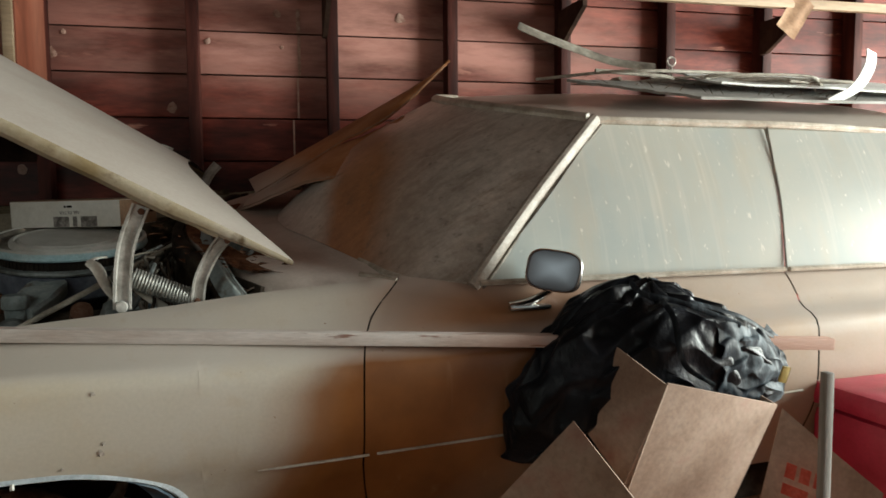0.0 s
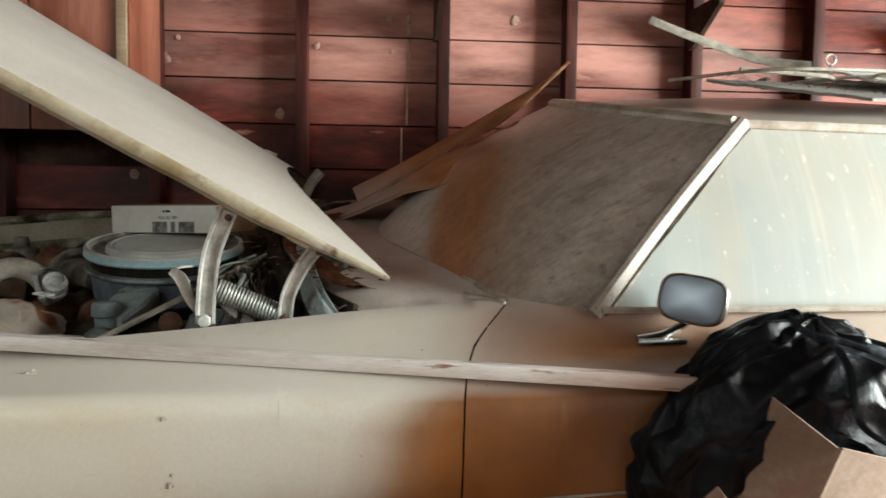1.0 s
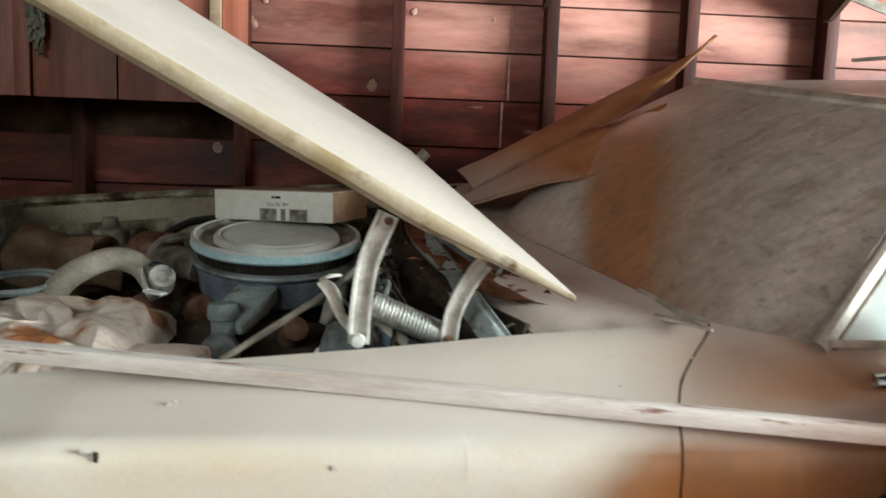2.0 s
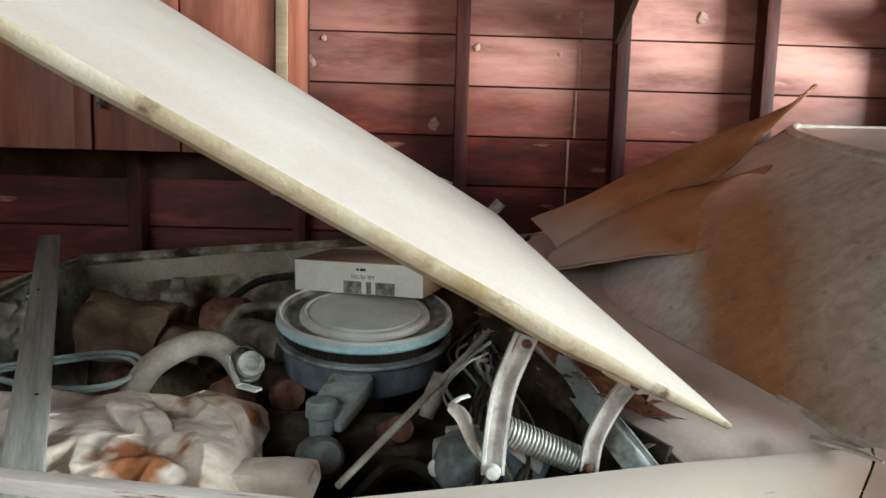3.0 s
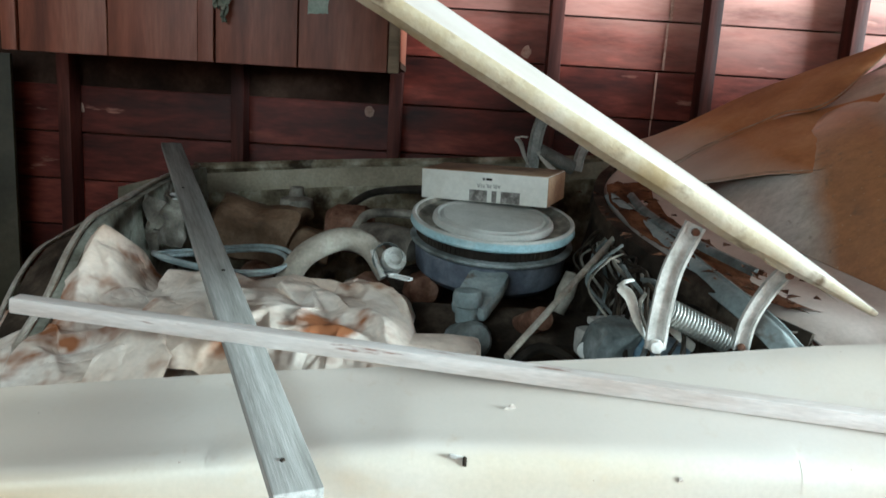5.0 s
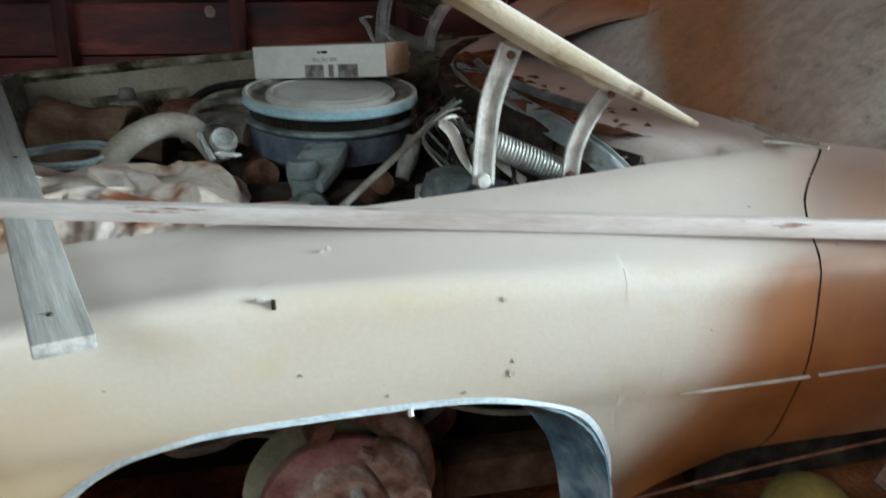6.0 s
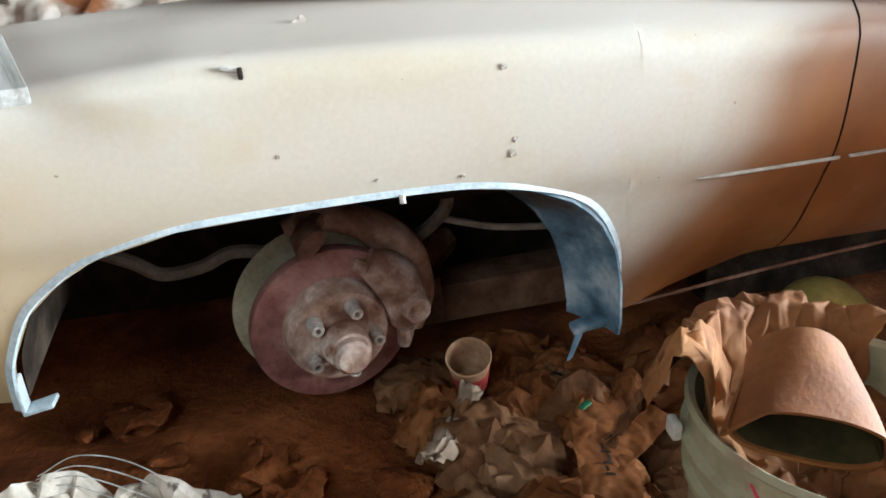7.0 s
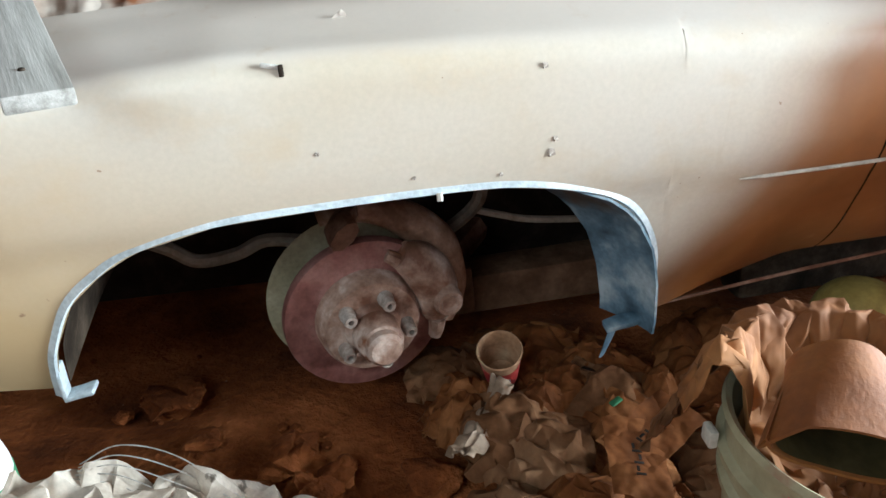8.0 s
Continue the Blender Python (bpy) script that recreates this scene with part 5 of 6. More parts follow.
# tan reservoir box, mounts and the vertical coil at the far front corner
cpart("washer_tank", battered((0.25, 0.17, 0.13), (-0.75, 1.08, 0.765), pose(0, 0, 0, 0, 6, -12), 0.02, 0.035, 2.0), M_TANK, None, "sagging tan reservoir with dusty shoulders")
cpart("tank_neck", battered((0.13, 0.10, 0.07), (-0.59, 1.03, 0.745), pose(0, 0, 0, 0, 8, -10), 0.012, 0.02, 5.0), M_TANK, None)
cpart("relay", lathe([(0.0001, 0.03), (0.02, 0.028), (0.026, 0.0), (0.05, -0.01), (0.055, -0.05)], 14, Matrix.Translation((-0.69, 1.28, 0.84))), M_HOSE, None)
cpart("alternator", lathe([(0.0001, 0.07), (0.05, 0.065), (0.07, 0.04), (0.07, -0.04), (0.05, -0.07)], 20, Matrix.Translation((-0.50, 1.12, 0.775)) @ pose(0, 0, 0, 0, 90, 0)), M_RUST, engine)
cpart("coil_spring", coil((-0.965, 1.0, 0.72), (-0.965, 1.0, 0.87), 0.012, 10, 0.0035), M_HINGE, None)
cpart("rag", sheet(10, 10, lambda s, t: Vector((-0.97 + 0.07 * (s - 0.5), 0.93 + 0.06 * (s - 0.5), 0.73 + 0.13 * t)) + wob((s * 3, t * 3, 1), 1.3, 0.025), 0.003), M_HOSE, None)
for r0, z0 in ((0.16, 0.765), (0.147, 0.757)):
    cpart("fan_ring", tube([(-0.745 + r0 * math.cos(a), 0.70 + 0.76 * r0 * math.sin(a), z0 + 0.01 * math.sin(2 * a)) for a in (2 * math.pi * k / 16 for k in range(17))], 0.0055, 8, 2), M_FLANGE, None, "pale blue-grey hoop")
cpart("battery_tray", box((0.28, 0.2, 0.14), (-0.62, 0.42, 0.57), 0.02), M_BLACK, None)
for k in range(12):
    x, y = -0.85 + 1.05 * rng.random(), 0.5 + 0.85 * rng.random()
    r = 0.03 + 0.035 * rng.random()
    cpart("casting", lathe([(0.0001, r), (r * 0.7, r * 0.8), (r, 0), (r * 0.8, -r)], 12, Matrix.Translation((x, y, 0.64 + 0.05 * rng.random())) @ pose(0, 0, 0, 90 * rng.random(), 60 * rng.random(), 0)), (M_GRIME, M_RUST, M_HOSE)[k % 3], engine)
cpart("heater_hose", tube([(-0.55, 1.25, 0.80), (-0.45, 1.33, 0.86), (-0.25, 1.35, 0.87), (-0.05, 1.3, 0.84)], 0.012, 8, 6), M_BLACK, engine)

# ---- front brake in the wheel opening ----
AX = Vector((0.25, -0.965, -0.02)).normalized()
RC = Vector((-0.130, 0.19, 0.187))
RX = Vector((0, 0, 1)).cross(AX).normalized()
RM = Matrix((RX, AX.cross(RX), AX)).transposed().to_4x4()
RM.translation = RC
rotor = cpart("brake_rotor", lathe([(0.055, -0.022), (0.139, -0.022), (0.1405, -0.018), (0.1405, -0.002), (0.139, 0.002), (0.092, 0.002), (0.088, 0.004)], 64, RM), M_ROTOR, None, "rusty pink brake rotor")
hub = cpart("rotor_hat", lathe([(0.09, 0.002), (0.086, 0.030), (0.080, 0.042), (0.050, 0.044), (0.036, 0.046)], 48, RM), M_HUB, rotor, "dusty rotor hat")
cpart("hub_nose", lathe([(0.050, 0.043), (0.046, 0.050), (0.040, 0.056), (0.038, 0.090), (0.035, 0.098), (0.031, 0.100), (0.030, 0.112), (0.024, 0.118), (0.0001, 0.120)], 32, RM), M_HUB, rotor, "dusty bearing cap at the hub's centre")
for k in range(5):
    a = radians(72 * k - 6)
    cpart("wheel_stud", lathe([(0.0001, 0.056), (0.0045, 0.056), (0.005, 0.074), (0.0095, 0.074), (0.0112, 0.070), (0.0112, 0.056), (0.0135, 0.052), (0.0135, 0.040)], 14, RM @ Matrix.Translation((0.0572 * math.cos(a), 0.0572 * math.sin(a), 0.0))), M_STUDNUT, rotor)
cpart("dust_shield", lathe([(0.05, -0.065), (0.142, -0.06), (0.150, -0.047), (0.143, -0.042), (0.06, -0.042)], 48, Matrix.Translation((-0.012, 0.02, 0.01)) @ RM), M_SHIELD, None, "pale dusty brake dust shield")
def around(r0, d, h):
    return RM @ Vector((r0 * math.cos(radians(d)), r0 * math.sin(radians(d)), h))


cal = cpart("brake_caliper", tube([around(0.127, d, 0.014) for d in (-8, 6, 24, 42, 60)], lambda s: 0.045 - 0.016 * abs(2 * s - 0.9) ** 2.5, 12, 6, flat=0.72), M_HUB, None, "rusted brake caliper with a dusty face")
cpart("caliper_bridge", tube([around(r0, d, h) for r0, d, h in ((0.152, -20, -0.02), (0.166, 5, -0.03), (0.170, 35, -0.045), (0.170, 65, -0.06), (0.168, 90, -0.07), (0.166, 108, -0.075))], lambda s: 0.042 - 0.022 * abs(2 * s - 0.7), 12, 6, flat=0.8), M_CAL, cal)
cpart("caliper_ear", tube([around(0.128, -14, 0.012), around(0.134, -24, 0.010), around(0.138, -30, 0.008)], lambda s: 0.016 - 0.004 * s, 8, 4), M_HUB, cal)
cpart("caliper_ear", tube([around(0.112, 50, 0.018), around(0.116, 62, 0.014), around(0.118, 70, 0.01)], lambda s: 0.016 - 0.005 * s, 8, 4), M_HUB, cal)
cpart("caliper_piston", lathe([(0.0001, 0.012), (0.012, 0.012), (0.016, 0.018), (0.022, 0.018), (0.026, 0.01), (0.028, -0.02)], 20, RM @ Matrix.Translation((0.132, 0.022, 0.042))), M_HUB, cal)
cpart("bleed_screw", lathe([(0.0001, 0.012), (0.008, 0.01), (0.009, -0.012)], 10, RM @ Matrix.Translation((0.135, -0.02, 0.015))), M_HINGE, cal)
cpart("steering_knuckle", box((0.09, 0.12, 0.2), (-0.14, 0.32, 0.2), 0.03), M_RUST, None)
cpart("upper_arm", tube([(-0.14, 0.28, 0.34), (-0.16, 0.20, 0.355), (-0.15, 0.16, 0.35)], 0.03, 8, 5, flat=0.6), M_RUST, None)
cpart("control_arm", tube([(-0.14, 0.30, 0.09), (-0.02, 0.42, 0.10), (0.12, 0.62, 0.13)], 0.035, 8, 5), M_RUST, None)
cpart("frame_rail", box((0.75, 0.09, 0.085), (0.19, 0.40, 0.115), 0.012, pose(0, 0, 0, 0, -4, 0)), M_FRAME, None, "rusty brown frame rail")
# Dark bar added under the sill to hide the lit ground beyond.
part("light_block_rail", box((2.0, 0.08, 0.16), (1.62, 0.30, 0.175), 0.015, pose(0, 0, 0, 0, -1.5, 0)), M_GRIME, car, "assumed grimy side rail, added to block light under the sill")
cpart("rail_bracket", box((0.085, 0.08, 0.10), (0.03, 0.35, 0.14), 0.012, pose(0, 0, 0, 0, -4, 5)), M_FRAME, None)
cpart("sway_bar", tube([(-0.52, 0.33, 0.30), (-0.47, 0.33, 0.275), (-0.425, 0.33, 0.247), (-0.355, 0.33, 0.255), (-0.30, 0.33, 0.277), (-0.22, 0.33, 0.268), (-0.12, 0.34, 0.25)], 0.013, 8, 6), M_DUSTHOSE, None, "dusty sway bar")
cpart("brake_hose", tube([(-0.01, 0.33, 0.25), (0.038, 0.33, 0.275), (0.075, 0.33, 0.305), (0.092, 0.33, 0.335), (0.095, 0.34, 0.39)], 0.013, 8, 6), M_HOSE, None)
cpart("brake_hose", tube([(0.08, 0.34, 0.30), (0.13, 0.34, 0.285), (0.20, 0.35, 0.265), (0.36, 0.38, 0.24)], 0.007, 8, 6), M_DUSTHOSE, None)
cpart("sill_rail", tube([(0.30, 0.07, 0.225), (0.7, 0.11, 0.26), (1.2, 0.16, 0.28), (2.2, 0.25, 0.29)], 0.003, 8, 4, flat=0.6), M_RUST, None, "thin rusty sill edge")

part("cowl_trough", sheet(8, 40, lambda s, t: (lambda v: Vector((hood_rear(v) - 0.012 + 0.125 * s, v, 0.784 + ROLL * (v - 0.09) + 0.012 * crumple(s, 3 * t, 3.0, 4) + 0.004)))(0.27 + 0.85 * t)), M_LITTER, car, "dark debris along the cowl")
bar_line = smooth_path([(0.385, 0.20, 0.742), (0.338, 0.26, 0.797), (0.29, 0.52, 0.842), (0.25, 0.77, 0.880), (0.205, 1.02, 0.918)], 8)
cpart("cowl_bar", sheet(len(bar_line) - 1, 6, lambda s, t: bar_line[round(s * (len(bar_line) - 1))] + Vector((0.034, 0.0, 0.026)) * (t - 0.5) + Vector((0, -0.004, 0.006)) * math.sin(math.pi * t) * (1 if 0.2 < t < 0.8 else 0.2), 0.006), M_FLANGE, None, "pale blue-grey flange under the cowl")
cpart("cowl_lip", tube([q + Vector((0.018, 0.0, 0.014)) for q in bar_line[::4]], 0.004, 6, 4), M_COWLEDGE, None)
for k, dx in enumerate((0.0, 0.035)):
    cpart("cowl_hose", tube([(0.30 + dx, 0.62, 0.845), (0.345 + dx, 0.46, 0.825), (0.395 + dx, 0.33, 0.795), (0.44 + dx, 0.235, 0.735)], 0.014 - 0.004 * k, 8, 5), (M_FARPAINT, M_RUST)[k], None)
leaves = bmesh.new()
rngl = random.Random(21)
for k in range(70):
    v = 0.24 + 0.75 * rngl.random()
    u = hood_rear(v) + 0.10 - 0.22 * rngl.random() ** 1.3
    zz = 0.795 + ROLL * (v - 0.09) + 0.03 * rngl.random()
    a, ln, w = 2 * math.pi * rngl.random(), 0.008 + 0.018 * rngl.random() ** 2, 0.003 + 0.007 * rngl.random()
    d = Vector((math.cos(a), math.sin(a), 0.3 * (rngl.random() - 0.5)))
    n = Vector((-d.y, d.x, 0.6 * (rngl.random() - 0.5)))
    c = Vector((u, v, zz))
    q = [leaves.verts.new(c + d * ln * e + n * w * f + Vector((0, 0, 0.004 * (1 - abs(e))))) for e, f in ((-1, 0), (0, 1), (1, 0), (0, -1))]
    leaves.faces.new(q)
tagged(part("leaf_litter", leaves, M_LEAF, car, "dry brown leaf litter in the cowl channel", smooth=False), kind="stuff")

# wheel assemblies that are still on
def road_wheel(u, v, up):
    m = Matrix.Translation((u, v, 0.315 + up)) @ pose(0, 0, 0, 90, 0, 0)
    w = part("wheel", lathe([(0.0001, 0.05), (0.06, 0.06), (0.15, 0.05), (0.17, 0.075), (0.175, -0.08)], 32, m), M_RUST, car)
    part("tyre", lathe([(0.175, 0.085), (0.25, 0.10), (0.30, 0.085), (0.315, 0.05), (0.315, -0.05), (0.30, -0.085), (0.25, -0.10), (0.175, -0.085)], 40, m), M_BLACK, w)


road_wheel(2.35, 0.16, 0.0)
road_wheel(2.35, 1.48, 0.0)
road_wheel(-0.13, 1.46, 0.0)
for k, (du, r, mt) in enumerate(((0.06, 0.011, M_COWLEDGE), (0.11, 0.009, M_RUST))):
    pts = [Vector((hood_rear(v) + du + 0.012 * math.sin(5 * v + k), v, 0.790 + ROLL * (v - 0.09) + 0.012 * math.sin(3 * v + 2 * k))) for v in (0.42 + 0.02 * k, 0.5, 0.62, 0.8, 0.98)]
    part("cowl_pipe", tube(pts, r, 6, 5, flat=0.55 + 0.2 * (k % 2)), mt, car)

# ---- things lying on and round the car ----
def slab(name, a, b, w, t, material, up=(0, 0, 1), bevel=0.003, parent=None, label="", category=""):
    """A board from a to b, w wide and t thick, its thickness along up."""
    a, b = Vector(a), Vector(b)
    d = (b - a).normalized()
    n = (Vector(up) - d * d.dot(Vector(up))).normalized()
    m = Matrix((d, n.cross(d), n)).transposed().to_4x4()
    m.translation = (a + b) / 2
    bm = box(((b - a).length, w, t), (0, 0, 0), bevel)
    o = part(name, bm, material, parent)
    o.matrix_world = m
    return tagged(o, label, category)


batten = slab("wooden_batten", (-1.143, 1.462, 0.957), (-0.392, -0.205, 0.684), 0.062, 0.018, M_GREYWOOD, label="weathered grey wooden batten laid across both fenders", category="board")
for along, across in ((-0.38, -0.012), (0.22, 0.010), (0.86, -0.006)):
    part("nail_head", lathe([(0.0001, 0.0025), (0.003, 0.002), (0.004, 0.0)], 10, Matrix.Translation((along, across, 0.0088))), M_GRIME, batten)
slab("trim_strip", (-0.945, 0.190, 0.779), (1.66, -0.050, 0.655), 0.032, 0.026, M_STRIP, label="long flaking white trim strip lying along the fender", category="trim strip")

# carton standing on the air cleaner, its print upside down
CM = pose(-0.103, 1.005, 0.943, 1.0, -1.0, -20)
carton = thing("filter_carton", "cream filter carton lying upside down on the air cleaner", "carton", CM)
part("body", box((0.340, 0.21, 0.077), (0, 0, 0), 0.003), M_WHITEBOX, carton)
part("end_panel", box((0.002, 0.207, 0.074), (0.1705, 0, 0), 0.0005), M_CARTONSIDE, carton, "stained brown carton end")
part("lid_panel", box((0.338, 0.208, 0.002), (0, 0, 0.0390), 0.0005), M_CARTONSIDE, carton)
front = pose(0.012, -0.1053, -0.008, 90, 0, 0) @ pose(0, 0, 0, 0, 0, 180)
bars("logo_mark", front, [(-0.062, 0.014, 0.050, 0.030), (-0.019, 0.014, 0.013, 0.030), (0.024, 0.014, 0.048, 0.030)], M_GREYINK, carton)
bars("print_bars", front, [(-0.004, -0.030, 0.016, 0.006), (0.010, -0.030, 0.006, 0.006)], M_INK, carton)


def lettering(text, size, m, material, parent, name="lettering"):
    cu = bpy.data.curves.new(name, "FONT")
    cu.body, cu.size, cu.extrude, cu.align_x, cu.align_y = text, size, 0.0003, "CENTER", "CENTER"
    o = new(name, cu)
    me = bpy.data.meshes.new_from_object(o.evaluated_get(bpy.context.evaluated_depsgraph_get()))
    bpy.data.objects.remove(o)
    me.materials.append(material)
    t = new(name, me)
    t.parent = parent
    t.matrix_local = m
    return t


lettering("AIR FILTER", 0.0135, front @ Matrix.Translation((-0.004, -0.013, 0.0004)) @ pose(0, 0, 0), M_GREYINK, carton)

# crumpled kraft sheet over the front of the bay
def heap(name, cx, cy, z, w, d, h, material, label, category, seed, folds=5.0, turn=0.0, n=44, amp=0.03, kind=""):
    """A crumpled paper heap resting at z."""
    def f(s, t):
        e = min(s, 1 - s, t, 1 - t) * 2
        x, y = (s - 0.5) * w, (t - 0.5) * d
        q = Vector((x, y, h * min(1.0, 2.6 * e) ** 0.6 + amp * crumple(s * w / max(w, d), t * d / max(w, d), seed, folds)))
        q += wob((s * 4, t * 4, seed), 1.0, 0.05 * max(w, d), seed)
        return q
    o = part(name, sheet(n, max(8, int(n * d / w)), f, 0.0015), material)
    o.matrix_world = pose(cx, cy, z, 0, 0, turn)
    return tagged(o, label, category, kind=kind)


def stuffed(s, t):
    """A flattened paper bag: full in the middle, its far end a blunt fold."""
    x, y = -0.82 + 0.555 * s, 0.15 + 0.485 * t + 0.03 * math.sin(3 * s)
    e = min(1.0, 4.5 * s + 0.5, 7 * (1 - s)) * min(1.0, 3.2 * t + 0.2, 5.0 * (1 - t) + 0.1)
    return Vector((x + 0.02 * math.sin(5 * t), y, 0.626 + 0.106 * max(0.0, e) ** 0.55 + 0.010 * math.sin(6 * s + 2 * t) + 0.045 * t))


def draped(s, t):
    """A loose sheet peaked over the radiator support and hanging over the nose."""
    x, y = -1.20 + 0.52 * s, 0.03 + 0.62 * t
    peak = math.exp(-((x + 0.955) / 0.075) ** 2 - ((y - 0.56) / 0.15) ** 2)
    ridge = math.exp(-((x + 0.80 + 0.3 * (y - 0.4)) / 0.07) ** 2)
    return Vector((x, y, 0.645 + 0.19 * peak + 0.035 * ridge * min(1, 4 * (1 - t)) + 0.05 * s - 0.06 * max(0.0, 0.35 - s) / 0.35 * (1 - t) - 0.10 * max(0.0, 0.3 - t) / 0.3))


tagged(part("kraft_paper", paper(14, 9, stuffed, 0.010, 4, soft=2), M_KRAFT), "pale crumpled kraft paper stuffed into the engine bay", "paper")
tagged(part("kraft_paper", paper(11, 13, draped, 0.012, 9, soft=2), M_KRAFT), "pale crumpled kraft paper hanging over the nose", "paper")
tagged(part("kraft_paper", paper(9, 6, lambda s, t: Vector((-1.02 + 0.50 * s, 0.07 + 0.34 * t, 0.61 + 0.045 * s + 0.06 * t)), 0.014, 14, soft=2), M_KRAFT), "loose crumpled kraft paper along the fender's edge", "paper")
slab("paper_scrap", (-0.345, 0.585, 0.772), (-0.300, 0.560, 0.770), 0.022, 0.0015, M_WHITE, label="small white paper scrap on the kraft paper", category="paper")


def flat_sheet(name, corners, material, label, category, sag=0.0, seed=1.0, thick=0.005, wave=0.01, n=20, fray=0.003):
    """A bent sheet over four corners, wavy, of some thickness, its edges uneven by fray."""
    a, b, c, d = (Vector(q) for q in corners)
    nrm = (b - a).cross(d - a).normalized()

    def f(s, t):
        p = a.lerp(b, s).lerp(d.lerp(c, s), t)
        edge = wob((s * 9, t * 9, 0), 1.6, fray if min(s, t, 1 - s, 1 - t) < 0.01 else 0.3 * fray, seed)
        return p + nrm * (sag * math.sin(math.pi * s) * math.sin(math.pi * t) + wave * noise.noise(Vector((s * 2.4, t * 2.4, seed)))) + edge
    return tagged(part(name, sheet(n, n, f, thick), material), label, category)


CARD_LOW = [(0.345, 1.10, 0.942), (0.42, 0.995, 0.972), (0.535, 0.835, 1.023), (0.61, 0.772, 1.041), (0.665, 0.742, 1.051)]
CARD_LOW_TOP = [(0.40, 1.22, 0.985), (0.56, 1.225, 1.080), (0.69, 1.15, 1.160), (0.79, 1.05, 1.200), (0.875, 0.945, 1.242)]
CARD_UP = [(0.400, 1.195, 0.992), (0.563, 1.212, 1.090), (0.70, 1.13, 1.170), (0.765, 1.035, 1.200), (0.93, 1.128, 1.315), (1.075, 1.165, 1.448)]
CARD_UP_TOP = [(0.37, 1.54, 1.045), (0.53, 1.46, 1.130), (0.70, 1.44, 1.225), (0.87, 1.32, 1.323), (1.00, 1.185, 1.400), (1.085, 1.160, 1.458)]


def torn_card(lower, upper, label, seed):
    """A cardboard sheet between two wandering edges, its lower edge torn to pale paper."""
    p, q = smooth_path([Vector(c) for c in lower], 9), smooth_path([Vector(c) for c in upper], 9)
    n = min(len(p), len(q)) - 1

    def f(s, t):
        i = round(s * n)
        a, b = p[round(i * (len(p) - 1) / n)], q[round(i * (len(q) - 1) / n)]
        rag = 0.009 * noise.noise(Vector((s * 11, seed, t * 2))) if t < 0.02 or t > 0.98 else 0.0
        w = 0.007 * noise.noise(Vector((s * 3.2, t * 2.2, seed))) + 0.003 * noise.noise(Vector((s * 11, t * 4, seed)))
        return a.lerp(b, t + rag) + Vector((-0.3, 0.1, 0.9)) * (w + 0.008 * math.sin(math.pi * t))
    card = tagged(part("cardboard_sheet", sheet(n, 14, f, 0.004), M_SHEETCARD), label, "cardboard")
    edge = [f(i / n, 0) + Vector((-0.001, -0.001, 0.004)) for i in range(n + 1)]
    part("torn_edge", tube(edge, lambda s: 0.0012 + 0.002 * abs(noise.noise(Vector((s * 30, seed, 0)))), 5, 1, flat=0.6), M_PALESCRAP, card, "pale torn paper edge")
    return card


torn_card(CARD_LOW, CARD_LOW_TOP, "brown cardboard sheet lying over cowl and windshield", 2.0)
torn_card(CARD_UP, CARD_UP_TOP, "warped brown cardboard sheet on top of another", 4.0)

# carton by the door, tipped, with its flaps open
E1 = Vector((0.92, 0.27, -0.27)).normalized()
E3 = Vector((0.28, -0.17, 0.93))
E3 = (E3 - E1 * E1.dot(E3)).normalized()
E2 = E3.cross(E1)
BM = Matrix((E1, E2, E3)).transposed().to_4x4()
BM.translation = Vector((1.16, -0.213, 0.64))
crate = thing("cardboard_box", "open brown cardboard box tipped against the car door", "box", BM)
BW, BD, BH, T = 0.335, 0.30, 0.60, 0.005
part("side_panel", box((BW, T, BH), (BW / 2, T / 2, -BH / 2), 0.0015), M_BOXCARD, crate)
part("side_panel", box((BW, T, BH), (BW / 2, BD, -BH / 2), 0.0015), M_BOXCARD, crate)
BM_INV = BM.inverted()


def card_quad(name, a, b, c, d, thick=0.004, bend=0.0, label=""):
    """A cardboard panel over four corners in the garage's coordinates, a little bowed."""
    a, b, c, d = (BM_INV @ Vector(q) for q in (a, b, c, d))
    nrm = (b - a).cross(d - a).normalized()
    f = lambda s, t: a.lerp(b, s).lerp(d.lerp(c, s), t) + nrm * bend * math.sin(math.pi * s) * math.sin(math.pi * t + 0.4)
    return part(name, sheet(8, 8, f, thick), M_BOXCARD, crate, label)


card_quad("side_panel", (1.098, -0.178, 0.425), (1.157, -0.214, 0.636), (1.108, -0.06, 0.696), (1.043, -0.05, 0.535), 0.004, 0.004, "side panel with faint reddish print")
card_quad("flap", (0.991, -0.16, 0.565), (0.811, -0.10, 0.352), (0.95, -0.20, 0.25), (1.052, -0.30, 0.455), 0.004, 0.006)
card_quad("flap", (1.474, -0.131, 0.543), (1.635, -0.235, 0.385), (1.55, -0.30, 0.16), (1.375, -0.165, 0.26), 0.004, 0.01)
part("side_panel", box((T, BD, BH), (BW, BD / 2, -BH / 2), 0.0015), M_BOXCARD, crate)
part("bottom", box((BW, BD, T), (BW / 2, BD / 2, -BH + 0.003), 0.0015), M_BOXCARD, crate)
pu, pv = Vector((0.80, -0.52, -0.30)).normalized(), Vector((0.25, 0.05, 0.95)).normalized()
PM = Matrix((pu, pv, pu.cross(pv).normalized())).transposed().to_4x4()
PM.translation = Vector((1.475, -0.190, 0.395)) + pu.cross(pv).normalized() * 0.012
bars("print_bars", BM_INV @ PM, [(-0.025, 0.026, 0.02, 0.030), (0.003, 0.026, 0.02, 0.030), (0.031, 0.026, 0.02, 0.030), (-0.01, -0.012, 0.05, 0.022), (0.045, -0.012, 0.03, 0.022)], M_REDINK, crate)

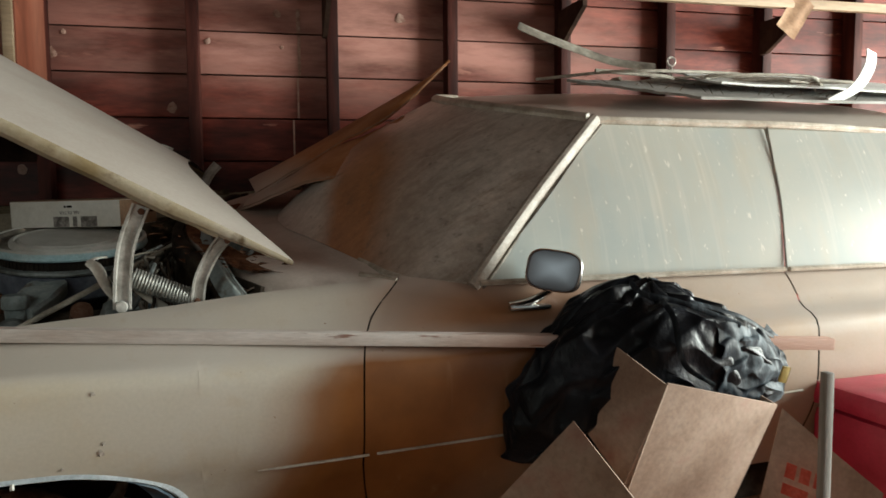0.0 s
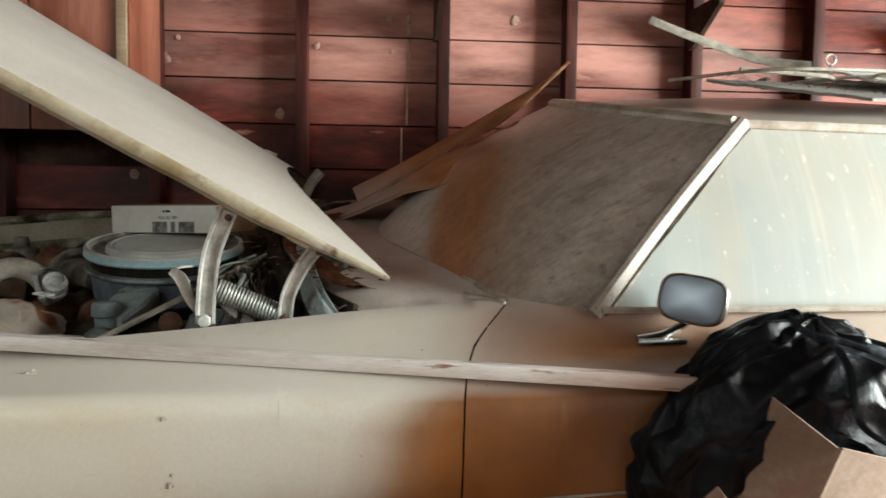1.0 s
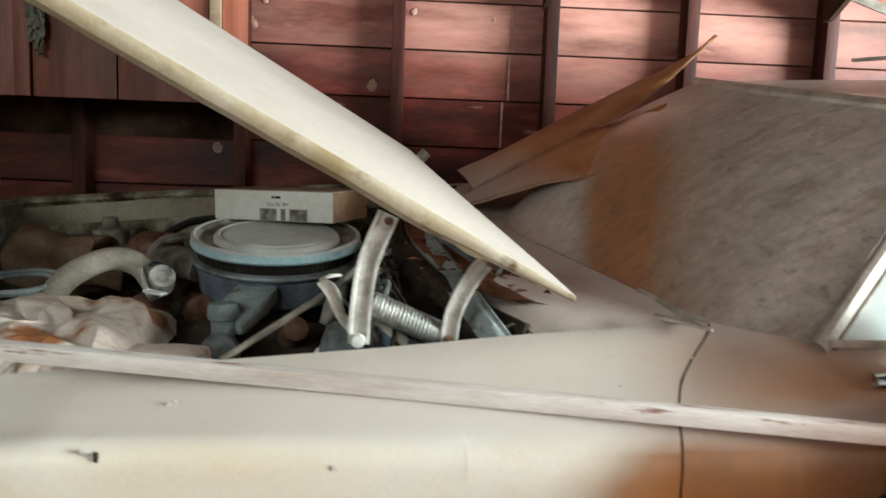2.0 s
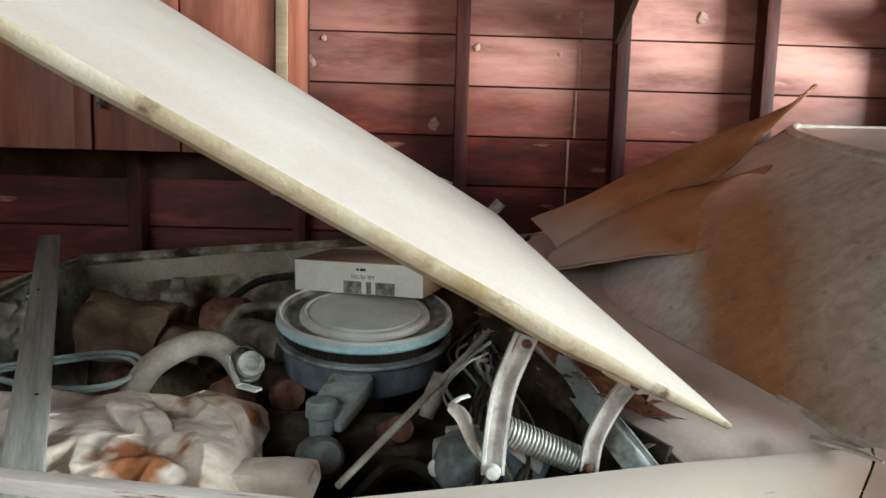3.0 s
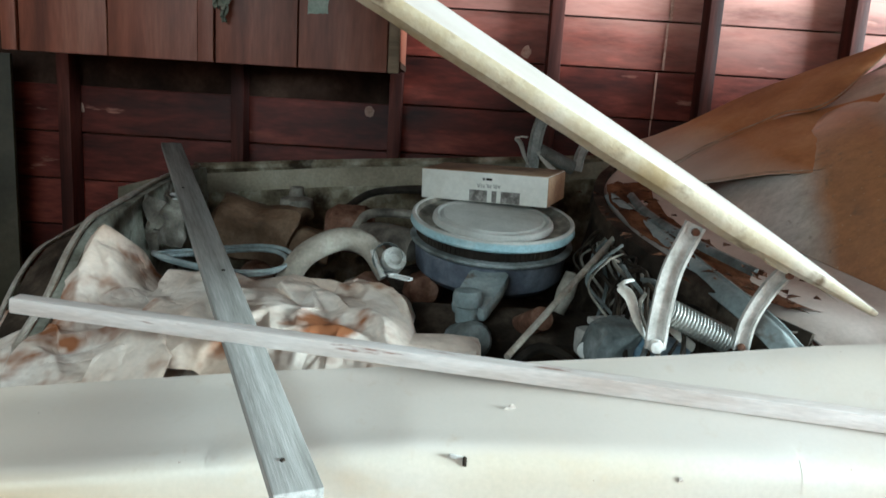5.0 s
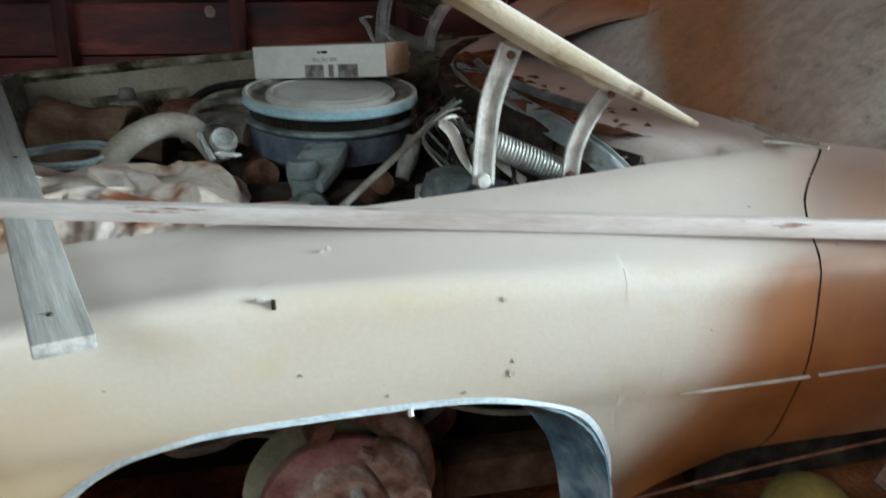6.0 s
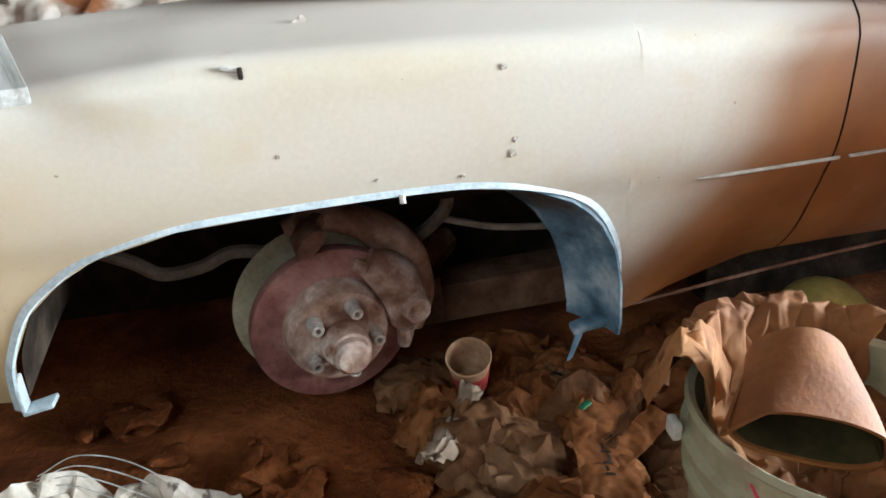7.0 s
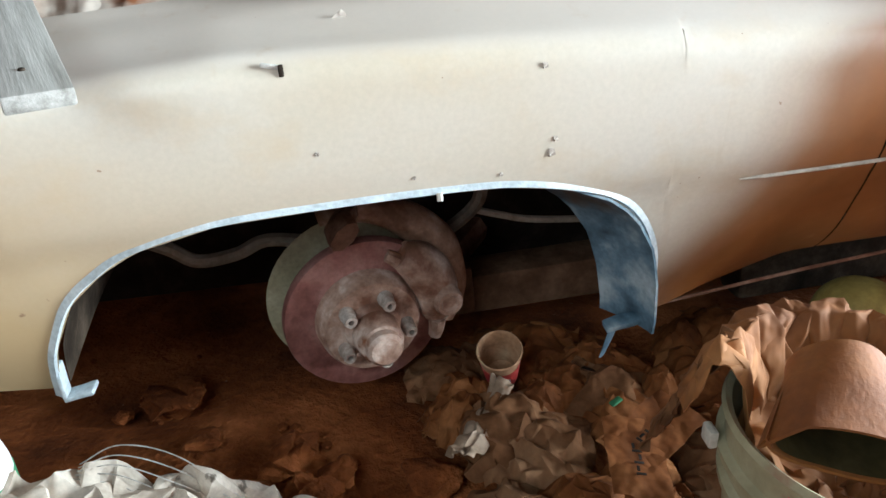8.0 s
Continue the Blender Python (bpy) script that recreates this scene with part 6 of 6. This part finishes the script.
# black plastic bag slumped behind the box
def bag_pt(s, t):
    a, h = 2 * math.pi * s, math.pi * (t - 0.5)
    d = Vector((math.cos(a) * math.cos(h), math.sin(a) * math.cos(h), math.sin(h)))
    r = 1 + 0.16 * noise.noise(d * 1.5 + Vector((4, 0, 0)))
    p = Vector((d.x * 0.325, d.y * 0.14, d.z * (0.150 if d.x > 0 else 0.150 + 0.05 * min(1.0, -1.5 * d.x)))) * r
    p.z -= 0.40 * max(0.0, -p.x - 0.04) + 0.16 * max(0, p.x)
    p.x += 0.02 * min(0.0, d.z)
    return p + Vector((1.240, 0.015, 0.642))


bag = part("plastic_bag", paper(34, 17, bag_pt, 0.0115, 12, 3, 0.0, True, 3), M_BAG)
M_FILM = surface("bluish_tape_and_sheen", (0.006, 0.008, 0.011), (0.022, 0.028, 0.036), (0.12, 0.145, 0.165), 16, 90, 0.5, spec=0.1, stretch=(1.6, 1.6, 0.5), spread=0.14, relief=0.3, depth=0.003)


def bag_shell(s, t, lift):
    c = Vector((1.240, 0.015, 0.610))
    p = bag_pt(s, t)
    return p + (p - c).normalized() * lift


# Bluish patch paints the highlight on the bag's right end.
part("sheen_patch", paper(12, 9, lambda s, t: bag_shell(0.80 + 0.17 * s, 0.36 + 0.34 * t, 0.008), 0.007, 41, 2, 0.001, soft=1), M_FILM, bag, "patch of film with the bag's bluish highlight painted in")
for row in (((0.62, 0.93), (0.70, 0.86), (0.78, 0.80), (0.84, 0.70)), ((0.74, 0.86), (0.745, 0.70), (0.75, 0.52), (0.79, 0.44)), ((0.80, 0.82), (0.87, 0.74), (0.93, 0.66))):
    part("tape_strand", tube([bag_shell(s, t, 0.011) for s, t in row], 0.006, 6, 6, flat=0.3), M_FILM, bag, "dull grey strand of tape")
tagged(bag, "crumpled shiny black plastic bag slumped on a box", "plastic bag")
# red cool box with wire bail, a post beside it
cool = thing("cool_box", "red plastic cool box with a dusty lid", "cool box", pose(1.95, 0.0, 0.0, 0, 0, 6))
part("body", box((0.40, 0.24, 0.47), (0, 0, 0.235), 0.03), M_RED, cool)
part("lid", box((0.41, 0.25, 0.06), (0, 0, 0.50), 0.02), M_RED, cool)
part("latch", lathe([(0.016, 0), (0.02, 0.003), (0.02, 0.008), (0.016, 0.011)], 16, pose(-0.1, -0.02, 0.54, 90, 0, 0)), M_WIRE, cool)
for k in range(5):
    part("lid_rib", box((0.035, 0.09, 0.012), (-0.08 + 0.045 * k, -0.05, 0.532), 0.003, pose(0, 0, 0, 0, 0, 14)), M_CARTONSIDE, cool)
slab("wooden_post", (1.385, -0.36, 0.0), (1.392, -0.35, 0.68), 0.017, 0.018, M_GREYWOOD, (0, 1, 0), label="bare wooden stake standing by the box", category="stake")

# ---- the clutter on the roof ----
def roof_z(x, y):
    p = CAR_INV @ Vector((x, y, 0))
    return 1.2 + ROLL * (p.y - 0.262) + 0.07 * bowv(p.y, 0.58)


flat_sheet("roof_board", ((1.30, 0.62, roof_z(1.3, 0.62) + 0.03), (1.62, 0.42, roof_z(1.62, 0.42) + 0.035), (2.9, 0.60, roof_z(2.9, 0.6) + 0.02), (2.6, 1.0, roof_z(2.6, 1.0) + 0.02)), M_GREYWOOD, "frayed flat board lying on the car roof", "board", 0, 1.0, 0.008, 0.005)
flat_sheet("white_panel", ((1.75, 0.52, roof_z(1.75, 0.52) + 0.06), (2.9, 0.62, roof_z(2.9, 0.62) + 0.045), (2.9, 0.9, roof_z(2.9, 0.9) + 0.045), (1.7, 0.85, roof_z(1.7, 0.85) + 0.06)), M_WHITE, "white sheet lying on the roof board", "panel", 0, 2.0, 0.006, 0.01)
rng2 = random.Random(8)
for k in range(7):
    x = 1.32 + 0.12 * k
    pts = [(x + 0.3 * rng2.random() * j - 0.05, 0.55 + 0.25 * rng2.random(), roof_z(x + 0.2 * j, 0.6) + 0.055 + 0.025 * rng2.random()) for j in range(5)]
    o = part("cord", tube(pts, 0.004 + 0.003 * rng2.random(), 6, 6), M_ROPE)
    tagged(o, "loose grey cord tangled on the car roof", "cord", "cords on the roof")
strap = part("rubber_strap", tube([(1.20, 0.76, 1.505), (1.266, 0.75, 1.477), (1.388, 0.74, 1.435), (1.50, 0.72, 1.398), (1.62, 0.68, 1.378)], 0.021, 8, 6, flat=0.3), M_HOSE)
tagged(strap, "grey rubber strap curling up from the roof", "strap")
ring = thing("eye_bolt", "small metal eye bolt on the roof board", "eye bolt", pose(1.70, 0.72, roof_z(1.7, 0.72) + 0.06))
part("eye", tube([(0.014 * math.cos(a), 0, 0.03 + 0.014 * math.sin(a)) for a in (2 * math.pi * k / 10 for k in range(11))], 0.003, 6, 2), M_WIRE, ring)
part("shank", tube([(0, 0, -0.02), (0, 0, 0.018)], 0.004, 6, 2), M_WIRE, ring)
def card_strip(s, t):
    """A stiff card strip that curls up off the roof."""
    q = smooth_path([(2.115, 0.50, 1.265), (2.20, 0.50, 1.308), (2.245, 0.50, 1.37), (2.250, 0.50, 1.418)], 6)
    return q[round(s * (len(q) - 1))] + Vector((0.062 * (t - 0.5), 0.03 * (t - 0.5), -0.008 * (t - 0.5)))


tagged(part("bent_card", sheet(18, 4, card_strip, 0.003), M_WHITE), "bent white card strip curling up from the roof", "card")
flat_sheet("paper_note", ((2.735, 1.58, 1.745), (2.82, 1.57, 1.675), (2.925, 1.57, 1.83), (2.845, 1.58, 1.905)), M_CARTONSIDE, "yellowed paper note hanging from the rail", "note", 0, 7.0, 0.002, 0.01, 10)

# ---- under and beside the wheel opening ----
cup = thing("paper_cup", "red-printed paper cup with a stained inside", "cup", pose(0.100, 0.170, 0.045, 24, -7, 0) @ Matrix.Scale(0.93, 4))
part("wall", lathe([(0.030, 0.0), (0.041, 0.095), (0.043, 0.097), (0.041, 0.099), (0.039, 0.095), (0.028, 0.012), (0.0001, 0.012)], 32), M_CUPIN, cup)
part("print_band", lathe([(0.0308, 0.004), (0.0385, 0.066), (0.0375, 0.066), (0.03, 0.004)], 32), M_CUP, cup, "red printed band")
bars("print_bars", pose(-0.004, -0.0372, 0.045, 84, 0, -6), [(-0.008, 0, 0.006, 0.012), (0.002, 0.001, 0.006, 0.012), (0.012, 0.0, 0.006, 0.011)], M_WHITE, cup)

bucket = thing("bucket", "grey-green plastic bucket stuffed with kraft paper", "bucket", pose(0.402, -0.355, 0.0, 0, 0, 0))
part("body", lathe([(0.0001, 0.002), (0.1224, 0.0), (0.1288, 0.01), (0.1429, 0.235), (0.1516, 0.24), (0.1527, 0.25), (0.1451, 0.255), (0.1473, 0.275), (0.157, 0.28), (0.1581, 0.29), (0.1494, 0.295), (0.1505, 0.325), (0.157, 0.332), (0.1538, 0.34), (0.1462, 0.334), (0.1397, 0.24), (0.1224, 0.012), (0.0001, 0.012)], 56), M_BUCKET, bucket)
part("bail_ear", box((0.010, 0.022, 0.022), (-0.158, 0.05, 0.295), 0.003), M_PALEPLASTIC, bucket)
BX, BY = 0.402, -0.355
def stuffing(s, t):
    a, r = 2 * math.pi * s, 0.142 * t
    return Vector((BX + r * math.cos(a), BY + r * math.sin(a), 0.262 + 0.015 * t + 0.02 * noise.noise(Vector((s * 5, t * 4, 2)))))


tagged(part("paper_sack", paper(30, 10, stuffing, 0.008, 31, 2, 0.0, True, 1), M_SACK), "crumpled brown paper filling the bucket", "paper sack")


def torn_sack(s, t):
    """A paper cuff lining the bucket's far side and folded over its rim."""
    a = radians(42 + 120 * s)
    out = lerp(t, [(0, -0.035), (0.4, -0.012), (0.55, 0.004), (0.7, 0.022), (1, 0.05)])
    up = lerp(t, [(0, 0.20), (0.4, 0.345), (0.55, 0.375), (0.7, 0.365), (1, 0.29)]) + 0.02 * s
    r = 0.150 + out
    return Vector((BX + r * math.cos(a), BY + r * math.sin(a), up))


def fallen_sack(s, t):
    """The sack's torn side hanging off the rim down to the litter."""
    a = radians(116 + 36 * s)
    r = 0.160 + 0.075 * t
    return Vector((BX + r * math.cos(a), BY + r * math.sin(a), lerp(t, [(0, 0.375), (0.15, 0.365), (0.5, 0.30), (1, 0.22)])))


tagged(part("paper_sack", paper(22, 10, torn_sack, 0.0075, 17, 3, soft=1), M_SACK), "torn brown paper sack folded over the bucket's rim", "paper sack")
tagged(part("paper_sack", paper(10, 11, fallen_sack, 0.009, 23, 3, soft=1), M_TRASHGREY), "torn paper sack hanging beside the bucket", "paper sack")
tubeo = thing("clay_tube", "dusty orange squashed tube lying in the bucket", "tube", pose(0.336, -0.404, 0.340, 0, 0, 0))
TA = Vector((-0.33, -0.88, -0.27)).normalized()
TX = Vector((0.80, -0.50, -0.28))
TX = (TX - TA * TA.dot(TX)).normalized()
TM = Matrix((TX, TA.cross(TX), TA)).transposed().to_4x4()


def tube_pt(s, t, off=0.0):
    a = 2 * math.pi * s
    w, h = 0.050 + 0.032 * t, 0.050 - 0.012 * t
    y = h * math.sin(a) - (0.020 * t * max(0, math.cos(2 * a)) if math.sin(a) > 0 else 0)
    p = Vector(((w + off) * math.cos(a), y * (1 + off / 0.05), -0.105 + 0.105 * t))
    return TM @ (p + wob(p, 14, 0.004, 2))


part("shell", sheet(56, 14, lambda s, t: tube_pt(s, t), 0.004, close=True), M_TERRA, tubeo)
part("lining", sheet(56, 8, lambda s, t: tube_pt(s, 0.02 + 0.95 * t, -0.0085), close=True), M_TUBEIN, tubeo)
slab("red_scrap", (0.272, -0.418, 0.315), (0.278, -0.430, 0.298), 0.014, 0.004, M_RED, label="small red plastic scrap in the bucket", category="scrap")
slab("green_scrap", (0.285, -0.432, 0.30), (0.305, -0.437, 0.29), 0.025, 0.004, M_GREEN, label="small green plastic scrap in the bucket", category="scrap")

ball = part("plastic_float", lathe([(0.082 * math.sin(math.pi * k / 18) + 0.0001, 0.075 * math.cos(math.pi * k / 18)) for k in range(19)], 40, pose(0, 0, 0, 0, 30, 0)), M_BALL)
ball.matrix_world = pose(0.775, 0.175, 0.085, 0, 20, 30) @ Matrix.Scale(1.08, 4)
tagged(ball, "dull yellow-green plastic float under the sill", "float")

# soiled papers strewn on the dirt
rng3 = random.Random(11)
for k in range(46):
    x, y = 0.0 + 0.62 * rng3.random(), -0.18 + 0.44 * rng3.random()
    w = 0.07 + 0.13 * rng3.random()
    d, h = w * (0.6 + 0.5 * rng3.random()), 0.03 + 0.03 * rng3.random()
    bm = paper(11, 10, lambda s, t: Vector(((s - 0.5) * w, (t - 0.5) * d, h * (1 - (2 * s - 1) ** 2) * (1 - (2 * t - 1) ** 2) + 0.01)), 0.045 * w, 100 + k, 2, 0.001, soft=1)
    o = part("paper_litter", bm, M_TRASHGREY if k % 5 == 2 else M_TRASHPAPER)
    o.matrix_world = pose(x, y, 0.004 + 0.02 * rng3.random(), 0, 0, 360 * rng3.random())
    tagged(o, "crumpled soiled brown paper on the dirt", "paper", "papers on the dirt")
heap("paper_strip", 0.040, 0.02, 0.074, 0.042, 0.19, 0.012, M_PALESCRAP, "pale torn paper strip on the litter", "paper", 51.0, 4.5, -30, 26, 0.030)
o = slab("metal_clip", (0.235, 0.13, 0.075), (0.262, 0.10, 0.08), 0.01, 0.006, M_CHROME, label="small shiny metal clip on the litter", category="clip")
slab("green_scrap", (0.255, 0.03, 0.07), (0.275, 0.04, 0.074), 0.012, 0.004, M_GREEN, label="small green scrap on the litter", category="scrap")
def news_pt(s, t):
    e = min(s, 1 - s, t, 1 - t) * 2
    return Vector((-0.84 + 0.655 * s, -0.47 + 0.34 * t, 0.005 + (0.305 - 0.11 * s) * min(1.0, 2.6 * e) ** 0.6))


tagged(part("newspaper", paper(30, 18, news_pt, 0.017, 41, 2, soft=1), M_NEWS), "crumpled soiled newspaper heap on the dirt", "newspaper")
for k in range(5):
    o = part("wire", tube([(-0.47, -0.19 - 0.006 * k, 0.25), (-0.42, -0.19 - 0.008 * k, 0.272 - 0.008 * k), (-0.355, -0.20 - 0.01 * k, 0.255 - 0.012 * k), (-0.29, -0.21 - 0.01 * k, 0.19)], 0.0008, 5, 8), M_WIRE)
    tagged(o, "thin springy wire sprouting from the newspaper", "wire", "wires in the newspaper")
for k in range(40):
    x, y = -0.75 + 0.85 * rng3.random(), -0.15 + 0.6 * rng3.random()
    r = 0.006 + 0.014 * rng3.random() ** 2
    bm = bmesh.new()
    bmesh.ops.create_icosphere(bm, subdivisions=1, radius=r)
    for v in bm.verts:
        v.co += wob(v.co, 60, 0.35 * r, k)
        v.co.z *= 0.6
    o = part("clod", bm, M_SOIL)
    o.matrix_world = pose(x, y, 0.002 + 0.3 * r - 0.01, 0, 0, 360 * rng3.random())
    tagged(o, "small lump of dry red dirt", "dirt lump", "lumps on the dirt floor")

for k, (x, y, r) in enumerate(((-0.27, 0.07, 0.045), (-0.20, 0.02, 0.03), (-0.33, 0.0, 0.035), (-0.24, -0.05, 0.05), (-0.42, 0.12, 0.03), (0.0, 0.1, 0.028), (-0.05, -0.03, 0.04), (-0.5, 0.25, 0.05))):
    bm = bmesh.new()
    bmesh.ops.create_icosphere(bm, subdivisions=3, radius=r)
    for v in bm.verts:
        v.co += wob(v.co, 24, 0.9 * r, k) + wob(v.co, 90, 0.12 * r, k)
        v.co.z *= 0.45
    o = part("clod", bm, M_SOIL)
    o.matrix_world = pose(x, y, 0.004, 0, 0, 70 * k)
    tagged(o, "broad crumbling lump of red dirt", "dirt lump", "lumps on the dirt floor")
jug = thing("plastic_jug", "white plastic jug with a green band standing by the newspaper", "jug", pose(-0.605, -0.205, 0.0))
part("body", lathe([(0.0001, 0.0), (0.055, 0.0), (0.062, 0.01), (0.062, 0.26), (0.055, 0.30), (0.03, 0.335), (0.022, 0.34), (0.022, 0.36), (0.0001, 0.36)], 28), M_WHITE, jug)
part("band", lathe([(0.0622, 0.22), (0.0632, 0.222), (0.0632, 0.25), (0.0622, 0.252)], 28), M_GREEN, jug, "green printed band")
heap("plastic_wrap", -0.05, -0.235, 0.0, 0.16, 0.10, 0.10, M_BALL, "crumpled yellow-green plastic wrap on the dirt", "plastic wrap", 71.0, 4.0, 12, 24, 0.02)
flat_sheet("paint_patch", ((-0.705, CY - 0.0115, 1.40), (-0.64, CY - 0.0115, 1.405), (-0.635, CY - 0.0115, 1.49), (-0.70, CY - 0.0115, 1.485)), M_PATCH, "pale green paper patch stuck on the cabinet", "patch", 0, 3.0, 0.001, 0.0, 8)
for k, (x, z0, z1, w) in enumerate(((-0.985, 1.40, 1.62, 0.05), (-0.96, 1.36, 1.5, 0.03))):
    o = part("dust_web", sheet(8, 20, lambda s, t, x=x, z0=z0, z1=z1, w=w, k=k: Vector((x + (s - 0.5) * w * (0.4 + 0.8 * t), CY - 0.03 - 0.012 * k, z0 + (z1 - z0) * t)) + wob((s * 3, t * 6, k), 1.5, 0.02, k), 0.002), M_WEB)
    tagged(o, "grey-green dust web hanging on the cabinet front", "dust web")

slab("leaning_panel", (-2.42, 1.80, 0.62), (-1.85, 1.80, 0.62), 1.22, 0.02, M_OLIVE, (0, -1, 0.0), label="dark olive scratched panel leaning against the wall", category="panel")
for k, (x, y, z, a, rows) in enumerate(((0.255, -0.10, 0.105, 35, ((0, 0, 0.004, 0.014), (0.009, 0.004, 0.010, 0.004), (0.021, 0, 0.004, 0.014), (0.030, -0.003, 0.010, 0.004))), (0.235, -0.16, 0.10, 80, ((0, 0, 0.004, 0.014), (0.009, 0.003, 0.009, 0.004), (0.020, 0, 0.004, 0.014), (0.030, -0.003, 0.010, 0.004), (0.041, 0, 0.004, 0.014), (0.050, 0.004, 0.010, 0.004))))):
    sc = thing("printed_scrap", "torn brown paper scrap with black print", "paper", pose(x, y, z, 8, -6, a), "papers on the dirt")
    part("sheet", paper(6, 4, lambda s, t: Vector(((s - 0.25) * 0.15, (t - 0.5) * 0.09, -0.002)), 0.0025, 300 + k, 2, 0.001), M_TRASHPAPER, sc)
    bars("print_bars", pose(0, 0, 0.0035), rows, M_INK, sc)
slab("yellow_tag", (1.508, -0.085, 0.585), (1.516, -0.09, 0.62), 0.02, 0.003, M_BALL, (0, -1, 0), label="small yellow-green tag on the black bag", category="tag")
rng5 = random.Random(14)
frayed = bmesh.new()
for k in range(90):
    x = 1.34 + 0.9 * rng5.random() ** 1.3
    y = 0.60 - 0.12 * min(1.0, (x - 1.3) / 0.35) + 0.05 * rng5.random()
    c = Vector((x, y, roof_z(x, y) + 0.036 + 0.012 * rng5.random()))
    d = Vector((rng5.random() - 0.5, -0.5 * rng5.random(), 0.5 * (rng5.random() - 0.5))).normalized() * (0.01 + 0.035 * rng5.random())
    n = d.cross(Vector((0.3, 0.2, 1))).normalized() * 0.0012
    q = [frayed.verts.new(p) for p in (c - d + n, c + d, c - d - n)]
    frayed.faces.new(q)
tagged(part("splinters", frayed, M_LEAF, smooth=False), "frayed splinters and dry bits on the roof board", "debris", kind="stuff")

# ---- siding boards of the north wall, one by one ----
rngw = random.Random(3)
row_h = 0.1865
z = 1.6915 - 9 * row_h
meshes = {}
while z < 2.72:
    k = STUDS.index(-0.44) if abs(z - 1.132) < 0.05 else 0
    while k < len(STUDS) - 1:
        n = min(rngw.choice((2, 3, 4)), len(STUDS) - 1 - k)
        x0, x1 = STUDS[k], STUDS[k + n]
        if x1 > x0:
            w = round(x1 - x0 - 0.003, 3)
            if w not in meshes:
                me = bpy.data.meshes.new("plank")
                b = box((w, 0.02, row_h - 0.006), (0, 0, 0), 0.003)
                b.to_mesh(me)
                b.free()
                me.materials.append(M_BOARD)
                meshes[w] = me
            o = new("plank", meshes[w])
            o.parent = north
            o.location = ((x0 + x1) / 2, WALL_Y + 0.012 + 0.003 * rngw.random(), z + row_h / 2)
        k += n
    z += row_h
# pale dabs on the boards
for x, zz, r in ((0.499, 1.776, 0.024), (1.051, 1.780, 0.030), (0.207, 1.646, 0.018), (0.52, 1.632, 0.010), (-0.545, 1.096, 0.026), (-1.68, 1.043, 0.022), (-0.364, 1.666, 0.014), (-0.417, 1.580, 0.034), (0.051, 1.36, 0.030), (2.05, 1.4, 0.02)):
    r *= 0.75
    b = lathe([(0.0001, 0.0015), (r * 0.8, 0.0012), (r, -0.001)], 14)
    for v in b.verts:
        v.co += wob(v.co, 60, r * 0.5, x)
        v.co.z = max(-0.001, min(v.co.z, 0.002))
    b.transform(pose(x, WALL_Y - 0.0005, zz, 90, 0, 0))
    part("paint_dab", b, M_DAB, north)
for x, z0, z1, w in ((0.561, 1.03, 1.13, 0.006), (0.564, 1.135, 1.315, 0.008), (0.586, 1.322, 1.50, 0.009), (0.594, 1.508, 1.688, 0.013), (0.592, 1.695, 1.80, 0.016)):
    b = box((w, 0.002, z1 - z0), (x, WALL_Y - 0.0005, (z0 + z1) / 2), 0.0008)
    part("paint_drip", b, M_DAB, north)
